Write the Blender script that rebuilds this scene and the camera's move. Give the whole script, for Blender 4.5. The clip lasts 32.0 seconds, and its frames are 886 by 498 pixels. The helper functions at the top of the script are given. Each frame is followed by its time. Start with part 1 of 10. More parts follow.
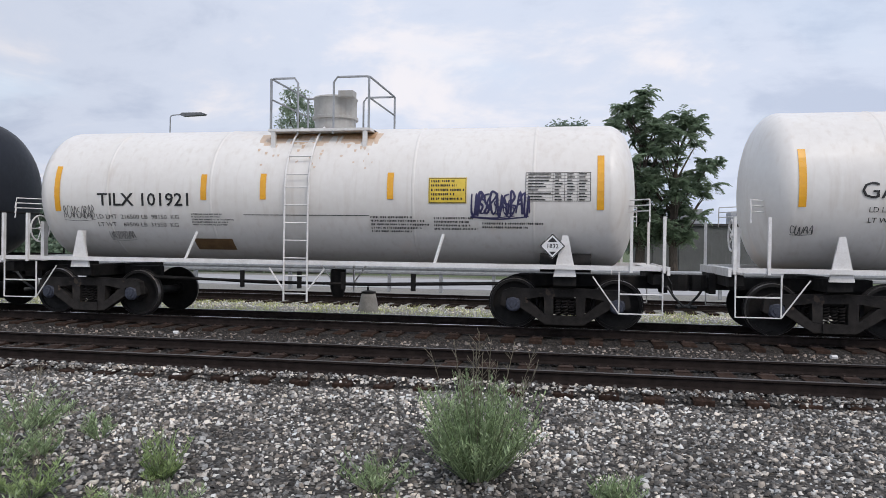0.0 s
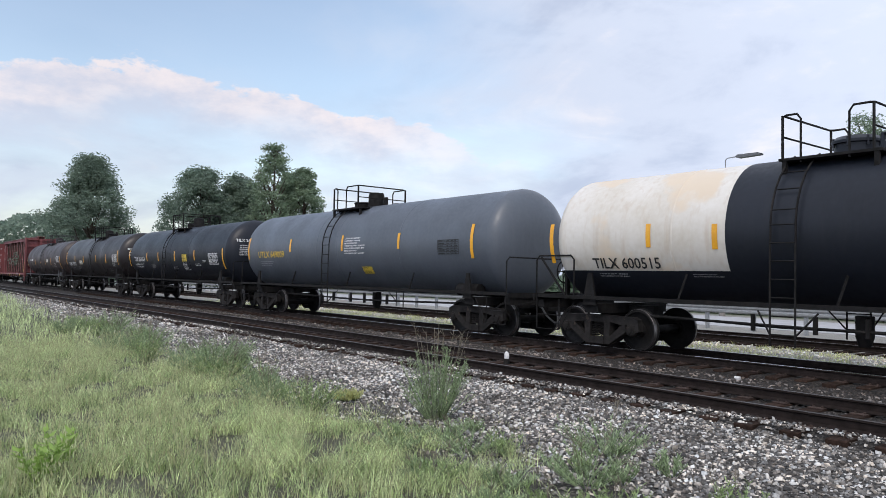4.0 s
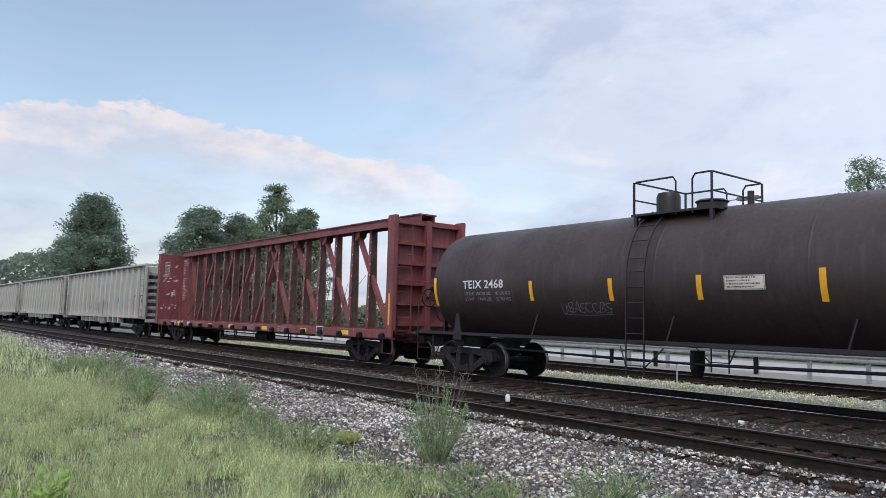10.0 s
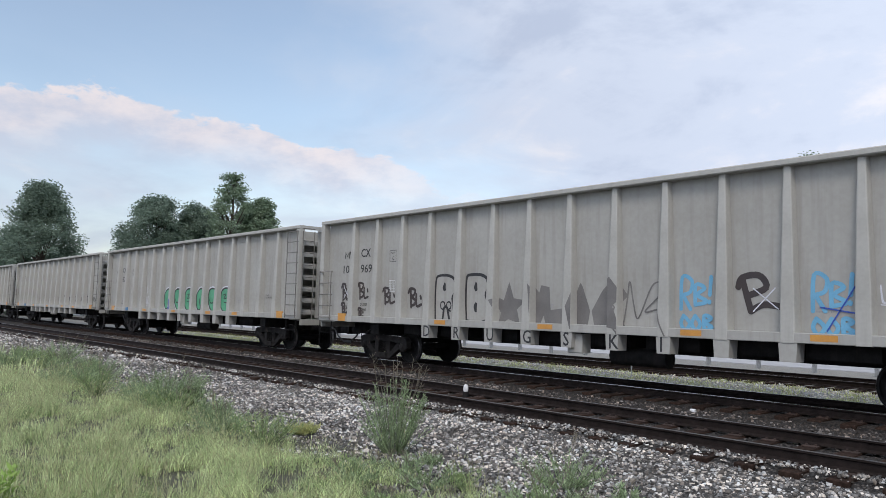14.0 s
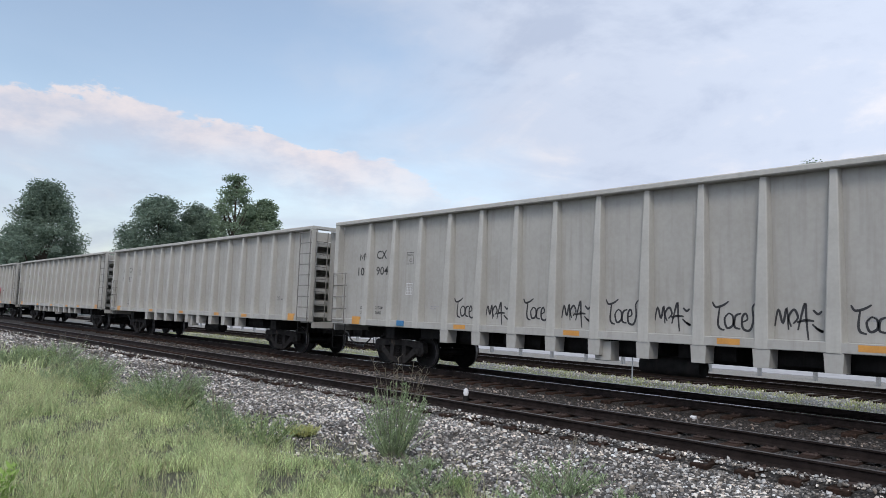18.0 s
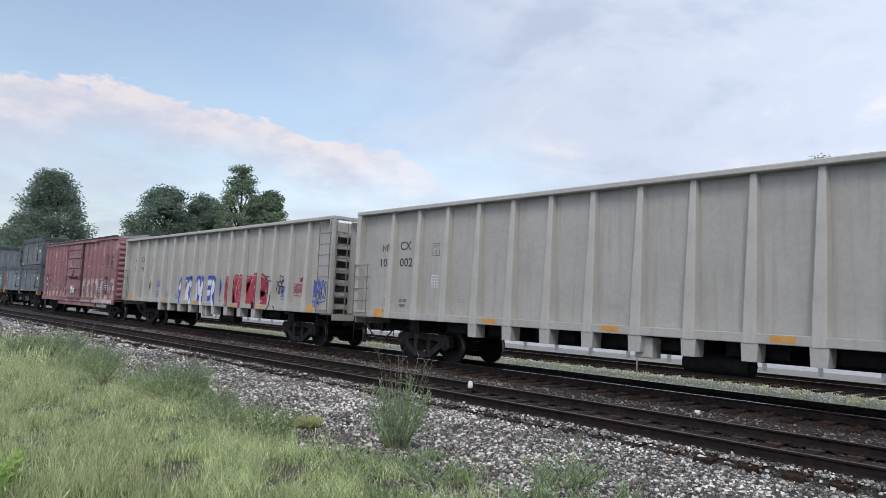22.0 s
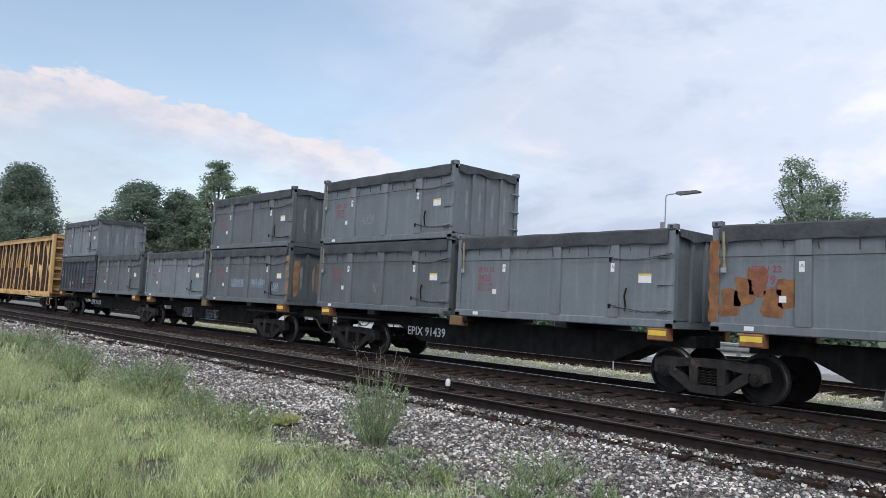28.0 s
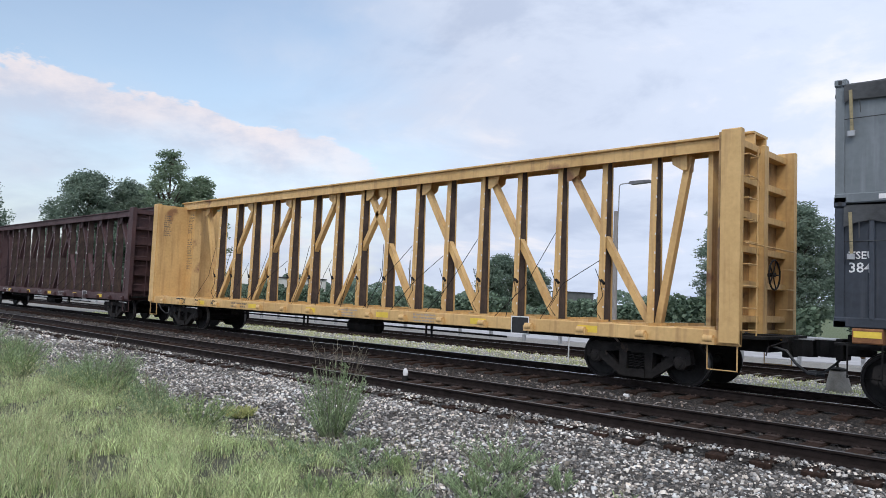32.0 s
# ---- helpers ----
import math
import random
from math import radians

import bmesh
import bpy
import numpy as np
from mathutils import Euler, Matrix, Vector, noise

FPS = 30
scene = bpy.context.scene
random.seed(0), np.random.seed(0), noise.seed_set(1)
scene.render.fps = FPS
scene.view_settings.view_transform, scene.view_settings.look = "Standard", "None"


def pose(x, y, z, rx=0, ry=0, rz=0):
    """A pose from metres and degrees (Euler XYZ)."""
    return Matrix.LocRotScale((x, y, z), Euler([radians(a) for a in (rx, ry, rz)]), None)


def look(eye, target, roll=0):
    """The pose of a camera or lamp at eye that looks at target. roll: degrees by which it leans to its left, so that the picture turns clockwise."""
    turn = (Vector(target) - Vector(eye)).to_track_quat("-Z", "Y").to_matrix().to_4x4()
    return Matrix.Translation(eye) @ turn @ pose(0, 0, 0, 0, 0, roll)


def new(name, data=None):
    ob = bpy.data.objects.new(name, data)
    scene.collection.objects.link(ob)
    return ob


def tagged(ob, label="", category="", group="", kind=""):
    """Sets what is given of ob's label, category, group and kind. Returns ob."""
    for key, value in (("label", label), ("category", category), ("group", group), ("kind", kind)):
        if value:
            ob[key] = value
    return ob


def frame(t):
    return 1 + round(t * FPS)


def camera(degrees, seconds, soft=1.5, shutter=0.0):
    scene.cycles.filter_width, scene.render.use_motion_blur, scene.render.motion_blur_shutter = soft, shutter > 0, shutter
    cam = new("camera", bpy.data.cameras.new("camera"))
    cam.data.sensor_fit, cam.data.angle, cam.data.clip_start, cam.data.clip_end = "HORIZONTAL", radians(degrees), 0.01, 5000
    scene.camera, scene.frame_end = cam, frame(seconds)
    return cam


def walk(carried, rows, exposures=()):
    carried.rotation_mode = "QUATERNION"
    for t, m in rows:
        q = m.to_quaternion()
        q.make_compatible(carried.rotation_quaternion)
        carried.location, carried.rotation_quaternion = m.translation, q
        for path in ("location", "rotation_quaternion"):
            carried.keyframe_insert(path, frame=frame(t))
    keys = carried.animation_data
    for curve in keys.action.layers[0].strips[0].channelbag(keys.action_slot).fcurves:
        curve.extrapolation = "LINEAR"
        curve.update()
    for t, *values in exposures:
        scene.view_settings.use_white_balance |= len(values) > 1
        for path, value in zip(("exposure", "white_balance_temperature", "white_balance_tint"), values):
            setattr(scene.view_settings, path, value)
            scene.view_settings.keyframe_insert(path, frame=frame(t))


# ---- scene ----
# ---- camera: held in the hand, it stands and turns ----
EYE = 1.53          # above the rail heads
cam = camera(62.18, 32.0, soft=0.5)
PATH = [         # seconds; x and y of the eye, which swings as the holder turns; yaw, pitch, roll
    (0.0, 0.145, 0, 10.28, -0.39, -0.75),
    (0.5, 0.135, 0, 10.57, -0.2, -1.2),
    (1.0, 0.138, 0, 12.52, -0.19, -1.34),
    (1.5, 0.085, -0.03, 22.4, 0.32, -1.18),
    (2.0, 0.02, -0.03, 37.42, 1.32, -0.85),
    (2.5, 0.035, -0.027, 46.53, 1.77, -0.73),
    (3.0, 0.025, -0.015, 50.49, 1.92, -0.72),
    (3.5, 0, 0, 51.67, 2, -0.96),
    (5.5, 0, 0, 50.65, 3.2, -1.79),
    (6.0, 0, 0, 51.52, 3.49, -1.51),
    (6.5, 0, 0, 52.33, 3.76, -1.28),
    (7.0, 0, 0, 52.43, 4.01, -1.36),
    (7.5, 0, 0, 51.88, 4.26, -1.58),
    (8.0, 0, 0, 51.13, 4.57, -1.86),
    (8.5, 0, 0, 50.68, 4.92, -1.9),
    (9.0, 0, 0, 50.77, 5.2, -1.77),
    (9.5, 0, 0, 51.24, 5.41, -1.48),
    (10.0, 0, 0, 51.61, 5.46, -1.41),
    (10.5, 0, 0, 51.5, 5.38, -1.45),
    (11.0, 0, 0, 50.98, 5.22, -1.63),
    (11.5, 0, 0, 50.35, 5.08, -1.41),
    (12.0, 0, 0, 49.78, 5.02, -1.49),
    (12.5, 0, 0, 49.24, 4.96, -1.62),
    (13.0, 0, 0, 48.79, 4.93, -1.66),
    (13.5, 0, 0, 48.48, 4.85, -1.76),
    (14.0, 0, 0, 48.4, 4.82, -1.42),
    (14.5, 0, 0, 48.46, 4.98, -1.12),
    (16.5, 0, 0, 48.04, 5.18, -1.44),
    (17.0, 0, 0, 48.09, 5.15, -1.63),
    (17.5, 0, 0, 48.27, 5.14, -1.85),
    (18.0, 0, 0, 48.48, 5.1, -2.08),
    (18.5, 0, 0, 48.64, 4.95, -2.22),
    (19.0, 0, 0, 48.7, 4.76, -2.38),
    (19.5, 0, 0, 48.72, 4.64, -2.37),
    (20.0, 0, 0, 48.75, 4.53, -2.38),
    (20.5, 0, 0, 48.81, 4.53, -2.38),
    (21.0, 0, 0, 48.87, 4.55, -2.45),
    (21.5, 0, 0, 48.91, 4.54, -2.48),
    (22.0, 0, 0, 48.87, 4.5, -2.59),
    (22.5, 0, 0, 48.84, 4.47, -2.63),
    (23.0, 0, 0, 48.81, 4.43, -2.79),
    (23.5, 0, 0, 48.81, 4.53, -2.79),
    (24.0, 0, 0, 48.86, 4.53, -2.84),
    (24.5, 0, 0, 48.89, 4.5, -2.98),
    (25.0, 0, 0, 48.78, 4.41, -3.09),
    (25.5, 0, 0, 48.59, 4.33, -3.16),
    (26.0, 0, 0, 48.32, 4.34, -3.24),
    (26.5, 0, 0, 48.1, 4.39, -3.2),
    (28.5, 0, 0, 46.78, 4.37, -2.78),
    (29.0, 0, 0, 46.4, 4.3, -2.79),
    (29.5, 0, 0, 46.1, 4.22, -2.71),
    (30.0, 0, 0, 45.69, 4.1, -2.71),
    (30.5, 0, 0, 45.18, 3.99, -2.62),
    (31.0, 0, 0, 44.61, 3.89, -2.58),
    (31.5, 0, 0, 44.15, 3.85, -2.53),
    (32.0, 0, 0, 43.83, 3.76, -2.27),
]
walk(cam, [(t, pose(x, y, EYE, 90 + p, r, yaw)) for t, x, y, yaw, p, r in PATH], [(0.0, -0.07, 6820, 13), (1.5, -0.05, 6700, 13), (3.0, 0.10, 6650, 13), (6.0, 0.13, 6600, 12), (9.0, 0.10, 6600, 12), (12.0, 0.02, 6600, 12),
      (18.0, 0.0, 6600, 12), (22.0, 0.03, 6600, 12), (26.0, 0.06, 6650, 12), (29.0, 0.08, 6600, 12), (32.0, 0.07, 6540, 12)])

# ---- daylight: thin broken cloud, a soft sun ----
SUN_ELEV, SUN_ROT = radians(48), radians(140)
world = bpy.data.worlds.new("sky")
scene.world = world
world.use_nodes = True


def sky_nodes():
    nt = world.node_tree
    nt.nodes.clear()
    n = nt.nodes.new
    out, bg = n("ShaderNodeOutputWorld"), n("ShaderNodeBackground")
    sky = n("ShaderNodeTexSky")
    sky.sky_type, sky.sun_disc = "NISHITA", False
    sky.sun_elevation, sky.sun_rotation = SUN_ELEV, SUN_ROT
    sky.air_density, sky.dust_density, sky.ozone_density = 1.0, 1.5, 1.5
    dim = n("ShaderNodeMixRGB")
    dim.blend_type, dim.inputs[0].default_value = "MULTIPLY", 1.0
    dim.inputs[2].default_value = (0.24, 0.222, 0.196, 1)
    nt.links.new(sky.outputs[0], dim.inputs[1])
    co = n("ShaderNodeTexCoord")
    side = n("ShaderNodeSeparateXYZ")
    nt.links.new(co.outputs["Generated"], side.inputs[0])

    def calc(op, a, b=None, c=None, clamp=False):
        k = n("ShaderNodeMath")
        k.operation, k.use_clamp = op, clamp
        for i, q in enumerate((a, b, c)):
            if isinstance(q, (int, float)):
                k.inputs[i].default_value = q
            elif q is not None:
                nt.links.new(q, k.inputs[i])
        return k.outputs[0]

    def span(v, a, b, lo=0.0, hi=1.0, soft=True):
        k = n("ShaderNodeMapRange")
        k.interpolation_type = "SMOOTHSTEP" if soft else "LINEAR"
        nt.links.new(v, k.inputs["Value"])
        for key, q in (("From Min", a), ("From Max", b), ("To Min", lo), ("To Max", hi)):
            k.inputs[key].default_value = q
        return k.outputs[0]

    def cloud_noise(vec, scale, detail, rough, warp=0.0):
        k = n("ShaderNodeTexNoise")
        for key, q in (("Scale", scale), ("Detail", detail), ("Roughness", rough), ("Distortion", warp)):
            k.inputs[key].default_value = q
        nt.links.new(vec, k.inputs["Vector"])
        return k.outputs["Fac"]

    def blend(f, a, b):
        k = n("ShaderNodeMixRGB")
        nt.links.new(f, k.inputs[0])
        for i, q in ((1, a), (2, b)):
            if isinstance(q, tuple):
                k.inputs[i].default_value = (*q, 1)
            else:
                nt.links.new(q, k.inputs[i])
        return k.outputs[0]

    def vector(a, b, c=0.0):
        k = n("ShaderNodeCombineXYZ")
        for i, q in enumerate((a, b, c)):
            if isinstance(q, (int, float)):
                k.inputs[i].default_value = q
            else:
                nt.links.new(q, k.inputs[i])
        return k.outputs[0]

    X, Y, Z = side.outputs
    up = calc("ADD", calc("MAXIMUM", Z, 0.0), 0.22)
    deck = vector(calc("DIVIDE", X, up), calc("DIVIDE", Y, up), 3.7)        # a level sheet of cloud
    az, el = calc("ARCTAN2", calc("MULTIPLY", X, -1.0), Y), calc("ARCSINE", Z)
    bank = vector(calc("MULTIPLY", az, 1.0), calc("MULTIPLY", el, 2.0), 1.3)
    big, fine, wisp = cloud_noise(deck, 0.62, 7, 0.52, 0.4), cloud_noise(deck, 1.5, 8, 0.55, 0.5), cloud_noise(bank, 5.0, 7, 0.6, 0.3)
    thin = calc("ADD", big, span(X, -1.0, -0.40, -0.20, 0.10))
    cover = span(calc("ADD", thin, span(Z, 0.28, 0.05, 0.0, 0.16)), 0.30, 0.56, 0.10, 1.0)
    shade = calc("MULTIPLY_ADD", wisp, 0.35, calc("MULTIPLY", fine, 0.65))
    grey = blend(span(shade, 0.40, 0.52), (0.485, 0.572, 0.735), (0.605, 0.692, 0.845))
    cloud = blend(span(shade, 0.52, 0.64), grey, (0.79, 0.81, 0.88))
    mixed = blend(cover, dim.outputs[0], cloud)
    # a bank of cumulus low in the west: billowing tops, paler folds, hazy foot
    puff, fold = cloud_noise(bank, 7.0, 6, 0.55), cloud_noise(bank, 16.0, 5, 0.6)
    top = calc("MULTIPLY_ADD", calc("ABSOLUTE", calc("SUBTRACT", az, 1.28)), -0.22, 0.275)
    ragged = calc("MULTIPLY_ADD", calc("SUBTRACT", puff, 0.5), 0.11, calc("MULTIPLY", calc("SUBTRACT", fold, 0.5), 0.06))
    deep = calc("SUBTRACT", calc("ADD", top, ragged), el)
    there = calc("MULTIPLY", span(az, 0.72, 1.02), span(az, 1.75, 1.45))
    edge = calc("MULTIPLY", calc("MULTIPLY", span(deep, 0.0, 0.009), span(deep, 0.12, 0.015, 0.08, 0.95)), there)
    bright = blend(span(calc("MULTIPLY_ADD", deep, -3.0, fold), 0.22, 0.60), (0.62, 0.68, 0.82), (0.90, 0.85, 0.88))
    mix = n("ShaderNodeMixRGB")
    nt.links.new(edge, mix.inputs[0])
    nt.links.new(mixed, mix.inputs[1])
    nt.links.new(bright, mix.inputs[2])
    # the cloud deck is brighter towards the sun's quarter
    xyz, glow, lit = n("ShaderNodeSeparateXYZ"), n("ShaderNodeMapRange"), n("ShaderNodeMixRGB")
    nt.links.new(co.outputs["Generated"], xyz.inputs[0])
    glow.inputs["From Min"].default_value, glow.inputs["From Max"].default_value = -0.95, -0.3
    glow.inputs["To Min"].default_value, glow.inputs["To Max"].default_value = 0.91, 1.16
    nt.links.new(xyz.outputs["X"], glow.inputs["Value"])
    lit.blend_type, lit.inputs[0].default_value = "MULTIPLY", 1.0
    nt.links.new(mix.outputs[0], lit.inputs[1])
    nt.links.new(glow.outputs[0], lit.inputs[2])
    back, lit2 = n("ShaderNodeMapRange"), n("ShaderNodeMixRGB")
    back.inputs["From Min"].default_value, back.inputs["From Max"].default_value = 0.2, -1.0
    back.inputs["To Min"].default_value, back.inputs["To Max"].default_value = 1.0, 1.4
    nt.links.new(xyz.outputs["Y"], back.inputs["Value"])
    lit2.blend_type, lit2.inputs[0].default_value = "MULTIPLY", 1.0
    nt.links.new(lit.outputs[0], lit2.inputs[1])
    nt.links.new(back.outputs[0], lit2.inputs[2])
    nt.links.new(lit2.outputs[0], bg.inputs[0])
    bg.inputs[1].default_value = 1.0
    nt.links.new(bg.outputs[0], out.inputs[0])


sky_nodes()
sun = new("sun", bpy.data.lights.new("sun", "SUN"))
sun.data.energy, sun.data.angle, sun.data.color = 1.5, radians(16), (1.0, 0.95, 0.88)
sun.matrix_basis = look((0, 0, 0), (-math.sin(SUN_ROT) * math.cos(SUN_ELEV), -math.cos(SUN_ROT) * math.cos(SUN_ELEV), -math.sin(SUN_ELEV)))

# ---- materials ----


def material(name, base, dark=None, rough=0.6, metal=0.0, scale=3.0, fine=40.0, bump=0.15, depth=0.01, streak=None, streak_amount=0.5,
             stretch=(1, 1, 1), per_object=0.0, island=0.0, spec=0.5, patch=None, patch_level=0.62):
    """A painted or raw surface: two sizes of mottling, fine relief, and run marks of dirt that are long in z."""
    m = bpy.data.materials.new(name)
    m.use_nodes = True
    nt = m.node_tree
    p = nt.nodes["Principled BSDF"]
    n, link = nt.nodes.new, nt.links.new
    dark = dark or tuple(c * 0.7 for c in base)
    co = n("ShaderNodeTexCoord")
    mp = n("ShaderNodeMapping")
    mp.inputs["Scale"].default_value = stretch
    link(co.outputs["Object"], mp.inputs[0])
    a, b = n("ShaderNodeTexNoise"), n("ShaderNodeTexNoise")
    a.inputs["Scale"].default_value, a.inputs["Detail"].default_value = scale, 5
    b.inputs["Scale"].default_value, b.inputs["Detail"].default_value = fine, 3
    link(mp.outputs[0], a.inputs["Vector"])
    link(mp.outputs[0], b.inputs["Vector"])
    add = n("ShaderNodeMath")
    add.operation = "MULTIPLY_ADD"
    link(b.outputs["Fac"], add.inputs[0])
    add.inputs[1].default_value = 0.45
    link(a.outputs["Fac"], add.inputs[2])
    ramp = n("ShaderNodeMapRange")
    ramp.inputs["From Min"].default_value, ramp.inputs["From Max"].default_value = 0.5, 0.95
    link(add.outputs[0], ramp.inputs["Value"])
    mix = n("ShaderNodeMixRGB")
    mix.inputs[1].default_value, mix.inputs[2].default_value = (*dark, 1), (*base, 1)
    link(ramp.outputs[0], mix.inputs[0])
    col = mix.outputs[0]
    if streak:
        ms, s, r = n("ShaderNodeMapping"), n("ShaderNodeTexNoise"), n("ShaderNodeMapRange")
        ms.inputs["Scale"].default_value = (5.0, 5.0, 0.35)
        link(co.outputs["Object"], ms.inputs[0])
        link(ms.outputs[0], s.inputs["Vector"])
        s.inputs["Scale"].default_value, s.inputs["Detail"].default_value = 1.6, 6
        r.inputs["From Min"].default_value, r.inputs["From Max"].default_value = 0.52, 0.75
        r.inputs["To Max"].default_value = streak_amount
        link(s.outputs["Fac"], r.inputs["Value"])
        k = n("ShaderNodeMixRGB")
        link(r.outputs[0], k.inputs[0])
        link(col, k.inputs[1])
        k.inputs[2].default_value = (*streak, 1)
        col = k.outputs[0]
    if patch:
        s, r, k = n("ShaderNodeTexNoise"), n("ShaderNodeMapRange"), n("ShaderNodeMixRGB")
        s.inputs["Scale"].default_value, s.inputs["Detail"].default_value = scale * 0.8, 8
        link(co.outputs["Object"], s.inputs["Vector"])
        r.inputs["From Min"].default_value, r.inputs["From Max"].default_value = patch_level, patch_level + 0.06
        link(s.outputs["Fac"], r.inputs["Value"])
        link(r.outputs[0], k.inputs[0])
        link(col, k.inputs[1])
        k.inputs[2].default_value = (*patch, 1)
        col = k.outputs[0]
    if per_object or island:
        hs, r = n("ShaderNodeHueSaturation"), n("ShaderNodeMapRange")
        src = n("ShaderNodeObjectInfo").outputs["Random"] if per_object else n("ShaderNodeNewGeometry").outputs["Random Per Island"]
        amount = per_object or island
        r.inputs["To Min"].default_value, r.inputs["To Max"].default_value = 1 - amount, 1 + amount
        link(src, r.inputs["Value"])
        link(r.outputs[0], hs.inputs["Value"])
        link(col, hs.inputs["Color"])
        col = hs.outputs[0]
    link(col, p.inputs["Base Color"])
    rr = n("ShaderNodeMapRange")
    rr.inputs["To Min"].default_value, rr.inputs["To Max"].default_value = min(1, rough + 0.12), max(0.05, rough - 0.1)
    link(ramp.outputs[0], rr.inputs["Value"])
    link(rr.outputs[0], p.inputs["Roughness"])
    p.inputs["Metallic"].default_value = metal
    p.inputs["Specular IOR Level"].default_value = spec
    bp = n("ShaderNodeBump")
    bp.inputs["Strength"].default_value, bp.inputs["Distance"].default_value = bump, depth
    link(add.outputs[0], bp.inputs["Height"])
    link(bp.outputs[0], p.inputs["Normal"])
    return m


def leaf_material(name, base, dark, scale, vary, through_light=0.4):
    """A thin leaf or blade: it also passes light through."""
    m = material(name, base, dark, 0.6, scale=scale, fine=scale * 6, bump=0.0, island=vary, spec=0.25)
    nt = m.node_tree
    p, out = nt.nodes["Principled BSDF"], nt.nodes["Material Output"]
    t, mix = nt.nodes.new("ShaderNodeBsdfTranslucent"), nt.nodes.new("ShaderNodeMixShader")
    nt.links.new(p.inputs["Base Color"].links[0].from_socket, t.inputs["Color"])
    mix.inputs[0].default_value = through_light
    nt.links.new(p.outputs[0], mix.inputs[1])
    nt.links.new(t.outputs[0], mix.inputs[2])
    nt.links.new(mix.outputs[0], out.inputs["Surface"])
    return m


def stone_material(name, lo, hi, mid):
    """Broken stones, each of its own grey."""
    m = material(name, hi, lo, 0.85, scale=12, fine=70, bump=0.3)
    nt = m.node_tree
    p = nt.nodes["Principled BSDF"]
    n, link = nt.nodes.new, nt.links.new
    g, r, co = n("ShaderNodeNewGeometry"), n("ShaderNodeValToRGB"), n("ShaderNodeTexCoord")
    wide, shift, fac = n("ShaderNodeTexNoise"), n("ShaderNodeMapRange"), n("ShaderNodeMath")
    # dusty and dark drifts half a metre wide shift each stone's own grey
    wide.inputs["Scale"].default_value, wide.inputs["Detail"].default_value = 1.1, 4
    link(co.outputs["Object"], wide.inputs["Vector"])
    link(wide.outputs["Fac"], shift.inputs["Value"])
    for key, q in (("From Min", 0.3), ("From Max", 0.7), ("To Min", -0.20), ("To Max", 0.22)):
        shift.inputs[key].default_value = q
    fac.use_clamp = True
    link(g.outputs["Random Per Island"], fac.inputs[0])
    link(shift.outputs[0], fac.inputs[1])
    els = r.color_ramp.elements
    els[0].color, els[1].color = (*lo, 1), (*hi, 1)
    els.new(0.30).color = (*(0.5 * a + 0.5 * b for a, b in zip(lo, mid)), 1)
    els.new(0.56).color = (*mid, 1)
    els.new(0.80).color = (*(0.62 * a + 0.38 * b for a, b in zip(mid, hi)), 1)
    link(fac.outputs[0], r.inputs[0])
    tint, hue, k = n("ShaderNodeMath"), n("ShaderNodeMixRGB"), n("ShaderNodeMixRGB")
    tint.operation = "FRACT"
    scaled = n("ShaderNodeMath")
    scaled.operation, scaled.inputs[1].default_value = "MULTIPLY", 37.0
    link(g.outputs["Random Per Island"], scaled.inputs[0])
    link(scaled.outputs[0], tint.inputs[0])
    link(tint.outputs[0], hue.inputs[0])
    hue.inputs[1].default_value, hue.inputs[2].default_value = (0.93, 1.0, 1.07, 1), (1.08, 0.99, 0.90, 1)
    k.blend_type, k.inputs[0].default_value = "MULTIPLY", 1.0
    link(r.outputs[0], k.inputs[1])
    link(hue.outputs[0], k.inputs[2])
    speck, k2 = n("ShaderNodeTexNoise"), n("ShaderNodeMixRGB")
    speck.inputs["Scale"].default_value, speck.inputs["Detail"].default_value = 60, 3
    link(co.outputs["Object"], speck.inputs["Vector"])
    k2.blend_type, k2.inputs[0].default_value = "OVERLAY", 0.6
    link(k.outputs[0], k2.inputs[1])
    link(speck.outputs["Fac"], k2.inputs[2])
    link(k2.outputs[0], p.inputs["Base Color"])
    return m


M = {}
M["white"] = material("white_tank_paint", (0.76, 0.74, 0.71), (0.68, 0.65, 0.615), 0.40, scale=0.6, fine=9, bump=0.04, streak=(0.46, 0.38, 0.31), streak_amount=0.26, patch=(0.72, 0.65, 0.58), patch_level=0.60)
M["white_clean"] = material("white_trim_paint", (0.78, 0.77, 0.76), (0.6, 0.58, 0.56), 0.45, scale=4, fine=30, bump=0.05)
M["cream"] = material("stained_white_paint", (0.70, 0.665, 0.61), (0.58, 0.53, 0.45), 0.45, scale=0.8, fine=9, bump=0.05, streak=(0.48, 0.36, 0.25), streak_amount=0.4, patch=(0.66, 0.55, 0.42), patch_level=0.55)
M["rust_wash"] = material("rust_washed_white_paint", (0.64, 0.52, 0.42), (0.58, 0.43, 0.31), 0.5, scale=2, fine=10, bump=0.04, streak=(0.50, 0.36, 0.25), streak_amount=0.5)
M["dome_grey"] = material("dull_grey_dome_paint", (0.45, 0.44, 0.42), (0.34, 0.33, 0.31), 0.5, scale=3, fine=16, bump=0.06, streak=(0.30, 0.26, 0.22), streak_amount=0.5)
M["rust_stain"] = material("rusty_white_paint", (0.50, 0.33, 0.20), (0.36, 0.20, 0.10), 0.6, scale=3, fine=16, bump=0.08, streak=(0.62, 0.54, 0.46), streak_amount=0.6)
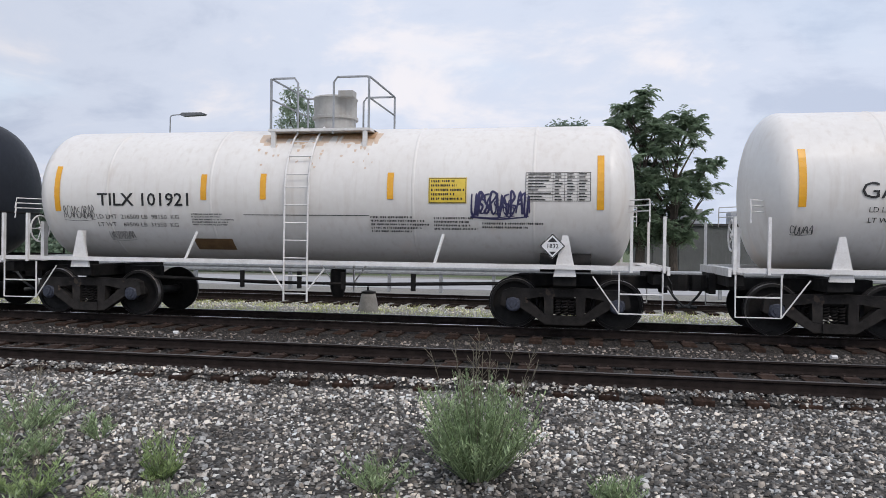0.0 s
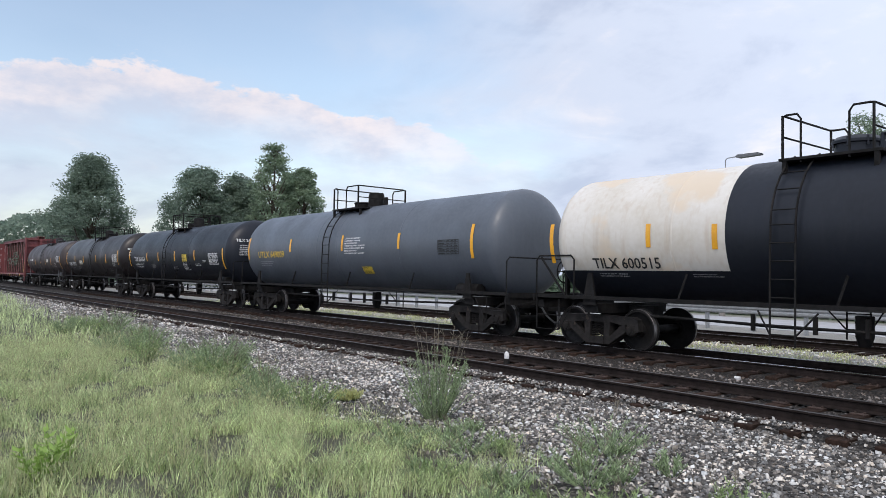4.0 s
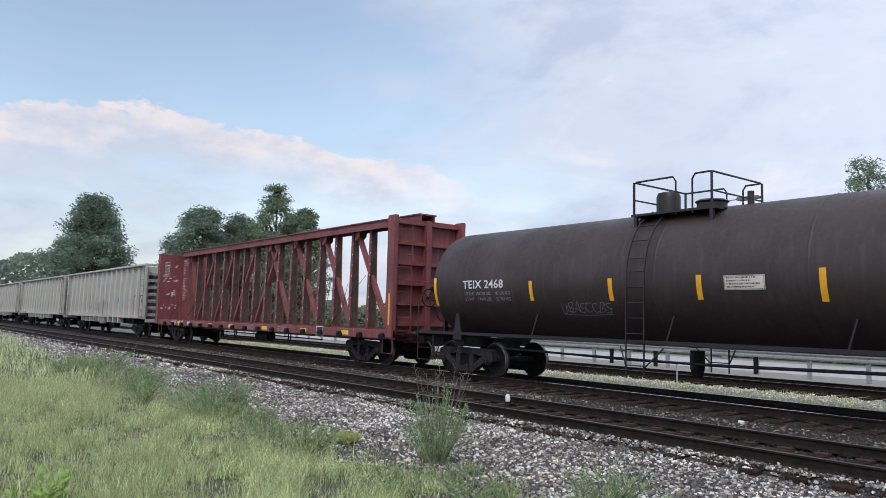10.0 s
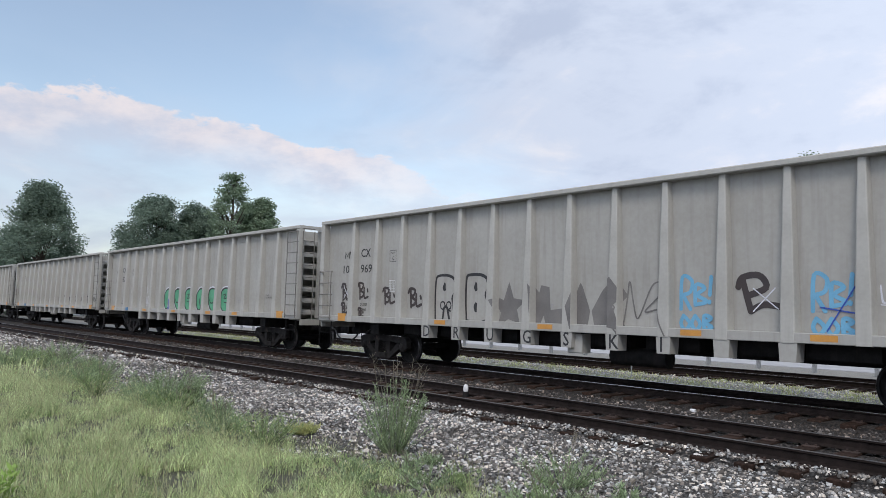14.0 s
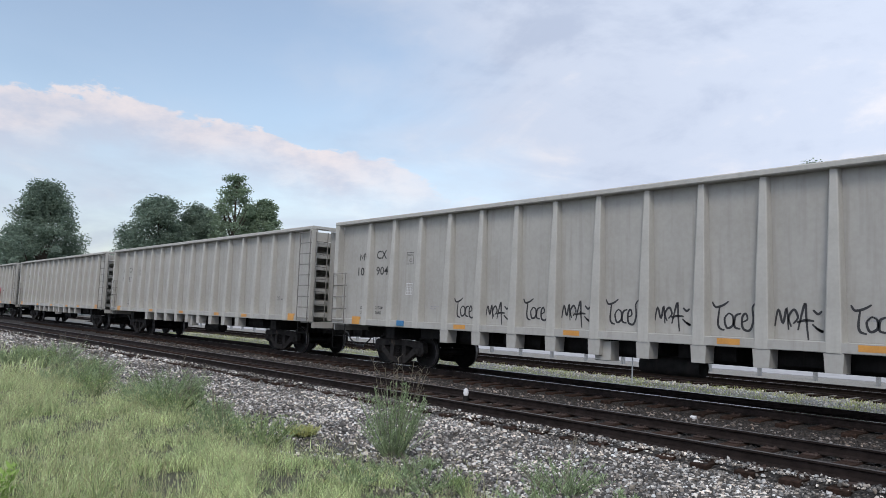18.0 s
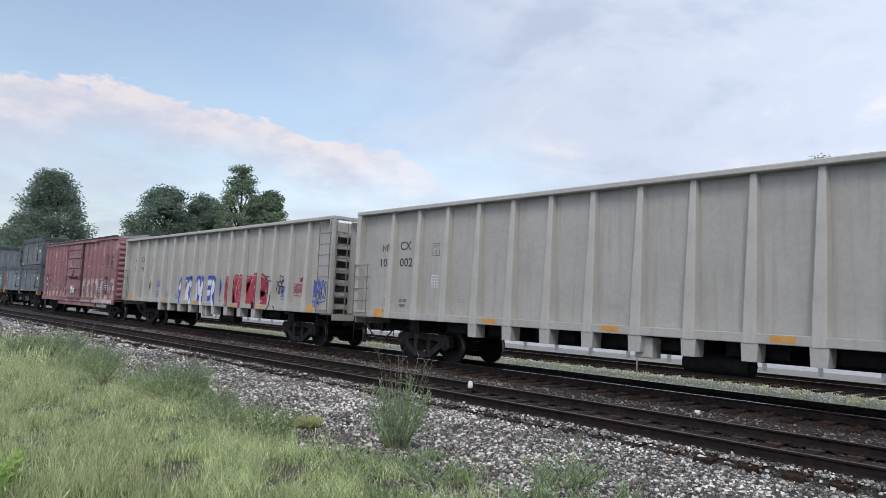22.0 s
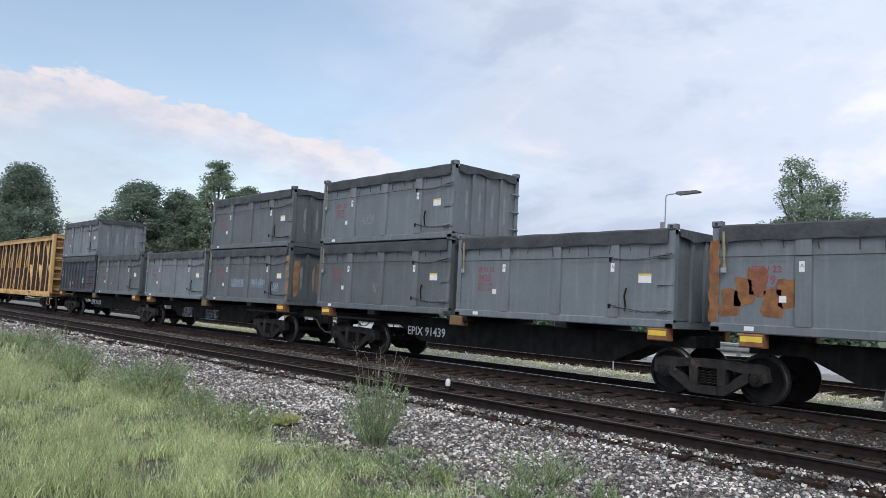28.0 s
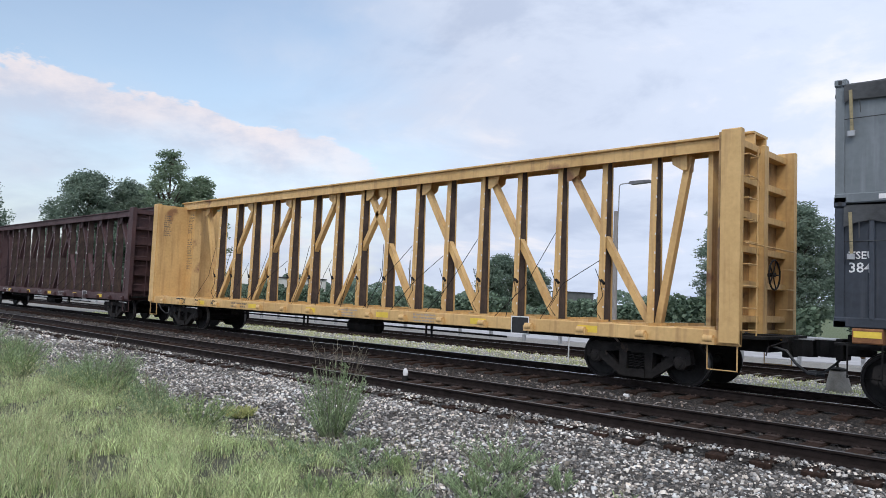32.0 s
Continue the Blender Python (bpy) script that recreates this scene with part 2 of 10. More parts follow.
M["black"] = material("black_tank_paint", (0.0125, 0.0155, 0.0235), (0.009, 0.011, 0.016), 0.43, scale=0.6, fine=10, bump=0.03, streak=(0.04, 0.042, 0.047), streak_amount=0.14, spec=0.3)
M["black_brown"] = material("weathered_black_paint", (0.0187, 0.0145, 0.0145), (0.0119, 0.0093, 0.0102), 0.42, scale=0.6, fine=12, bump=0.05, streak=(0.05, 0.038, 0.035), streak_amount=0.16, spec=0.4)
M["brown_tank"] = material("rust_brown_tank_paint", (0.0394, 0.0254, 0.0238), (0.0230, 0.0156, 0.0148), 0.5, scale=0.9, fine=14, bump=0.08, streak=(0.09, 0.06, 0.05), streak_amount=0.3)
M["grey_tank"] = material("slate_grey_tank_paint", (0.094, 0.109, 0.132), (0.076, 0.088, 0.106), 0.42, scale=0.8, fine=10, bump=0.03, streak=(0.12, 0.13, 0.145), streak_amount=0.2)
M["dark_steel"] = material("grimy_dark_steel", (0.015, 0.014, 0.014), (0.007, 0.007, 0.007), 0.8, scale=5, fine=50, bump=0.25, streak=(0.045, 0.036, 0.03), streak_amount=0.3, spec=0.2)
M["truck"] = material("dusty_cast_steel", (0.028, 0.025, 0.023), (0.011, 0.010, 0.010), 0.85, scale=6, fine=60, bump=0.3, patch=(0.060, 0.045, 0.036), per_object=0.35, spec=0.2)
M["tread"] = material("polished_wheel_steel", (0.26, 0.25, 0.25), (0.13, 0.12, 0.12), 0.4, 0.8, scale=8, fine=60, bump=0.05)
M["wheel"] = material("oily_wheel_steel", (0.012, 0.0105, 0.010), (0.005, 0.005, 0.005), 0.7, 0.0, scale=6, fine=40, bump=0.15, spec=0.25)
M["cap_blue"] = material("blue_grey_bearing_cap", (0.045, 0.052, 0.078), (0.025, 0.028, 0.04), 0.55, scale=20, bump=0.1)
M["yellow"] = material("amber_reflective_tape", (0.85, 0.42, 0.03), (0.7, 0.33, 0.02), 0.35, scale=3, fine=20, bump=0.04)
M["yellow_sign"] = material("yellow_sign_paint", (0.80, 0.58, 0.07), (0.65, 0.45, 0.05), 0.4, scale=3, fine=20, bump=0.03)
M["ink"] = material("black_stencil_paint", (0.02, 0.02, 0.022), (0.012, 0.012, 0.012), 0.5, scale=9, bump=0.03)
M["ink_soft"] = material("faded_black_lettering", (0.10, 0.10, 0.10), (0.06, 0.06, 0.06), 0.5, scale=9, bump=0.03)
M["paint_white"] = material("white_lettering", (0.78, 0.78, 0.78), (0.6, 0.6, 0.6), 0.5, scale=9, bump=0.03)
M["paint_grey"] = material("faded_grey_lettering", (0.35, 0.35, 0.36), (0.22, 0.22, 0.23), 0.5, scale=9, bump=0.03)
M["paint_yellow"] = material("yellow_lettering", (0.75, 0.5, 0.06), (0.6, 0.38, 0.05), 0.5, scale=9, bump=0.03)
M["paint_red"] = material("faded_red_lettering", (0.30, 0.07, 0.08), (0.2, 0.05, 0.06), 0.6, scale=9, bump=0.03)
M["placard"] = material("white_placard", (0.8, 0.8, 0.8), (0.7, 0.7, 0.7), 0.4, scale=9, bump=0.02)
M["brown_plate"] = material("brown_plate", (0.20, 0.12, 0.055), (0.14, 0.08, 0.04), 0.5, scale=6, bump=0.05)
M["gondola"] = material("dusty_pale_grey_paint", (0.395, 0.386, 0.357), (0.325, 0.315, 0.288), 0.6, scale=0.7, fine=11, bump=0.08, streak=(0.235, 0.22, 0.195), streak_amount=0.42, patch=(0.30, 0.275, 0.235), patch_level=0.66)
M["gondola_post"] = material("pale_grey_post_paint", (0.44, 0.43, 0.395), (0.36, 0.35, 0.32), 0.55, scale=1.2, fine=14, bump=0.06, streak=(0.27, 0.25, 0.22), streak_amount=0.35)
M["grab_grey"] = material("grimy_grey_ladder_paint", (0.24, 0.23, 0.21), (0.15, 0.142, 0.13), 0.55, scale=3, fine=14, bump=0.05)
M["red_car"] = material("faded_oxide_red_paint", (0.198, 0.052, 0.052), (0.13, 0.035, 0.037), 0.6, scale=1.1, fine=14, bump=0.1, streak=(0.28, 0.13, 0.12), streak_amount=0.4)
M["box_red"] = material("weathered_pink_red_paint", (0.31, 0.152, 0.158), (0.215, 0.098, 0.104), 0.65, scale=1.1, fine=16, bump=0.14, streak=(0.12, 0.048, 0.05), streak_amount=0.6, patch=(0.42, 0.27, 0.265), patch_level=0.61)
M["brown_car"] = material("dark_red_brown_paint", (0.075, 0.035, 0.035), (0.045, 0.022, 0.023), 0.65, scale=1.1, fine=14, bump=0.1, streak=(0.1, 0.055, 0.05), streak_amount=0.4)
M["yellow_car"] = material("chalky_yellow_paint", (0.68, 0.45, 0.19), (0.50, 0.31, 0.12), 0.6, scale=1.0, fine=12, bump=0.1, streak=(0.30, 0.16, 0.07), streak_amount=0.55, patch=(0.26, 0.13, 0.06), patch_level=0.64)
M["bulk_yellow"] = material("grimy_brownish_yellow_paint", (0.44, 0.27, 0.11), (0.22, 0.13, 0.06), 0.7, scale=2.0, fine=14, bump=0.15, streak=(0.12, 0.07, 0.045), streak_amount=0.75, patch=(0.16, 0.09, 0.05), patch_level=0.58)
# rust tones, kept extra dark to paint in the shade of the recess
M["rusty_shaded_web"] = material("rusted_web_with_shade", (0.075, 0.048, 0.036), (0.032, 0.022, 0.018), 0.8, scale=2.2, fine=16, bump=0.2, streak=(0.16, 0.10, 0.06), streak_amount=0.6)
M["container"] = material("slate_grey_container_paint", (0.122, 0.138, 0.147), (0.088, 0.10, 0.108), 0.55, scale=1.0, fine=12, bump=0.08, streak=(0.20, 0.215, 0.225), streak_amount=0.4, per_object=0.12)
M["container_light"] = material("paler_grey_container_paint", (0.165, 0.19, 0.206), (0.125, 0.146, 0.158), 0.55, scale=1.0, fine=12, bump=0.08, streak=(0.28, 0.30, 0.32), streak_amount=0.4, per_object=0.1)
M["container_blue"] = material("dark_blue_container_paint", (0.035, 0.045, 0.062), (0.022, 0.028, 0.038), 0.55, scale=1.0, fine=12, bump=0.08, streak=(0.09, 0.09, 0.1), streak_amount=0.4)
M["tarp"] = material("black_tarpaulin", (0.052, 0.056, 0.058), (0.026, 0.028, 0.03), 0.55, scale=2.5, fine=10, bump=0.5, depth=0.03)
M["strap"] = material("dirty_webbing_strap", (0.36, 0.30, 0.16), (0.2, 0.17, 0.11), 0.8, scale=8, fine=40, bump=0.1)
M["rust"] = material("flaking_orange_rust", (0.30, 0.135, 0.05), (0.16, 0.07, 0.035), 0.85, scale=6, fine=40, bump=0.3)
M["rust_tan"] = material("tan_rust_run", (0.36, 0.23, 0.12), (0.20, 0.11, 0.06), 0.8, scale=3, fine=20, bump=0.15, streak=(0.15, 0.12, 0.10), streak_amount=0.6)
M["rail_side"] = material("rusty_rail_steel", (0.022, 0.015, 0.013), (0.010, 0.007, 0.006), 0.8, 0.0, scale=8, fine=60, bump=0.2, spec=0.2)
M["rail_top"] = material("worn_rail_head", (0.22, 0.21, 0.21), (0.12, 0.11, 0.11), 0.38, 0.7, scale=6, fine=40, stretch=(0.1, 4, 4), bump=0.05)
M["rail_shine"] = material("bright_rail_head", (0.62, 0.61, 0.6), (0.42, 0.41, 0.4), 0.22, 0.95, scale=6, fine=40, stretch=(0.1, 4, 4), bump=0.03)
M["tie"] = material("weathered_timber_tie", (0.050, 0.029, 0.021), (0.020, 0.013, 0.010), 0.9, scale=5, fine=40, stretch=(6, 1, 4), bump=0.6, per_object=0.3, spec=0.15)
M["plate"] = material("rusty_tie_plate", (0.062, 0.036, 0.027), (0.03, 0.02, 0.016), 0.85, scale=12, fine=80, bump=0.3, per_object=0.2)
M["galv"] = material("galvanised_steel", (0.42, 0.43, 0.44), (0.3, 0.31, 0.32), 0.5, 0.6, scale=6, fine=30, bump=0.1)
M["pole_wood"] = material("grey_weathered_pole", (0.27, 0.25, 0.23), (0.17, 0.16, 0.15), 0.85, scale=6, fine=30, stretch=(4, 4, 0.4), bump=0.3)
M["concrete"] = material("stained_concrete", (0.36, 0.34, 0.31), (0.22, 0.21, 0.19), 0.85, scale=5, fine=40, bump=0.3)
M["asphalt"] = material("pale_worn_road", (0.42, 0.42, 0.43), (0.34, 0.34, 0.35), 0.8, scale=1.5, fine=60, bump=0.2)
M["bark"] = material("grey_brown_bark", (0.11, 0.085, 0.065), (0.05, 0.04, 0.033), 0.9, scale=6, fine=30, stretch=(3, 3, 0.7), bump=0.6)
M["leaf"] = leaf_material("tree_leaf", (0.27, 0.35, 0.235), (0.17, 0.235, 0.155), 0.5, 0.25, 0.45)
M["leaf_airy"] = leaf_material("pale_feathery_leaf", (0.30, 0.375, 0.265), (0.18, 0.245, 0.17), 0.5, 0.3, 0.5)
M["leaf_blue"] = leaf_material("dark_bluish_leaf", (0.225, 0.295, 0.225), (0.14, 0.195, 0.15), 0.5, 0.25, 0.45)
M["hedge"] = leaf_material("dense_hedge_leaf", (0.20, 0.27, 0.19), (0.11, 0.165, 0.11), 0.5, 0.45)
M["grass"] = leaf_material("meadow_grass", (0.69, 0.76, 0.42), (0.27, 0.36, 0.165), 2.2, 0.75, 0.3)
M["grass_verge"] = leaf_material("yellowish_verge_grass", (0.72, 0.74, 0.36), (0.42, 0.46, 0.17), 1.6, 0.7, 0.3)
# darker copy of the meadow green: shade among the tufts is in the colour
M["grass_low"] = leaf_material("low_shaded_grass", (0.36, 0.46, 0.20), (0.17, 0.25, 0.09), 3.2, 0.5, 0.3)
M["weed"] = leaf_material("grey_green_weed", (0.41, 0.50, 0.30), (0.19, 0.27, 0.13), 2.6, 0.5)
M["weed_bright"] = leaf_material("bright_green_weed", (0.40, 0.50, 0.24), (0.20, 0.28, 0.11), 2.6, 0.45)
M["weed_yellow"] = leaf_material("yellow_flowering_weed", (0.58, 0.57, 0.26), (0.42, 0.44, 0.18), 2.0, 0.25)
M["broad_leaf"] = leaf_material("yellow_green_broad_leaf", (0.36, 0.50, 0.15), (0.25, 0.38, 0.09), 3.0, 0.25)
M["stalk"] = leaf_material("grey_brown_stalk", (0.30, 0.27, 0.21), (0.2, 0.18, 0.14), 2.0, 0.25)
M["seed"] = leaf_material("dry_seed_stalk", (0.60, 0.64, 0.36), (0.38, 0.36, 0.20), 2.0, 0.25)
M["stone"] = stone_material("crushed_ballast_stone", (0.034, 0.032, 0.030), (0.80, 0.77, 0.72), (0.205, 0.194, 0.181))
M["wall_grey"] = material("grey_block_wall", (0.12, 0.125, 0.125), (0.09, 0.092, 0.092), 0.8, scale=1, fine=12, bump=0.15, streak=(0.16, 0.16, 0.155), streak_amount=0.5)
M["wall_white"] = material("white_rendered_wall", (0.62, 0.61, 0.58), (0.52, 0.51, 0.48), 0.8, scale=1, fine=12, bump=0.1)
M["roof_dark"] = material("dark_roof_felt", (0.05, 0.05, 0.052), (0.03, 0.03, 0.032), 0.8, scale=2, fine=20, bump=0.2)
M["graf_blue"] = material("blue_spray_paint", (0.035, 0.09, 0.42), (0.025, 0.06, 0.3), 0.5, scale=3, bump=0.03)
M["graf_sky"] = material("pale_blue_spray_paint", (0.16, 0.42, 0.62), (0.12, 0.33, 0.5), 0.5, scale=3, bump=0.03)
M["graf_white"] = material("white_spray_paint", (0.66, 0.67, 0.72), (0.55, 0.56, 0.6), 0.5, scale=3, bump=0.03)
M["graf_red"] = material("crimson_spray_paint", (0.36, 0.025, 0.055), (0.26, 0.02, 0.04), 0.5, scale=3, bump=0.03)
M["graf_green"] = material("mint_green_spray_paint", (0.10, 0.38, 0.22), (0.07, 0.28, 0.16), 0.5, scale=3, bump=0.03)
M["graf_black"] = material("black_spray_paint", (0.02, 0.02, 0.024), (0.03, 0.03, 0.033), 0.55, scale=3, bump=0.03)
M["graf_violet"] = material("dark_violet_spray_paint", (0.045, 0.04, 0.12), (0.03, 0.03, 0.08), 0.55, scale=3, bump=0.03)
M["graf_grey"] = material("smoky_grey_spray_paint", (0.12, 0.112, 0.108), (0.2, 0.19, 0.18), 0.6, scale=2, bump=0.03)
M["graf_pink"] = material("pinkish_white_spray_paint", (0.50, 0.40, 0.38), (0.38, 0.26, 0.25), 0.6, scale=3, bump=0.03)
M["smear"] = material("smeared_pinkish_white_paint", (0.62, 0.54, 0.53), (0.40, 0.29, 0.28), 0.65, scale=2.2, fine=14, bump=0.05, streak=(0.22, 0.12, 0.12), streak_amount=0.7, patch=(0.17, 0.075, 0.08), patch_level=0.62)
M["graf_umber"] = material("brown_black_spray_paint", (0.035, 0.026, 0.028), (0.055, 0.042, 0.04), 0.55, scale=3, bump=0.03)
M["graf_steel"] = material("steel_grey_spray_paint", (0.12, 0.12, 0.13), (0.17, 0.165, 0.17), 0.6, scale=3, bump=0.03)
M["roof_edge"] = material("grimy_roof_edge", (0.09, 0.075, 0.075), (0.05, 0.043, 0.043), 0.7, scale=4, fine=30, bump=0.15)
M["graf_pale"] = material("ice_blue_spray_paint", (0.45, 0.58, 0.66), (0.33, 0.45, 0.55), 0.5, scale=3, bump=0.03)
M["pale_stain"] = material("pale_dusty_stain", (0.27, 0.285, 0.30), (0.18, 0.19, 0.2), 0.6, scale=4, fine=30, bump=0.05)
M["lamp_grey"] = material("weathered_grey_lamp_metal", (0.16, 0.165, 0.17), (0.11, 0.115, 0.12), 0.6, 0.2, scale=6, fine=30, bump=0.08)
M["graf_blue_box"] = material("blue_enamel", (0.05, 0.22, 0.42), (0.03, 0.14, 0.3), 0.45, scale=5, bump=0.03)
M["orange_tape"] = material("faded_orange_tape", (0.62, 0.30, 0.06), (0.5, 0.23, 0.05), 0.4, scale=4, bump=0.03)

# ---- mesh helpers ----


def link_mesh(name, mesh, mat, parent, label=""):
    ob = new(name, mesh)
    if mat is not None and not mesh.materials:
        mesh.materials.append(mat)
    elif mat is not None and mesh.materials[0] is not mat:
        ob.material_slots[0].link = "OBJECT"
        ob.material_slots[0].material = mat
    if parent is not None:
        ob.parent = parent
    if label:
        tagged(ob, label)
    return ob


def raw(name, verts, faces, smooth=False):
    me = bpy.data.meshes.new(name)
    me.from_pydata([tuple(v) for v in verts], [], [tuple(f) for f in faces])
    if smooth:
        me.polygons.foreach_set("use_smooth", [True] * len(me.polygons))
    me.update()
    return me


def part(name, g, mat, parent, label="", at=None):
    """Links a G (vertices and faces) or a mesh as one object under a thing or a part."""
    me = g.mesh(name) if isinstance(g, G) else g
    ob = link_mesh(name, me, mat, parent, label)
    if at is not None:
        ob.matrix_basis = at if isinstance(at, Matrix) else Matrix.Translation(at)
    return ob


class G:
    """A growing list of vertices and faces."""

    def __init__(self, smooth=False):
        self.v, self.f, self.smooth = [], [], smooth

    def add(self, v, f):
        k = len(self.v)
        self.v += [tuple(p) for p in v]
        self.f += [tuple(i + k for i in q) for q in f]
        return self

    def mesh(self, name):
        me = raw(name, self.v, self.f, self.smooth)
        if self.smooth:
            me.set_sharp_from_angle(angle=radians(38))
        return me

    def box(self, x0, x1, y0, y1, z0, z1, c=0.0):
        """A block; c takes that much off its long edges."""
        if c <= 0:
            v = [(x, y, z) for z in (z0, z1) for y in (y0, y1) for x in (x0, x1)]
            return self.add(v, [(0, 2, 3, 1), (4, 5, 7, 6), (0, 1, 5, 4), (2, 6, 7, 3), (0, 4, 6, 2), (1, 3, 7, 5)])
        ring = lambda x: [(x, y0 + c, z0), (x, y1 - c, z0), (x, y1, z0 + c), (x, y1, z1 - c), (x, y1 - c, z1), (x, y0 + c, z1), (x, y0, z1 - c), (x, y0, z0 + c)]
        v = ring(x0) + ring(x1)
        f = [(i, (i + 1) % 8, (i + 1) % 8 + 8, i + 8) for i in range(8)]
        return self.add(v, f + [tuple(range(7, -1, -1)), tuple(range(8, 16))])

    def beam(self, p, q, w, d, up=(0, 0, 1)):
        """A square bar from p to q, w wide and d deep."""
        p, q = Vector(p), Vector(q)
        t = (q - p).normalized()
        s = t.cross(Vector(up))
        if s.length < 1e-4:
            s = t.cross(Vector((1, 0, 0)))
        s.normalize()
        u = s.cross(t)
        v = [e + s * a * w / 2 + u * b * d / 2 for e in (p, q) for a, b in ((-1, -1), (1, -1), (1, 1), (-1, 1))]
        return self.add(v, [(0, 1, 2, 3), (7, 6, 5, 4), (0, 4, 5, 1), (1, 5, 6, 2), (2, 6, 7, 3), (3, 7, 4, 0)])

    def tube(self, pts, r, n=6, taper=None):
        """A round rod along pts."""
        pts = [Vector(p) for p in pts]
        side = None
        k = len(self.v)
        for i, p in enumerate(pts):
            t = (pts[min(i + 1, len(pts) - 1)] - pts[max(i - 1, 0)]).normalized()
            s = t.cross(Vector((0, 0, 1))) if side is None else side - t * side.dot(t)
            if s.length < 1e-3:
                s = t.cross(Vector((0, 1, 0)))
            side = s.normalized()
            u = side.cross(t)
            rr = taper[i] if taper else r
            self.v += [tuple(p + (side * math.cos(a) + u * math.sin(a)) * rr) for a in (2 * math.pi * j / n for j in range(n))]
        for i in range(len(pts) - 1):
            for j in range(n):
                a, b = k + i * n + j, k + i * n + (j + 1) % n
                self.f.append((a, b, b + n, a + n))
        self.f.append(tuple(k + j for j in range(n - 1, -1, -1)))
        self.f.append(tuple(k + (len(pts) - 1) * n + j for j in range(n)))
        return self

    def lathe(self, prof, axis="x", c=(0, 0, 0), n=24, a0=0.0, a1=2 * math.pi):
        """Turns the profile (along the axis, radius) round it."""
        full = abs(a1 - a0 - 2 * math.pi) < 1e-6
        m = n if full else n + 1
        k = len(self.v)
        for s, r in prof:
            for j in range(m):
                a = a0 + (a1 - a0) * j / n
                ca, sa = r * math.cos(a), r * math.sin(a)
                p = {"x": (s, ca, sa), "y": (ca, s, sa), "z": (ca, sa, s)}[axis]
                self.v.append((p[0] + c[0], p[1] + c[1], p[2] + c[2]))
        for i in range(len(prof) - 1):
            for j in range(n):
                a, b = k + i * m + j, k + i * m + (j + 1) % m
                self.f.append((a, b, b + m, a + m))
        return self

    def prism(self, poly, y0, y1, swap="xz"):
        """A flat outline, given in x and z (or in y and z with swap "yz"), made thick."""
        n = len(poly)
        if swap == "xz":
            v = [(a, y0, b) for a, b in poly] + [(a, y1, b) for a, b in poly]
        elif swap == "yz":
            v = [(y0, a, b) for a, b in poly] + [(y1, a, b) for a, b in poly]
        else:
            v = [(a, b, y0) for a, b in poly] + [(a, b, y1) for a, b in poly]
        return self.add(v, [(i, (i + 1) % n, (i + 1) % n + n, i + n) for i in range(n)] + [tuple(range(n - 1, -1, -1)), tuple(range(n, 2 * n))])


def thing(name, label, category, group="", kind="", at=None):
    ob = tagged(new(name), label, category, group, kind)
    ob.empty_display_size = 0.3
    if at is not None:
        ob.matrix_basis = at
    return ob


SHARED = {}


def shared(key, build):
    if key not in SHARED:
        SHARED[key] = build()
    return SHARED[key]


# ---- lettering and markings ----
def flat_side(y):
    """Lays (a, b) of a marking on the side that looks to -y."""
    return lambda x0, z0: (lambda a, b: (x0 + a, y, z0 + b))


def flat_end(x):
    """Lays (a, b) of a marking on the end that looks to +x."""
    return lambda y0, z0: (lambda a, b: (x, y0 + a, z0 + b))


def on_tank(r, cz):
    """Lays (a, b) of a marking on a tank's side that looks to -y."""
    def start(x0, z0):
        th = math.asin(max(-0.98, min(0.98, (z0 - cz) / r)))
        return lambda a, b: (x0 + a, -r * math.cos(th + b / r), cz + r * math.sin(th + b / r))
    return start


def text_shape(s, size, wide=1.0, fat=None):
    """The outline of a line of text, as flat vertices and faces."""
    if fat is None:
        fat = 0.0 if set(s) & set("MWNAV") else 0.013
    key = ("text", s, fat)
    if key not in SHARED:
        cu = bpy.data.curves.new("text", "FONT")
        cu.body, cu.size, cu.resolution_u, cu.offset = s, 1.0, 2, fat
        ob = bpy.data.objects.new("text", cu)
        scene.collection.objects.link(ob)
        bpy.context.view_layer.update()
        ev = ob.evaluated_get(bpy.context.evaluated_depsgraph_get())
        me = ev.to_mesh()
        SHARED[key] = ([(v.co.x, v.co.y) for v in me.vertices], [tuple(p.vertices) for p in me.polygons])
        ev.to_mesh_clear()
        bpy.data.objects.remove(ob)
        bpy.data.curves.remove(cu)
    v, f = SHARED[key]
    k = size / 0.7
    return [(a * k * wide, b * k) for a, b in v], f


def marking(name, shapes, lay, mat, parent, label=""):
    g = G()
    for v, f in shapes:
        g.add([lay(a, b) for a, b in v], f)
    ob = part(name, g, mat, parent, label)
    if name in ("small_print", "sign_print", "data_table", "scraped_paint", "rust_run"):
        tagged(ob, label, kind="stuff")
    return ob


def lettering(s, size, lay, mat, parent, wide=1.0, label=""):
    return marking("lettering", [text_shape(s, size, wide)], lay, mat, parent, label)


def rect(a0, a1, b0, b1, n=1):
    v = [(a, b0 + (b1 - b0) * i / n) for i in range(n + 1) for a in (a0, a1)]
    return v, [(2 * i, 2 * i + 1, 2 * i + 3, 2 * i + 2) for i in range(n)]


def small_print(w, lines, size, seed):
    """Lines of print too small to read, as bars the length of words."""
    rnd = random.Random(seed)
    out = []
    for i in range(lines):
        b = -i * size * 1.7
        a, end = 0.0, w * rnd.uniform(0.6, 1.0)
        while a < end:
            k = size * rnd.choice((0.3, 0.45, 0.45, 0.6))
            out.append(rect(a, min(a + k, end), b - size * rnd.uniform(0.75, 0.95), b))
            a += k + size * (0.26 if rnd.random() < 0.8 else 0.75)
    return out


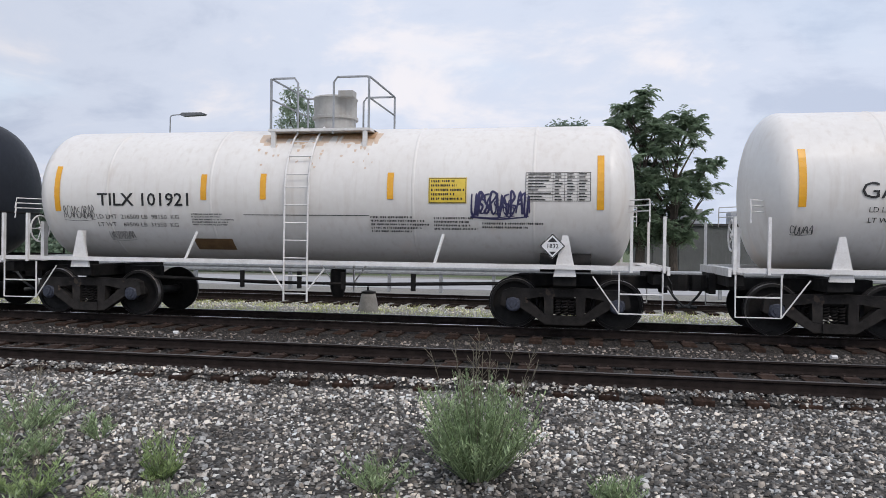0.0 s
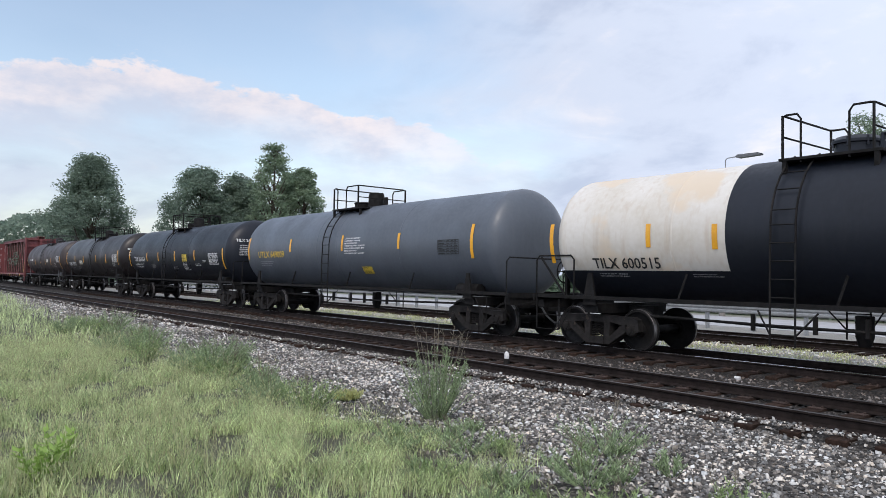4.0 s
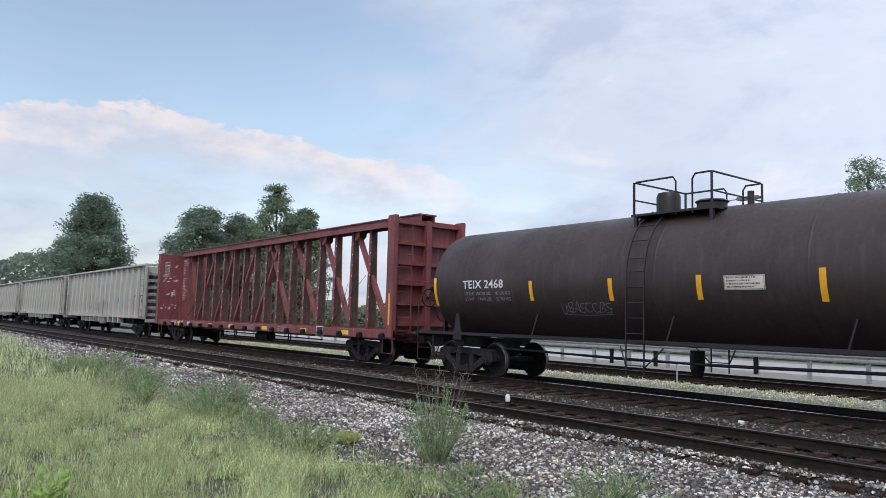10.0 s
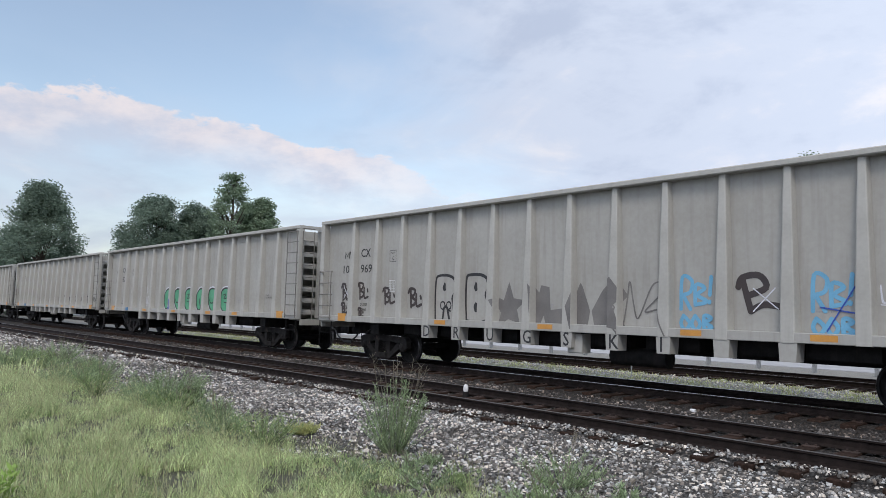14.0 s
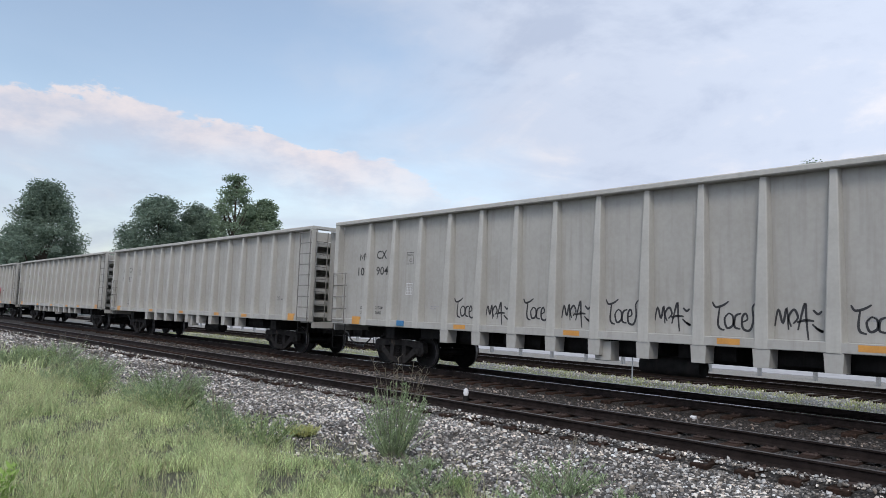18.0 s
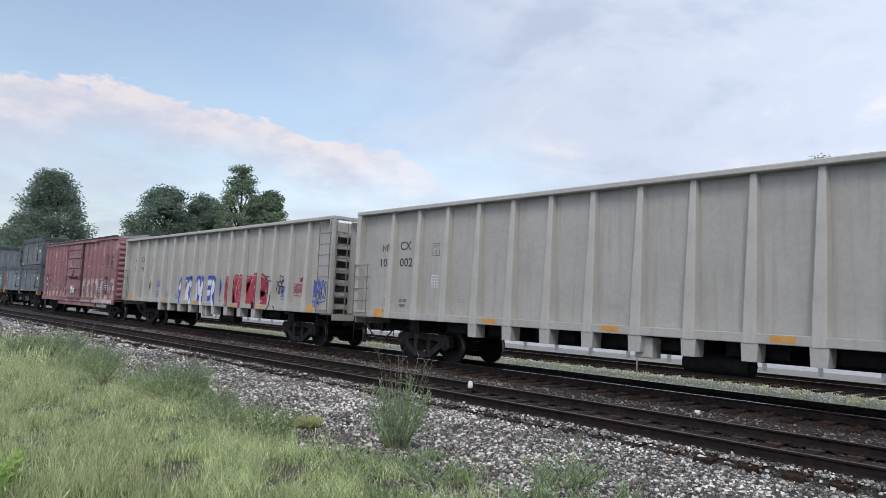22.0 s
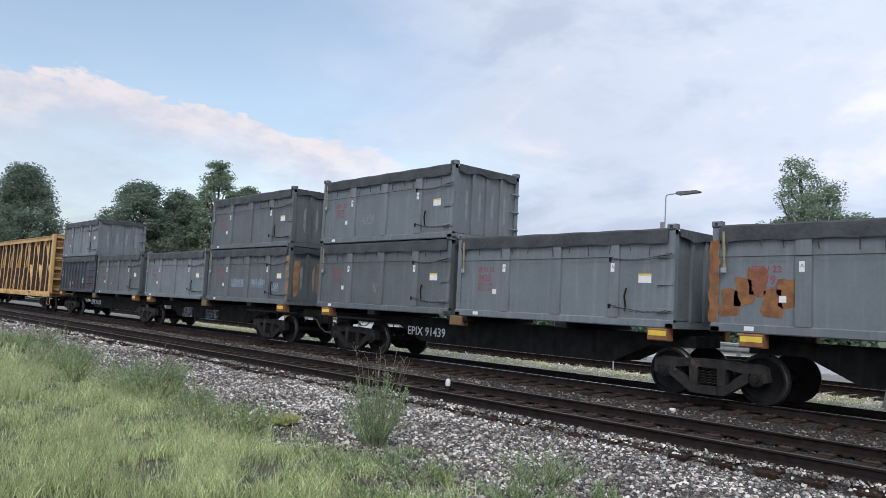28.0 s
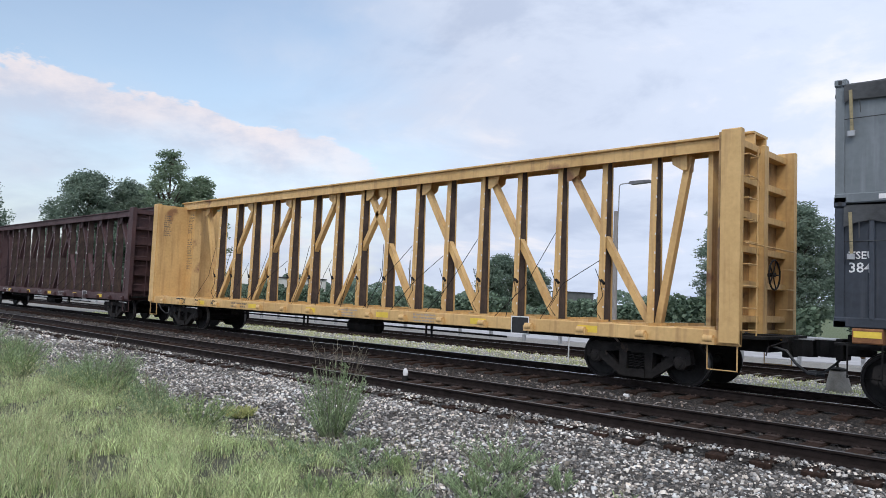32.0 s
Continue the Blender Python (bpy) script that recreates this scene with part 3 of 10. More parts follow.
def outline(a0, a1, b0, b1, t):
    return [rect(a0, a1, b0, b0 + t), rect(a0, a1, b1 - t, b1), rect(a0, a0 + t, b0 + t, b1 - t, 6), rect(a1 - t, a1, b0 + t, b1 - t, 6)]


def table(w, h, rows, cols, t=0.008):
    out = outline(0, w, 0, h, t * 1.4)
    out += [rect(t * 2, w - t * 2, h * i / rows, h * i / rows + t) for i in range(1, rows)]
    out += [rect(c * w, c * w + t, t * 2, h - t * 2, 6) for c in cols]
    rnd = random.Random(int(w * 1000) + rows)
    for i in range(rows):
        for a in (0.04, 0.45, 0.64, 0.82):
            k = rnd.uniform(0.06, 0.13) if a > 0.1 else rnd.uniform(0.15, 0.36)
            out.append(rect(a * w, (a + k) * w, h * (i + 0.32) / rows, h * (i + 0.66) / rows))
    return out


def ribbon(pts, w):
    """A sprayed or brushed line of width w along pts."""
    out_v, out_f = [], []
    for i, (a, b) in enumerate(pts):
        p, q = pts[max(i - 1, 0)], pts[min(i + 1, len(pts) - 1)]
        dx, dy = q[0] - p[0], q[1] - p[1]
        k = math.hypot(dx, dy) or 1
        ww = w * (0.55 + 0.45 * math.sin(math.pi * min(1, max(0, (i + 0.6) / len(pts)))))
        out_v += [(a - dy / k * ww / 2, b + dx / k * ww / 2), (a + dy / k * ww / 2, b - dx / k * ww / 2)]
    out_f = [(2 * i, 2 * i + 2, 2 * i + 3, 2 * i + 1) for i in range(len(pts) - 1)]
    return out_v, out_f


def smooth_line(p, n=5):
    """A soft curve through the points p."""
    out = []
    for i in range(len(p) - 1):
        a, b, c, d = p[max(i - 1, 0)], p[i], p[i + 1], p[min(i + 2, len(p) - 1)]
        for k in range(n):
            t = k / n
            out.append(tuple(0.5 * (2 * b[q] + (c[q] - a[q]) * t + (2 * a[q] - 5 * b[q] + 4 * c[q] - d[q]) * t * t + (3 * b[q] - a[q] - 3 * c[q] + d[q]) * t ** 3) for q in (0, 1)))
    return out + [p[-1]]


def scrawl(w, h, n, line, seed):
    """A spray-can tag that cannot be read: n looping strokes side by side, some of them joined."""
    rnd = random.Random(seed)
    out, last = [], None
    for i in range(n):
        a0, step = w * i / n, w / n
        lean = rnd.uniform(0.0, 0.25) * step
        kind = rnd.randrange(5)
        P = {0: [(0.8, 0.85), (0.3, 0.95), (0.05, 0.5), (0.35, 0.05), (0.85, 0.2)],
             1: [(0.1, 0.0), (0.25, 0.95), (0.75, 0.8), (0.3, 0.5), (0.85, 0.3), (0.3, 0.02)],
             2: [(0.0, 0.1), (0.45, 1.0), (0.85, 0.05), (0.6, 0.4), (0.15, 0.42)],
             3: [(0.85, 0.9), (0.2, 0.85), (0.3, 0.55), (0.8, 0.4), (0.55, 0.02), (0.05, 0.15)],
             4: [(0.1, 0.95), (0.2, 0.1), (0.6, 0.0), (0.75, 0.9), (0.95, 0.1)]}[kind]
        pts = [(a0 + step * 1.15 * (x + rnd.uniform(-0.08, 0.08)) + lean * z, h * (z + rnd.uniform(-0.07, 0.07))) for x, z in P]
        if last and rnd.random() < 0.35:
            pts = [last] + pts
        out.append(ribbon(smooth_line(pts), line * rnd.uniform(0.8, 1.2)))
        last = pts[-1]
    if n > 3:
        out.append(ribbon(smooth_line([(0.0, -0.12 * h), (w * 0.5, -0.2 * h), (w, -0.08 * h)]), line * 0.7))
    return out


def blob(cx, cy, rx, ry, seed, n=26, square=0.75):
    """A fat bubble letter's filled outline."""
    rnd = random.Random(seed)
    ph = [rnd.uniform(0, 6.28) for _ in range(3)]
    v = []
    for i in range(n):
        t = 2 * math.pi * i / n
        c, s = math.cos(t), math.sin(t)
        k = 1 / max(abs(c), abs(s)) ** square * (1 + 0.12 * math.sin(3 * t + ph[0]) + 0.07 * math.sin(5 * t + ph[1]) + 0.04 * math.sin(9 * t + ph[2]))
        v.append((cx + rx * c * k, cy + ry * s * k))
    return v, [tuple(range(n))]


def between(shape, lo, hi):
    """The part of a marking between two uprights, lo and hi."""
    v, f = shape
    out_v, out_f = [], []
    for face in f:
        p = [v[i] for i in face]
        for edge, s in ((lo, 1), (hi, -1)):
            q = []
            for i, (x, z) in enumerate(p):
                x0, z0 = p[i - 1]
                if (x - edge) * s >= 0 > (x0 - edge) * s or (x - edge) * s < 0 <= (x0 - edge) * s:
                    t = (edge - x0) / (x - x0)
                    q.append((edge, z0 + (z - z0) * t))
                if (x - edge) * s >= 0:
                    q.append((x, z))
            p = q
            if not p:
                break
        if len(p) > 2:
            out_f.append(tuple(range(len(out_v), len(out_v) + len(p))))
            out_v += p
    return out_v, out_f


def post_face(off):
    """Lays a marking on the sloping face of a gondola's posts."""
    return lambda x0, z0: (lambda a, b: (x0 + a, -(1.555 + 0.077 * min(1, max(0, (4.22 - z0 - b) / 2.57)) + off), z0 + b))


def fat_stroke(pts, w):
    """A brush stroke of even width with rounded ends."""
    n, left, right = len(pts), [], []
    for i, (a, b) in enumerate(pts):
        p, q = pts[max(i - 1, 0)], pts[min(i + 1, n - 1)]
        dx, dy = q[0] - p[0], q[1] - p[1]
        k = math.hypot(dx, dy) or 1
        left.append((a - dy / k * w / 2, b + dx / k * w / 2))
        right.append((a + dy / k * w / 2, b - dx / k * w / 2))
    v = [q for pair in zip(left, right) for q in pair]
    f = [(2 * i, 2 * i + 2, 2 * i + 3, 2 * i + 1) for i in range(n - 1)]
    for end, inner, k in ((pts[0], pts[1], 0), (pts[-1], pts[-2], n - 1)):
        a0 = math.atan2(end[1] - inner[1], end[0] - inner[0])
        cap = [(end[0] + w / 2 * math.cos(a0 + math.pi * (j / 6 - 0.5)), end[1] + w / 2 * math.sin(a0 + math.pi * (j / 6 - 0.5))) for j in range(7)]
        f.append(tuple(range(len(v), len(v) + 7)))
        v += cap
    return v, f


def paint_ribbed(name, shapes, x, z, mat, car, posts, lift, label=""):
    """Sprays shapes over a gondola's side: the sheet, the faces of its posts and the sill below."""
    swap = lambda q: ([(b, a) for a, b in q[0]], q[1])
    high = [q for q in (swap(between(swap(sh), 1.312 - z, 9)) for sh in shapes) if q[1]]
    low = [q for q in (swap(between(swap(sh), 1.136 - z, 1.302 - z)) for sh in shapes) if q[1]]
    if high:
        marking(name, high, flat_side(-1.4235 - lift)(x, z), mat, car, label)
    if low:
        marking(name, low, flat_side(-1.6115 - lift)(x, z), mat, car, label)
    for p in posts:
        cut = [q for q in (between(sh, p - 0.12 - x, p + 0.12 - x) for sh in shapes) if q[1]]
        cut = [q for q in (swap(between(swap(sh), 1.142 - z, 9)) for sh in cut) if q[1]]
        if cut:
            marking(name, cut, post_face(0.004 + lift)(x, z), mat, car, label)


LETTERS = {     # strokes of rounded block letters in a unit box
    "K": ([(0.05, 0.72), (0.3, 0.98), (0.32, 0.5), (0.28, 0.02)], [(0.85, 0.98), (0.5, 0.55), (0.62, 0.3), (0.9, 0.02)]),
    "O": ([(0.5, 0.95), (0.16, 0.72), (0.15, 0.25), (0.5, 0.03), (0.84, 0.28), (0.85, 0.72), (0.5, 0.95)],),
    "Y": ([(0.08, 0.98), (0.25, 0.58), (0.55, 0.5)], [(0.92, 1.0), (0.62, 0.48), (0.42, 0.02), (0.1, -0.02)]),
    "E": ([(0.9, 0.95), (0.4, 0.92), (0.16, 0.5), (0.3, 0.05), (0.92, 0.08)], [(0.25, 0.5), (0.75, 0.54)]),
    "R": ([(0.18, 0.0), (0.2, 0.95), (0.7, 0.95), (0.84, 0.72), (0.6, 0.5), (0.3, 0.48)], [(0.5, 0.48), (0.92, 0.0)]),
    "N": ([(0.12, 0.0), (0.18, 0.95), (0.5, 0.5), (0.82, 0.05), (0.88, 0.98)],),
    "B": ([(0.15, 0.02), (0.18, 0.95), (0.7, 0.92), (0.78, 0.68), (0.4, 0.52), (0.85, 0.4), (0.8, 0.1), (0.2, 0.03)],),
}


def wild_piece(car, word, x, z, h, widths, fat, fill, line, back, posts, lean=0.08, rim=0.05, halo=0.17):
    """A large sprayed piece: a cloud of one colour, outlined fat letters over it."""
    a = 0.0
    cloud, edges, tops = [], [], []
    for j, (s, w) in enumerate(zip(word, widths)):
        one = []
        for k, line_pts in enumerate(LETTERS[s]):
            pts = smooth_line([(a + p * w + lean * q * h, q * h + 0.04 * math.sin(3.1 * j)) for p, q in line_pts], 6)
            cloud.append(fat_stroke(pts, fat + 2 * halo))
            one.append(pts)
        edges.append([fat_stroke(p, fat + 2 * rim) for p in one])
        tops.append([fat_stroke(p, fat) for p in one])
        a += w * 0.98
    for k, sh in enumerate(cloud):
        paint_ribbed("graffiti_cloud", [sh], x, z, back, car, posts, 0.0004 * k)
    for j in range(len(edges)):
        for k in range(len(edges[j])):
            paint_ribbed("graffiti_outline", [edges[j][k]], x, z, line, car, posts, 0.008 + 0.0016 * j + 0.0004 * k)
        for k in range(len(tops[j])):
            paint_ribbed("graffiti_letter", [tops[j][k]], x, z, fill, car, posts, 0.009 + 0.0016 * j + 0.0004 * k)


# ---- ground, tracks, road ----
GROUND = -0.22


def ground_material():
    """Ballast by the tracks, soil and turf near the lens, pale gravel beyond the train."""
    m = material("ballast_ground", (0.27, 0.25, 0.24), (0.13, 0.12, 0.115), 0.9, scale=14, fine=60, bump=0.8, depth=0.03)
    nt = m.node_tree
    n, link = nt.nodes.new, nt.links.new
    p = nt.nodes["Principled BSDF"]
    co = n("ShaderNodeTexCoord")
    vor = n("ShaderNodeTexVoronoi")
    vor.inputs["Scale"].default_value = 27
    link(co.outputs["Object"], vor.inputs["Vector"])
    val = n("ShaderNodeSeparateColor")
    link(vor.outputs["Color"], val.inputs[0])
    stone = n("ShaderNodeValToRGB")
    e = stone.color_ramp.elements
    e[0].color, e[1].color = (0.022, 0.020, 0.018, 1), (0.17, 0.155, 0.14, 1)
    link(val.outputs[0], stone.inputs[0])
    # darker towards each cell's rim: shade between the stones, painted into the colour
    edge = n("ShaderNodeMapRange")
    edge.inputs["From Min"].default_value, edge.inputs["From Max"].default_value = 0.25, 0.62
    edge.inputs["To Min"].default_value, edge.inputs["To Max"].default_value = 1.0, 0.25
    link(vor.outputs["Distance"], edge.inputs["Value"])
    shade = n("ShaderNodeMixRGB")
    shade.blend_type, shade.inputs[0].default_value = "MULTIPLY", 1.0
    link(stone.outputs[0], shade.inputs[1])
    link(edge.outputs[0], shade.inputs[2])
    xyz, wob = n("ShaderNodeSeparateXYZ"), n("ShaderNodeTexNoise")
    wob.inputs["Scale"].default_value, wob.inputs["Detail"].default_value = 0.9, 5
    link(co.outputs["Object"], xyz.inputs[0])
    link(co.outputs["Object"], wob.inputs["Vector"])
    yy = n("ShaderNodeMath")
    yy.operation = "MULTIPLY_ADD"
    link(wob.outputs["Fac"], yy.inputs[0])
    yy.inputs[1].default_value = 1.6
    side = n("ShaderNodeMapRange")
    side.inputs["From Min"].default_value, side.inputs["From Max"].default_value = -7.0, -3.2
    side.inputs["To Min"].default_value, side.inputs["To Max"].default_value = 0.0, 1.5
    link(xyz.outputs["X"], side.inputs["Value"])
    both = n("ShaderNodeMath")
    link(xyz.outputs["Y"], both.inputs[0])
    link(side.outputs[0], both.inputs[1])
    link(both.outputs[0], yy.inputs[2])

    def blend(lo, hi, first, second):
        r, k = n("ShaderNodeMapRange"), n("ShaderNodeMixRGB")
        r.inputs["From Min"].default_value, r.inputs["From Max"].default_value = lo, hi
        link(yy.outputs[0], r.inputs["Value"])
        link(r.outputs[0], k.inputs[0])
        for i, c in ((1, first), (2, second)):
            if isinstance(c, tuple):
                k.inputs[i].default_value = (*c, 1)
            else:
                link(c, k.inputs[i])
        return k.outputs[0]

    soil = n("ShaderNodeMixRGB")
    link(wob.outputs["Fac"], soil.inputs[0])
    soil.inputs[1].default_value, soil.inputs[2].default_value = (0.075, 0.068, 0.052, 1), (0.10, 0.11, 0.055, 1)
    earth = n("ShaderNodeMixRGB")
    earth.inputs[0].default_value = 0.35
    link(soil.outputs[0], earth.inputs[1])
    link(shade.outputs[0], earth.inputs[2])
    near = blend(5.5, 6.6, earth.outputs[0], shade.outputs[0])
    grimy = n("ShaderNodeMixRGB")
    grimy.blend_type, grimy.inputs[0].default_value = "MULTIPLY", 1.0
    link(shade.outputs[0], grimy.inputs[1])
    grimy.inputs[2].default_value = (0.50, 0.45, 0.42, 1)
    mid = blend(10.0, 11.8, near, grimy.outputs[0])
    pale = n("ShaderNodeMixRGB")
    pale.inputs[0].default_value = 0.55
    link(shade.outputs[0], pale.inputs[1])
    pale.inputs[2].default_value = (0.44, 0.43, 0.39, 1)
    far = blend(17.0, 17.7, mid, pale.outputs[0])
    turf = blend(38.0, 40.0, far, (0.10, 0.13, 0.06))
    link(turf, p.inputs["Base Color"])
    bp = [q for q in nt.nodes if q.type == "BUMP"][0]
    h = n("ShaderNodeMath")
    h.operation = "SUBTRACT"
    h.inputs[0].default_value = 1.0
    link(vor.outputs["Distance"], h.inputs[1])
    link(h.outputs[0], bp.inputs["Height"])
    return m


def rolling(x, y):
    """Height of the ground: a shallow bank at the edge of the ballast, a dip between the tracks."""
    z = GROUND
    if y < 8.6:
        z += 0.05 * noise.noise(Vector((x * 0.35, y * 0.5, 1.0))) - 0.03 * min(1, max(0, (6.2 - y) / 1.2))
    elif y < 10.98 or 13.2 < y < 15.8:
        z += 0.028
    elif y < 13.2:
        z += -0.02
    return z


def ground():
    xs = [-1500, -600, -250, -120] + [-80 + 1.0 * i for i in range(113)] + [60, 120, 300, 700, 1500]
    ys = [-800, -200, -60, -20] + [-8 + 0.5 * i for i in range(36)] + [8.55, 8.65, 10.0, 10.5, 10.93, 11.03, 13.15, 13.25, 14.5, 15.75, 15.85, 18, 20.5, 22, 24, 27, 36.5, 40, 60, 120, 300, 700, 1600]
    ys = sorted(set(ys))
    v = [(x, y, rolling(x, y)) for y in ys for x in xs]
    w = len(xs)
    f = [(j * w + i, j * w + i + 1, (j + 1) * w + i + 1, (j + 1) * w + i) for j in range(len(ys) - 1) for i in range(w - 1)]
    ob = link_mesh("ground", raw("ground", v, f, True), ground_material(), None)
    tagged(ob, "ballast and bare soil, turf beyond the road", "ground", kind="structure")
    road = link_mesh("road", G().box(-400, 300, 27.6, 35.5, GROUND - 0.2, GROUND + 0.03).mesh("road"), M["asphalt"], None)
    tagged(road, "pale worn asphalt road behind the railway", "road", kind="structure")


RAIL = [(-0.07, 0), (0.07, 0), (0.07, 0.012), (0.012, 0.035), (0.010, 0.115), (0.036, 0.130), (0.036, 0.152), (-0.036, 0.152), (-0.036, 0.130), (-0.010, 0.115), (-0.012, 0.035), (-0.07, 0.012)]


def track(name, label, y, x0, x1, shine, ties, near):
    """A track: two rails, their bright heads, timber ties and tie plates."""
    tr = thing(name, label, "railway track", kind="structure")
    for s in (-1, 1):
        g = G()
        g.prism([(y + s * 0.7525 + a, b - 0.152) for a, b in RAIL], x0, x1, "yz")
        rail = part("rail", g, M["rail_side"], tr, "rusty steel rail")
        part("rail_head", G().box(x0, x1, y + s * 0.7525 - 0.030, y + s * 0.7525 + 0.030, 0.0, 0.003), M[shine], rail, "worn running surface")
    t = shared("tie_mesh", lambda: G().box(-0.115, 0.115, -1.3, 1.3, -0.18, 0.0, 0.012).mesh("tie"))
    def plate():
        g = G()
        for s in (-1, 1):
            g.box(-0.10, 0.10, s * 0.7525 - 0.19, s * 0.7525 + 0.19, 0.0, 0.014)
            for a in (-0.06, 0.06):
                for b in (-0.10, 0.10):
                    g.box(a - 0.012, a + 0.012, s * 0.7525 + b - 0.016, s * 0.7525 + b + 0.016, 0.014, 0.035)
        return g.mesh("tie_plate")
    rnd = random.Random(name)
    rest = G()
    for i in range(ties[2]):
        x = ties[0] + 0.53 * i + rnd.uniform(-0.02, 0.02)
        m = pose(x, y + rnd.uniform(-0.06, 0.06), -0.166 - rnd.uniform(0, 0.006), 0, 0, rnd.uniform(-1.2, 1.2))
        if near and ties[1] <= x:
            part("tie", t, M["tie"], tr, at=m)
            part("tie_plate", shared("tie_plate_mesh", plate), M["plate"], tr, at=pose(x, y, -0.166))
        else:
            rest.box(x - 0.115, x + 0.115, y - 1.3, y + 1.3, -0.35, -0.168)
    if rest.v:
        tagged(part("far_ties", rest, M["tie"], tr), kind="stuff")


def scatter_stones():
    """Loose ballast: many broken stones in one mesh."""
    rng = np.random.default_rng(5)
    ang = np.arange(6) * math.pi / 3
    ring = np.stack([np.cos(ang), np.sin(ang), 0 * ang], 1)
    lump = np.concatenate([ring * 0.9 - [0, 0, 0.75], ring * 0.68 + [0, 0, 0.62]])      # a broken lump: wide waist, flat uneven top
    quads = np.array([(i, (i + 1) % 6, (i + 1) % 6 + 6, i + 6) for i in range(6)] + [(6, 7, 8, 9), (6, 9, 10, 11)])
    def heap(name, label, n, pick, size, mat):
        xy = pick(n)
        keep = xy.shape[0]
        big = size[0] + (size[1] - size[0]) * rng.uniform(0, 1, (keep, 1, 1)) ** 1.6
        s = big * rng.uniform([0.75, 0.5, 0.32], [1.45, 1.0, 0.85], (keep, 1, 3))
        v = lump[None] * s * rng.uniform(0.55, 1.15, (keep, 12, 3)) + s * rng.normal(0, 0.12, (keep, 12, 3))
        a, b = rng.uniform(0, 6.28, keep), rng.normal(0, 0.42, keep)
        ca, sa, cb, sb = np.cos(a)[:, None], np.sin(a)[:, None], np.cos(b)[:, None], np.sin(b)[:, None]
        x, y, z = v[..., 0], v[..., 1], v[..., 2]
        y, z = y * cb - z * sb, y * sb + z * cb
        x, y = x * ca - y * sa, x * sa + y * ca
        base = np.array([rolling(p, q) + (0.05 if 8.55 < q < 8.95 else 0.0) for p, q in xy])
        w = np.stack([x + xy[:, :1], y + xy[:, 1:2], z + base[:, None] + s[:, :, 2] * rng.uniform(-0.15, 1.0, (keep, 1))], -1).reshape(-1, 3)
        f = (quads[None] + 12 * np.arange(keep)[:, None, None]).reshape(-1, 4)
        me = bpy.data.meshes.new(name)
        me.vertices.add(len(w))
        me.vertices.foreach_set("co", w.ravel())
        me.loops.add(f.size)
        me.loops.foreach_set("vertex_index", f.ravel())
        me.polygons.add(len(f))
        me.polygons.foreach_set("loop_start", np.arange(0, f.size, 4))
        me.update(calc_edges=True)
        tagged(link_mesh(name, me, mat, None), label, "ballast", kind="stuff")
    def near(n):
        x = rng.uniform(-24, 7, n)
        y = 8.92 - 4.37 * rng.uniform(0, 1, n) ** 0.9
        d = 5.1 + 0.4 * np.sin(x * 1.3) + 0.3 * np.sin(x * 3.1 + 1) - 0.9 * np.clip((x + 6.5) / 3.5, 0, 1)
        ok = (y > d) | (rng.uniform(0, 1, n) < 0.22)
        ok &= (x > -14) | (rng.uniform(0, 1, n) < 0.45)
        return np.stack([x, y], 1)[ok]
    heap("ballast_stones", "grey crushed ballast stones beside the track", 92000, near, (0.013, 0.036), M["stone"])
    def shoulder(n):
        x = -22 - 48 * rng.uniform(0, 1, n) ** 1.3
        return np.stack([x, rng.uniform(5.4, 8.7, n)], 1)
    heap("far_ballast_stones", "grey ballast shoulder farther along the track", 15000, shoulder, (0.025, 0.06), M["stone"])
    def between(n):
        x = rng.uniform(-40, 8, n)
        y = rng.uniform(11.05, 13.1, n)
        return np.stack([x, y], 1)
    heap("ballast_stones_between_tracks", "brownish grey ballast stones between two tracks", 17000, between, (0.018, 0.042), M["stone_dark"])
    def crib(n):
        x = rng.uniform(-20, 7, n)
        y = rng.uniform(8.6, 11.0, n)
        ok = np.abs(((x - 0.07) / 0.53) % 1 - 0.5) < 0.3
        return np.stack([x, y], 1)[ok]
    heap("crib_ballast", "dark ballast stones between the ties", 15000, crib, (0.015, 0.03), M["stone_black"])
    def beyond(n):
        x = rng.uniform(-45, 8, n)
        y = rng.uniform(16.4, 20.2, n)
        return np.stack([x, y], 1)
    heap("pale_gravel", "pale gravel behind the train", 14000, beyond, (0.02, 0.045), M["stone_pale"])


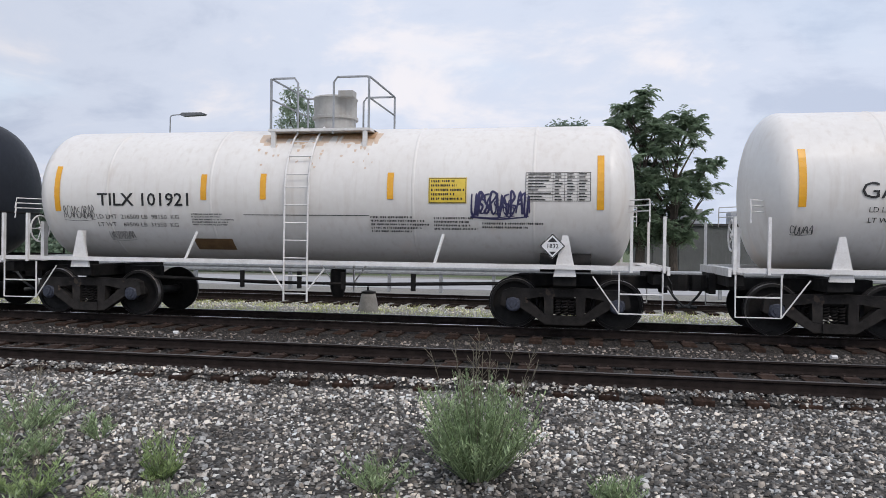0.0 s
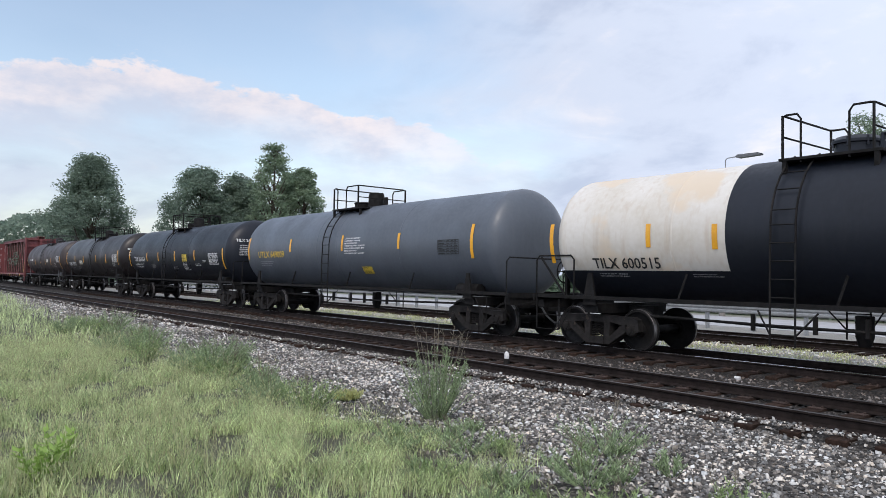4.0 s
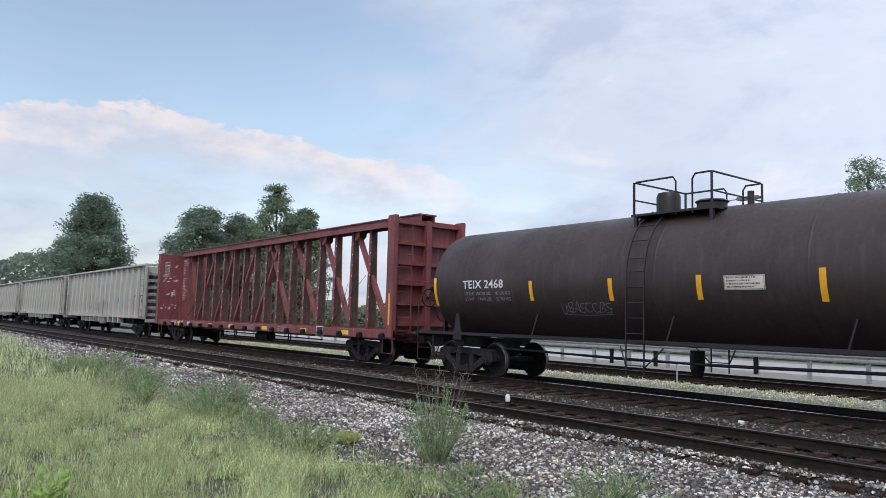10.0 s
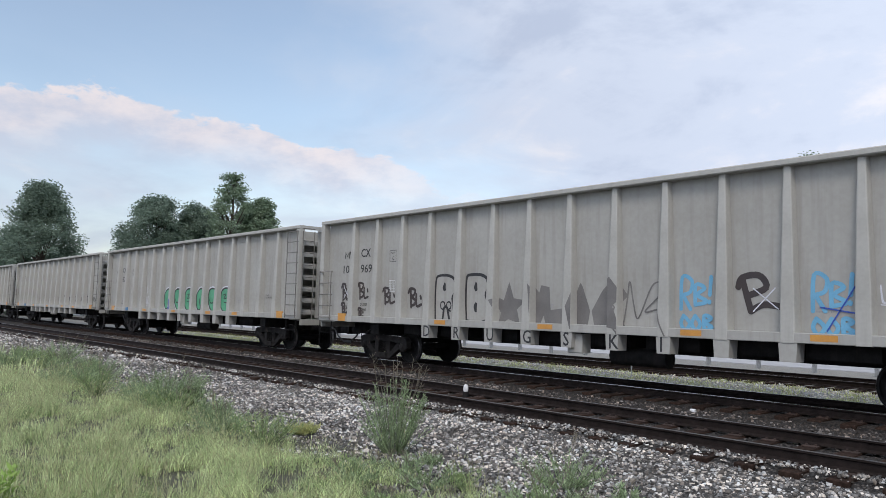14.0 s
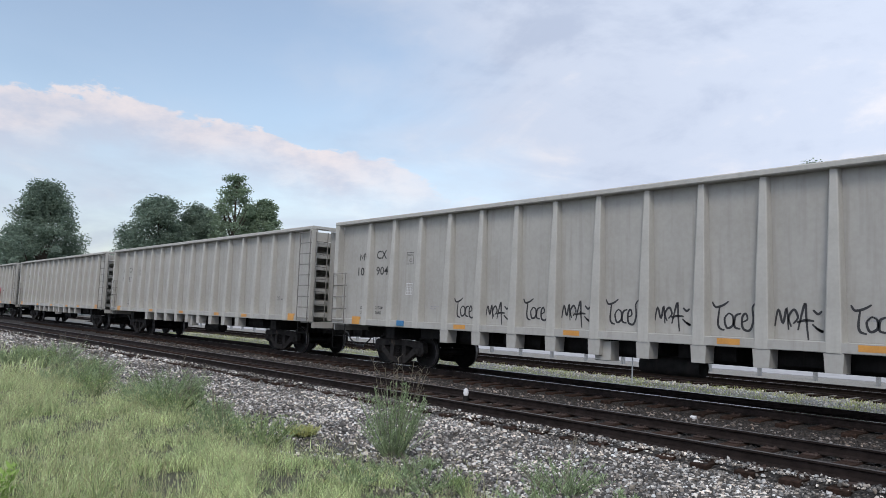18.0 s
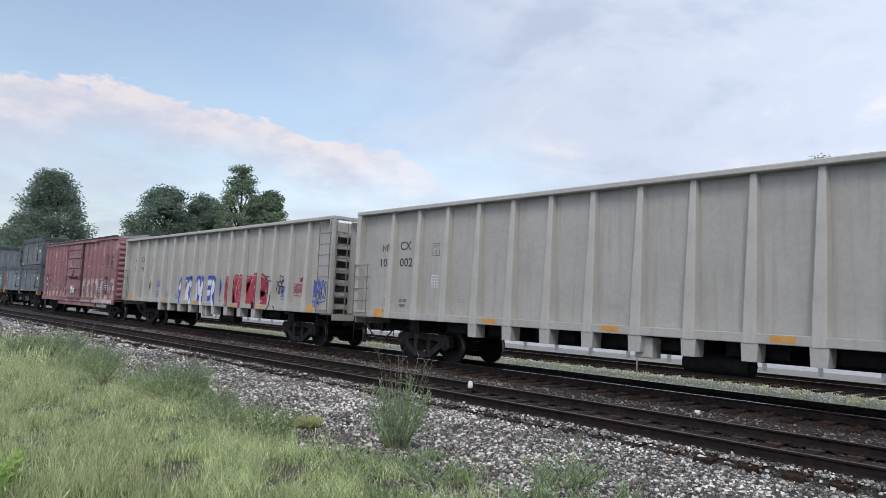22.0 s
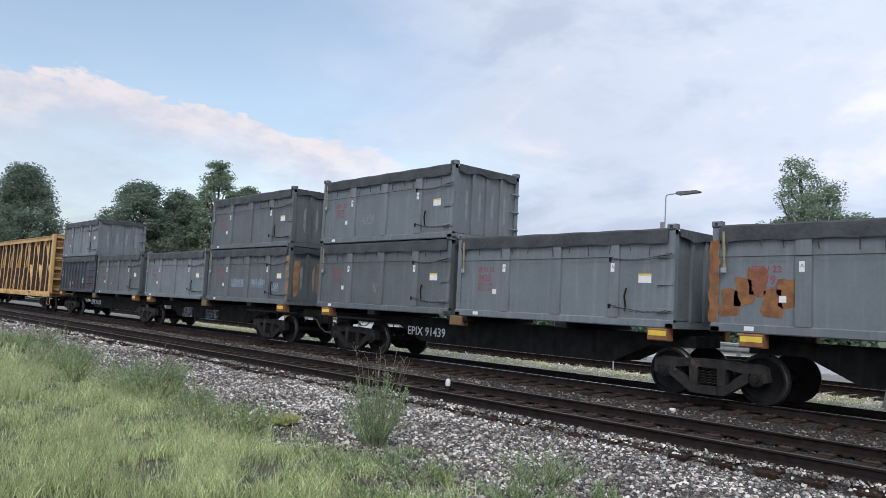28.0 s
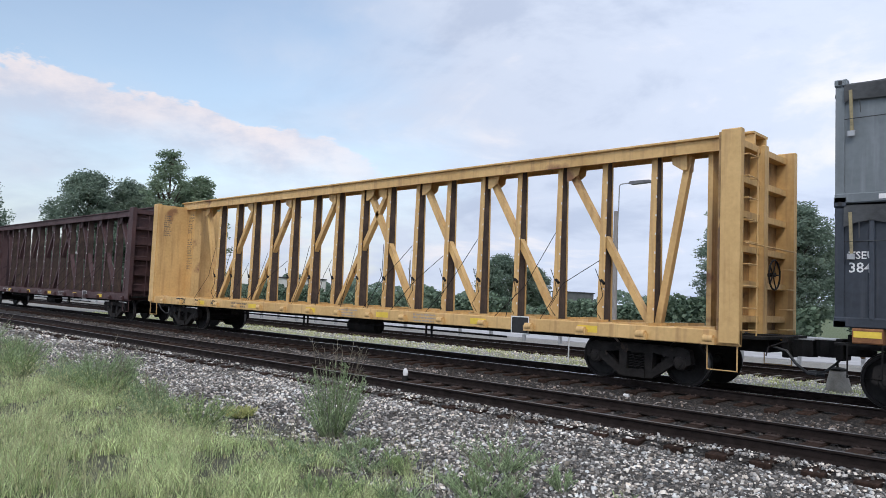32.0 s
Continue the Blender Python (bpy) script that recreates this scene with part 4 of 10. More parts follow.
# ---- plants ----
def blades(name, label, category, mat, xy, height, width, lean, seed, base=None, scale=None, seg=2):
    """Upright grass blades, each a bent strip, in one mesh."""
    rng = np.random.default_rng(seed)
    n = len(xy)
    h = rng.uniform(height[0], height[1], n) * (1.0 if scale is None else scale)
    w = rng.uniform(width[0], width[1], n)
    a = rng.uniform(0, 6.283, n)
    l = h * rng.uniform(lean[0], lean[1], n)
    dirx, diry = np.cos(a), np.sin(a)
    b = rng.uniform(0, 6.283, n)
    sx, sy = np.cos(b), np.sin(b)
    z0 = np.array([rolling(p, q) for p, q in xy]) if base is None else base
    rows = []
    for k in range(seg + 1):
        t = k / seg
        cx, cy, cz = xy[:, 0] + dirx * l * t * t, xy[:, 1] + diry * l * t * t, z0 + h * t * (1 - 0.12 * t)
        ww = w * (1 - t) ** 0.7 / 2 if k < seg else w * 0
        rows.append((cx - sx * ww, cy - sy * ww, cz))
        rows.append((cx + sx * ww, cy + sy * ww, cz))
    co = np.stack([np.stack(r, -1) for r in rows], 1)
    m = co.shape[1]
    f = np.array([(2 * k, 2 * k + 1, 2 * k + 3, 2 * k + 2) for k in range(seg)])
    f = (f[None] + m * np.arange(n)[:, None, None]).reshape(-1, 4)
    me = bpy.data.meshes.new(name)
    me.vertices.add(n * m)
    me.vertices.foreach_set("co", co.ravel())
    me.loops.add(f.size)
    me.loops.foreach_set("vertex_index", f.ravel())
    me.polygons.add(len(f))
    me.polygons.foreach_set("loop_start", np.arange(0, f.size, 4))
    me.update(calc_edges=True)
    return me


def edge_of_grass(x):
    return 5.15 + 0.35 * np.sin(x * 0.9) + 0.25 * np.sin(x * 2.3 + 1) + np.where(x < -14, (-14 - x) * 0.06, 0) + np.where(x > -6.0, -0.25 - (x + 6.0) * 0.10, 0)


def meadow():
    rng = np.random.default_rng(11)
    def spots(n, x0, x1, y0, near):
        x = rng.uniform(x0, x1, n)
        e = edge_of_grass(x)
        y = y0 + (e - y0) * rng.uniform(0, 1, n)
        d = np.hypot(x, y)
        clump = np.sin(x * 2.7 + 1.3 * np.sin(y * 1.9)) * np.sin(y * 3.1 + 1.7 * np.sin(x * 1.1))
        thin = np.clip((e - y) / 1.0, 0.10, 1) * np.clip(0.62 + 1.1 * clump + 0.5 * np.sin(x * 7.3 + 2 * np.sin(y * 5.1)) * np.sin(y * 8.7 + x), 0.04, 1) * np.clip(0.30 + (-4.9 - x) * 0.40, 0.08, 1)
        ok = (d > 4.2) & (rng.uniform(0, 1, n) < thin)
        return np.stack([x, y], 1)[ok]
    def tufts(name, label, n, each, x0, x1, y0, tall, width, lean, spread, mat, seed, seg=3):
        root = spots(n, x0, x1, y0, True)
        size = np.repeat(0.45 + 0.55 * rng.uniform(0, 1, len(root)) ** 1.4, each)
        xy = np.repeat(root, each, 0) + rng.normal(0, spread, (len(root) * each, 2)) * (0.4 + size[:, None])
        me = blades(name, "", "", None, xy, tall, width, lean, seed, scale=size, seg=seg)
        tagged(link_mesh(name, me, M[mat], None), label, "grass", kind="stuff")
    # short under-layer in the darkened green, standing for shade below the tufts
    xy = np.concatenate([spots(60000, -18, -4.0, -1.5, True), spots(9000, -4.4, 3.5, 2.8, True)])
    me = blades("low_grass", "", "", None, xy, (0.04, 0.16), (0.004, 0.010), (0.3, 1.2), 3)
    tagged(link_mesh("low_grass", me, M["grass_low"], None), "low grass between the tufts, its green darkened for shade", "grass", kind="stuff")
    xy = spots(52000, -75, -18, -6, False)
    me = blades("far_grass", "", "", None, xy, (0.18, 0.50), (0.012, 0.026), (0.1, 0.7), 4)
    tagged(link_mesh("far_meadow_grass", me, M["grass"], None), "long pale green grass along the track", "grass", kind="stuff")
    tufts("grass_tufts", "long arching yellow-green grass tufts", 7600, 22, -20, -4.2, -1.5, (0.12, 0.36), (0.004, 0.009), (0.2, 1.0), 0.04, "grass", 8)
    tufts("pale_grass_tufts", "fine straw-coloured grass tufts", 2600, 14, -20, -4.2, -1.5, (0.16, 0.42), (0.003, 0.007), (0.1, 0.8), 0.05, "seed", 9)
    tufts("edge_tufts", "short green tufts on stony ground", 1500, 26, -8.5, -3.2, 3.2, (0.10, 0.26), (0.004, 0.008), (0.2, 1.0), 0.04, "grass", 10)
    xy = spots(12000, -20, -4.5, -1, True)
    me = blades("seed_stalks", "", "", None, xy, (0.25, 0.58), (0.003, 0.006), (0.05, 0.5), 6)
    tagged(link_mesh("seed_stalks", me, M["seed"], None), "dry seed stalks standing above the grass", "grass", kind="stuff")
    # pale seed heads over the grass
    xy = spots(30000, -20, -4.6, -1.5, True)
    k = len(xy)
    z = GROUND + 0.12 + 0.36 * rng.uniform(0, 1, k) ** 1.2
    a, r = rng.uniform(0, 6.283, k), rng.uniform(0.007, 0.016, k)
    p = np.stack([xy[:, 0], xy[:, 1], z], 1)
    u = np.stack([np.cos(a) * r * 0.5, np.sin(a) * r * 0.5, 0 * r], 1)
    w = np.stack([0.3 * r * np.sin(a), 0.3 * r * np.cos(a), r * 1.4], 1)
    q = np.stack([p - w, p + u, p + w, p - u], 1).reshape(-1, 3)
    link = np.arange(len(q)).reshape(-1, 4)
    me = raw("seed_heads", q.tolist(), link.tolist())
    tagged(link_mesh("seed_heads", me, M["seed"], None), "tiny pale seed heads over the grass", "grass", kind="stuff")
    # sparse tufts on the pale gravel beyond the train
    c = np.stack([rng.uniform(-46, 10, 1300), 16.5 + 3.3 * rng.uniform(0, 1, 1300) ** 1.4], 1)
    xy = (c[:, None] + rng.normal(0, 0.14, (1300, 24, 2))).reshape(-1, 2)
    me = blades("verge_tufts", "", "", None, xy, (0.04, 0.13), (0.006, 0.013), (0.2, 0.9), 7)
    tagged(link_mesh("verge_tufts", me, M["grass_verge"], None), "low grass tufts on pale gravel", "grass", kind="stuff")


def weed_bush(label, x, y, h, spread, n, mat, seed, stalks=10, leafy=1.0):
    """A many-stemmed weed: thin branched stems, small narrow leaves, a few taller seed stalks."""
    rng = random.Random(seed)
    ob = thing("weed_bush", label, "weed", "weeds in the ballast", at=Matrix.Translation((x, y, rolling(x, y))))
    stems, leaves = G(), G()
    for i in range(n):
        a, r = rng.uniform(0, 6.283), spread * math.sqrt(rng.uniform(0, 1))
        hh = h * rng.uniform(0.25, 1.0) ** 0.8 * (1 - 0.2 * r / spread)
        p0 = (0.25 * r * math.cos(a), 0.25 * r * math.sin(a), 0)
        p1 = (0.7 * r * math.cos(a), 0.7 * r * math.sin(a), hh * 0.6)
        p2 = (r * math.cos(a), r * math.sin(a), hh)
        stems.tube([p0, p1, p2], 0.003, 3, [0.005, 0.0035, 0.002])
        for k in range(int(24 * leafy)):
            t = rng.uniform(0.1, 1.0) ** 0.8
            q = [p0[j] + (p1[j] - p0[j]) * t * 2 if t < 0.5 else p1[j] + (p2[j] - p1[j]) * (t * 2 - 1) for j in range(3)]
            b, l, up = rng.uniform(0, 6.283), rng.uniform(0.025, 0.07), rng.uniform(0.4, 2.0)
            d = Vector((math.cos(b), math.sin(b), up)).normalized() * l
            s = d.cross(Vector((rng.uniform(-1, 1), rng.uniform(-1, 1), 1))).normalized() * l * 0.09
            q = Vector(q)
            leaves.add([q, q + d * 0.5 + s, q + d, q + d * 0.5 - s], [(0, 1, 2, 3)])
    tagged(part("stem_mass", stems, M["weed"], ob), kind="stuff")
    tagged(part("foliage", leaves, M[mat], ob), kind="stuff")
    for i in range(stalks):
        a, r = rng.uniform(0, 6.283), spread * rng.uniform(0, 0.95)
        hh = h * rng.uniform(0.95, 1.26)
        g = G()
        top = Vector((r * math.cos(a), r * math.sin(a), hh))
        g.tube([(0.3 * r * math.cos(a), 0.3 * r * math.sin(a), h * 0.3), (0.8 * top.x, 0.8 * top.y, hh * 0.75), top], 0.003, 3)
        for k in range(9):
            b, t = rng.uniform(0, 6.283), rng.uniform(0.70, 1.0)
            q = Vector((0.8 * top.x + 0.2 * top.x * (t - 0.75) * 4, 0.8 * top.y + 0.2 * top.y * (t - 0.75) * 4, hh * t))
            g.tube([q, q + Vector((math.cos(b), math.sin(b), 1.1)) * rng.uniform(0.03, 0.07)], 0.002, 3)
        part("seed_stalk", g, M["stalk"], ob)
    return ob


def broad_weed(x, y, seed):
    rng = random.Random(seed)
    ob = thing("broadleaf_weed", "bright green broad-leaved weed in the grass", "weed", at=Matrix.Translation((x, y, rolling(x, y))))
    for i in range(7):
        a = i * 1.3 + rng.uniform(-0.3, 0.3)
        top = Vector((0.14 * math.cos(a), 0.14 * math.sin(a), rng.uniform(0.26, 0.40)))
        part("stem", G().tube([(0, 0, 0), top * 0.6, top], 0.005, 4), M["broad_leaf"], ob)
        for k in range(10):
            b, t = rng.uniform(0, 6.283), 0.4 + 0.06 * k
            d = Vector((math.cos(b), math.sin(b), rng.uniform(0.1, 0.7))).normalized() * rng.uniform(0.09, 0.15)
            s = d.cross(Vector((0, 0, 1))).normalized() * d.length * 0.2
            q = top * t
            part("leaf", G().add([q, q + d * 0.45 + s - Vector((0, 0, 0.008)), q + d, q + d * 0.45 - s - Vector((0, 0, 0.008)), q + d * 0.45], [(0, 4, 1), (1, 4, 2), (2, 4, 3), (3, 4, 0)]), M["broad_leaf"], ob)


def tree(label, x, y, h, crown, seed, mat="leaf", trunk_h=0.3, dense=1.0, leaf=0.32, group="trees beyond the road", n_clumps=46, fronds=0, peak=1.0):
    """A tree: tapered trunk, forking limbs, a crown of leaf sprays in uneven clumps with gaps."""
    rng = random.Random(seed)
    nr = np.random.default_rng(seed)
    ob = thing("tree", label, "tree", group, at=Matrix.Translation((x, y, GROUND)))
    g = G(True)
    r0 = h * 0.022
    pts = [(0, 0, 0), (0.03 * h * rng.uniform(-1, 1), 0, h * 0.3), (0.04 * h * rng.uniform(-1, 1), 0.02 * h, h * 0.6), (0.02 * h, 0, h * 0.9)]
    g.tube(pts, r0, 8, [r0 * 1.25, r0, r0 * 0.6, r0 * 0.12])
    centres = []
    for i in range(n_clumps):
        t = rng.uniform(trunk_h, 1.0)
        a = rng.uniform(0, 6.283)
        q = min(1, max(0.0, (t - trunk_h * 0.6) / (1.04 - trunk_h * 0.6)))
        prof = math.sin(math.pi * q ** peak) ** 0.7 if peak else (1 - q) ** 1.05 * min(1, 0.75 + 2 * q) + 0.05     # round crown, or a cone
        rr = crown * prof * math.sqrt(rng.uniform(0.05, 1.0)) * rng.uniform(0.8, 1.1)
        c = Vector((rr * math.cos(a), rr * math.sin(a), h * t))
        centres.append((c, crown * (rng.uniform(0.12, 0.24) * (1 if peak else 0.6) if not fronds else rng.uniform(0.14, 0.28))))
        if i % (2 if fronds else 5) == 0:
            zb = max(h * trunk_h * 0.8, c.z - rr * 0.9 - h * 0.08)
            k = min(1, zb / (0.9 * h))
            g.tube([(0.02 * h * k, 0, zb), (c.x * 0.5, c.y * 0.5, (zb + c.z) / 2 - 0.01 * h), c], 0.02 * h, 5, [r0 * 0.5 * (1.1 - k), r0 * 0.25, r0 * 0.08])
    part("trunk", g, M["bark"], ob, "grey-brown trunk and limbs")
    V, F = [], []
    for c, rad in centres if fronds else ():
        for k in range(fronds):     # drooping sprays of paired leaflets
            a, up, ln = nr.uniform(0, 6.283), nr.uniform(-0.3, 1.3), rad * nr.uniform(0.7, 1.5)
            t = np.linspace(0.12, 1.0, 13)
            ax = np.stack([np.cos(a) * ln * t, np.sin(a) * ln * t, ln * (up * t - 0.65 * t * t)], 1) + np.array(c)
            side = np.array([-np.sin(a), np.cos(a), 0])
            for s in (-1, 1):
                l = leaf * (1.15 - 0.6 * np.abs(t - 0.4))[:, None] * nr.uniform(0.7, 1.1, (13, 1))
                u = side * s * 0.9 + np.array([np.cos(a) * 0.4, np.sin(a) * 0.4, -0.35]) + nr.normal(0, 0.18, (13, 3))
                w = np.array([np.cos(a), np.sin(a), 0.3]) * 0.17
                V.append(np.stack([ax, ax + u * l * 0.45 + w * l, ax + u * l, ax + u * l * 0.45 - w * l], 1).reshape(-1, 3))
    for c, rad in () if fronds else centres:
        m = int(24 * dense * (rad / leaf) ** 2)
        d = nr.normal(0, 1, (m, 3))
        d /= np.linalg.norm(d, axis=1)[:, None]
        p = np.array(c) + d * rad * nr.uniform(0.1, 1.15, (m, 1)) ** 0.7 * np.array((1.2, 1.2, 0.8))
        a = nr.uniform(0, 6.283, m)
        tilt = nr.uniform(-0.9, 0.5, m)
        u = np.stack([np.cos(a) * np.cos(tilt), np.sin(a) * np.cos(tilt), np.sin(tilt)], 1)
        s = np.cross(u, nr.normal(0, 1, (m, 3)))
        s /= np.linalg.norm(s, axis=1)[:, None]
        l = leaf * nr.uniform(0.55, 1.2, (m, 1))
        q = np.stack([p - u * l * 0.5, p + s * l * 0.24, p + u * l * 0.5, p - s * l * 0.24], 1)
        V.append(q.reshape(-1, 3))
    V = np.concatenate(V)
    F = np.arange(len(V)).reshape(-1, 4)
    me = bpy.data.meshes.new("crown")
    me.vertices.add(len(V))
    me.vertices.foreach_set("co", V.ravel())
    me.loops.add(F.size)
    me.loops.foreach_set("vertex_index", F.ravel())
    me.polygons.add(len(F))
    me.polygons.foreach_set("loop_start", np.arange(0, F.size, 4))
    me.update(calc_edges=True)
    part("crown", me, M[mat], ob, "crown of small leaves with gaps")
    return ob


def polar(az, d):
    """The plan place at az degrees to the left of the track's normal, d metres off."""
    return -d * math.sin(radians(az)), d * math.cos(radians(az))


def backdrop_plants():
    spec = [  # label, azimuth, distance, elevation of the top, crown radius
        ("tall upright leafy green tree", 64.75, 84, 9.7, 2.9, "leaf", 0.08, 1.0, 0.9),
        ("leafy tree beside a taller one", 62.5, 85, 8.0, 3.2, "leaf", 0.06, 1.0, 0.75),
        ("slim leafy tree beside a taller one", 63.6, 87, 7.6, 2.6, "leaf", 0.06, 1.0, 0.7),
        ("rounded dark green leafy tree", 69.9, 88, 7.5, 5.0, "leaf_blue", 0.06, 1.1, 0.75),
        ("rounded dark green leafy tree", 67.2, 90, 7.1, 4.6, "leaf_blue", 0.06, 1.1, 0.72),
        ("broad dense tree, wide at the foot", 77.4, 104, 7.8, 10.0, "leaf_blue", 0.03, 1.2, 0),
        ("slender tree with feathery leaves", 21.6, 47, 11.4, 2.2, "leaf_airy", 0.2, 1.0, 0.8),
        ("leafy tree with loose outline", 20.0, 45, 9.4, 2.8, "leaf_airy", 0.15, 1.2, 0.8),
        ("dense dark tree beside the road", 18.4, 44, 7.2, 2.6, "leaf_blue", 0.1, 1.0, 0.9),
        ("dense dark tree beside the road", 22.4, 45, 7.0, 2.1, "leaf_blue", 0.1, 1.0, 0.8),
        ("dense rounded green tree", 0.7, 42, 9.0, 3.2, "leaf_blue", 0.08, 1.1, 0.85),
        ("tree with long drooping leaf sprays", -4.9, 40, 11.3, 2.3, "leaf", 0.2, 1.0, 1.1),
        ("tree with long drooping leaf sprays", -7.4, 40, 9.9, 2.3, "leaf", 0.25, 1.1, 1.1),
        ("rounded far green tree", 39.4, 125, 3.3, 4.4, "leaf_blue", 0.1, 1.0, 0.9),
        ("rounded far green tree", 36.9, 128, 2.5, 3.2, "leaf_blue", 0.1, 1.0, 0.9),
        ("dense tree beside the road", 13.6, 50, 6.0, 2.6, "leaf_blue", 0.1, 1.0, 0.9),
    ]
    for i, (label, az, d, el, crown, mat, th, dn, peak) in enumerate(spec):
        x, y = polar(az, d)
        airy = mat == "leaf_airy"
        feathery = "drooping" in label and not airy
        leaf = 0.17 if airy else 0.27 if feathery else 0.18 + d * 0.0017 if d > 60 else 0.20
        tree(label, x, y, 1.53 - GROUND + d * math.tan(radians(el)), crown, 700 + i, mat, th, 0.62 if airy else dn, leaf=leaf, n_clumps=74 if feathery else 150 if airy else 250, fronds=16 if feathery else 0, peak=peak)
    # a long hedge across the road and far woods along the horizon
    nr = np.random.default_rng(21)
    def leafy(name, label, category, x, y, z, size, mat):
        m = len(x)
        a, tilt = nr.uniform(0, 6.283, m), nr.uniform(-0.8, 0.8, m)
        u = np.stack([np.cos(a) * np.cos(tilt), np.sin(a) * np.cos(tilt), np.sin(tilt)], 1)
        s = np.cross(u, nr.normal(0, 1, (m, 3)))
        s /= np.linalg.norm(s, axis=1)[:, None]
        p = np.stack([x, y, z], 1)
        l = (size * nr.uniform(0.6, 1.2, m))[:, None]
        q = np.stack([p - u * l * 0.5, p + s * l * 0.3, p + u * l * 0.5, p - s * l * 0.3], 1).reshape(-1, 3)
        F = np.arange(len(q)).reshape(-1, 4)
        me = bpy.data.meshes.new(name)
        me.vertices.add(len(q))
        me.vertices.foreach_set("co", q.ravel())
        me.loops.add(F.size)
        me.loops.foreach_set("vertex_index", F.ravel())
        me.polygons.add(len(F))
        me.polygons.foreach_set("loop_start", np.arange(0, F.size, 4))
        me.update(calc_edges=True)
        tagged(link_mesh(name, me, M[mat], None), label, category, kind="stuff")
    n = 42000
    x = nr.uniform(-95, -12, n)
    top = 1.45 + 0.30 * np.sin(x * 0.9) + 0.3 * np.sin(x * 0.31 + 1) + 0.12 * np.sin(x * 4.1) - 0.004 * x
    t = nr.uniform(0, 1, n)
    leafy("hedge", "long uneven green hedge beyond the road", "hedge", x, 39.5 + nr.normal(0, 0.5, n) * (1.1 - t * 0.6), GROUND + 0.05 + (top - GROUND) * t ** 0.8, 0.34 * np.ones(n), "hedge")
    n = 26000
    az = np.radians(nr.uniform(50, 86, n))
    d = nr.uniform(240, 300, n)
    top = 5 + 12 * np.clip((np.degrees(az) - 74) / 5, 0, 1) + 1.5 * np.sin(az * 60) + 1.0 * np.sin(az * 151)
    leafy("far_woods", "hazy far woods on the horizon", "woods", -d * np.sin(az), d * np.cos(az), np.clip(top * nr.uniform(0, 1, n) ** 0.7, -0.2, 40) * d / 240, 1.7 * np.ones(n), "leaf_blue")
    n = 14000
    az = np.radians(nr.uniform(-35, 50, n))
    d = nr.uniform(190, 230, n)
    top = 3.6 + 1.2 * np.sin(az * 40) + 0.8 * np.sin(az * 97)
    leafy("far_tree_line", "low far line of trees", "woods", -d * np.sin(az), d * np.cos(az), np.clip(top * nr.uniform(0, 1, n) ** 0.7, -0.2, 40), 1.5 * np.ones(n), "leaf_blue")


def bushes():
    weed_bush("bushy green weed with tall seed stalks", -0.555, 5.45, 0.86, 0.50, 230, "weed", 1, 16, 1.3)
    weed_bush("grey-green weed clump in the ballast", -7.3, 5.72, 0.98, 0.5, 130, "weed", 2, 12, 1.2)
    weed_bush("grey-green weed clump at the edge of the grass", -12.9, 5.0, 0.75, 0.85, 240, "weed", 3, 8, 1.2)
    weed_bush("low yellow-flowering weed on gravel", -8.94, 5.42, 0.17, 0.26, 70, "weed_yellow", 4, 0, 1.2)
    weed_bush("low sprawling weed on gravel", -4.2, 4.95, 0.36, 0.5, 52, "weed", 5, 3, 1.0)
    weed_bush("low sprawling weed on gravel", -2.85, 5.0, 0.40, 0.22, 34, "weed_bright", 6, 2, 1.0)
    weed_bush("low sprawling weed on gravel", -4.75, 5.9, 0.40, 0.55, 60, "weed", 7, 3, 1.0)
    weed_bush("low sprawling weed on gravel", -1.25, 5.1, 0.30, 0.3, 30, "weed", 8, 2, 1.0)
    weed_bush("small weed on gravel", 0.45, 5.1, 0.2, 0.25, 36, "weed", 9, 1, 1.0)
    weed_bush("small weed on gravel", 2.05, 4.9, 0.22, 0.22, 36, "weed", 10, 1, 1.0)
    weed_bush("small weed on gravel", -3.9, 5.75, 0.25, 0.2, 18, "weed", 11, 1, 1.0)
    weed_bush("grey-green weed clump at the edge of the grass", -17.5, 5.3, 0.6, 0.7, 110, "weed", 12, 6, 1.1)
    weed_bush("grey-green weed clump at the edge of the grass", -23, 5.9, 0.7, 0.8, 110, "weed", 13, 6, 1.1)
    weed_bush("small weed on gravel", -5.7, 4.9, 0.28, 0.45, 38, "weed", 14, 2, 1.0)
    weed_bush("small weed on gravel", -6.3, 4.4, 0.30, 0.45, 38, "weed", 15, 2, 1.0)
    for i, (x, y) in enumerate(((-4.15, 3.75), (-3.8, 4.05), (-3.35, 3.8), (-2.95, 4.1), (-4.5, 4.3), (-3.5, 4.45), (-2.5, 4.35), (-5.1, 4.0))):
        weed_bush("low straggling weed on bare gravel", x, y, 0.17 + 0.05 * (i % 3), 0.34, 34, "weed_bright" if i % 2 else "weed", 90 + i, 2, 0.9)
    rnd = random.Random(31)
    for i in range(16):
        x = -8.6 - 1.05 * i - rnd.uniform(0, 0.5)
        y = float(edge_of_grass(np.array([x]))[0]) - rnd.uniform(0.1, 0.7)
        weed_bush("feathery grey-green weed at the edge of the grass", x, y, rnd.uniform(0.36, 0.62), rnd.uniform(0.3, 0.6), 90, "weed" if i % 3 else "weed_bright", 40 + i, 5, 1.0)
    for i in range(12):
        x, y = -6.6 + 9.0 * rnd.uniform(0, 1) ** 1.8, rnd.uniform(3.9, 5.6)
        weed_bush("small feathery weed among stones", x, y, rnd.uniform(0.14, 0.3), rnd.uniform(0.14, 0.3), 22, "weed" if i % 2 else "weed_bright", 70 + i, 2, 0.9)
    broad_weed(-6.62, 1.17, 1)
    broad_weed(-6.97, 1.37, 2)


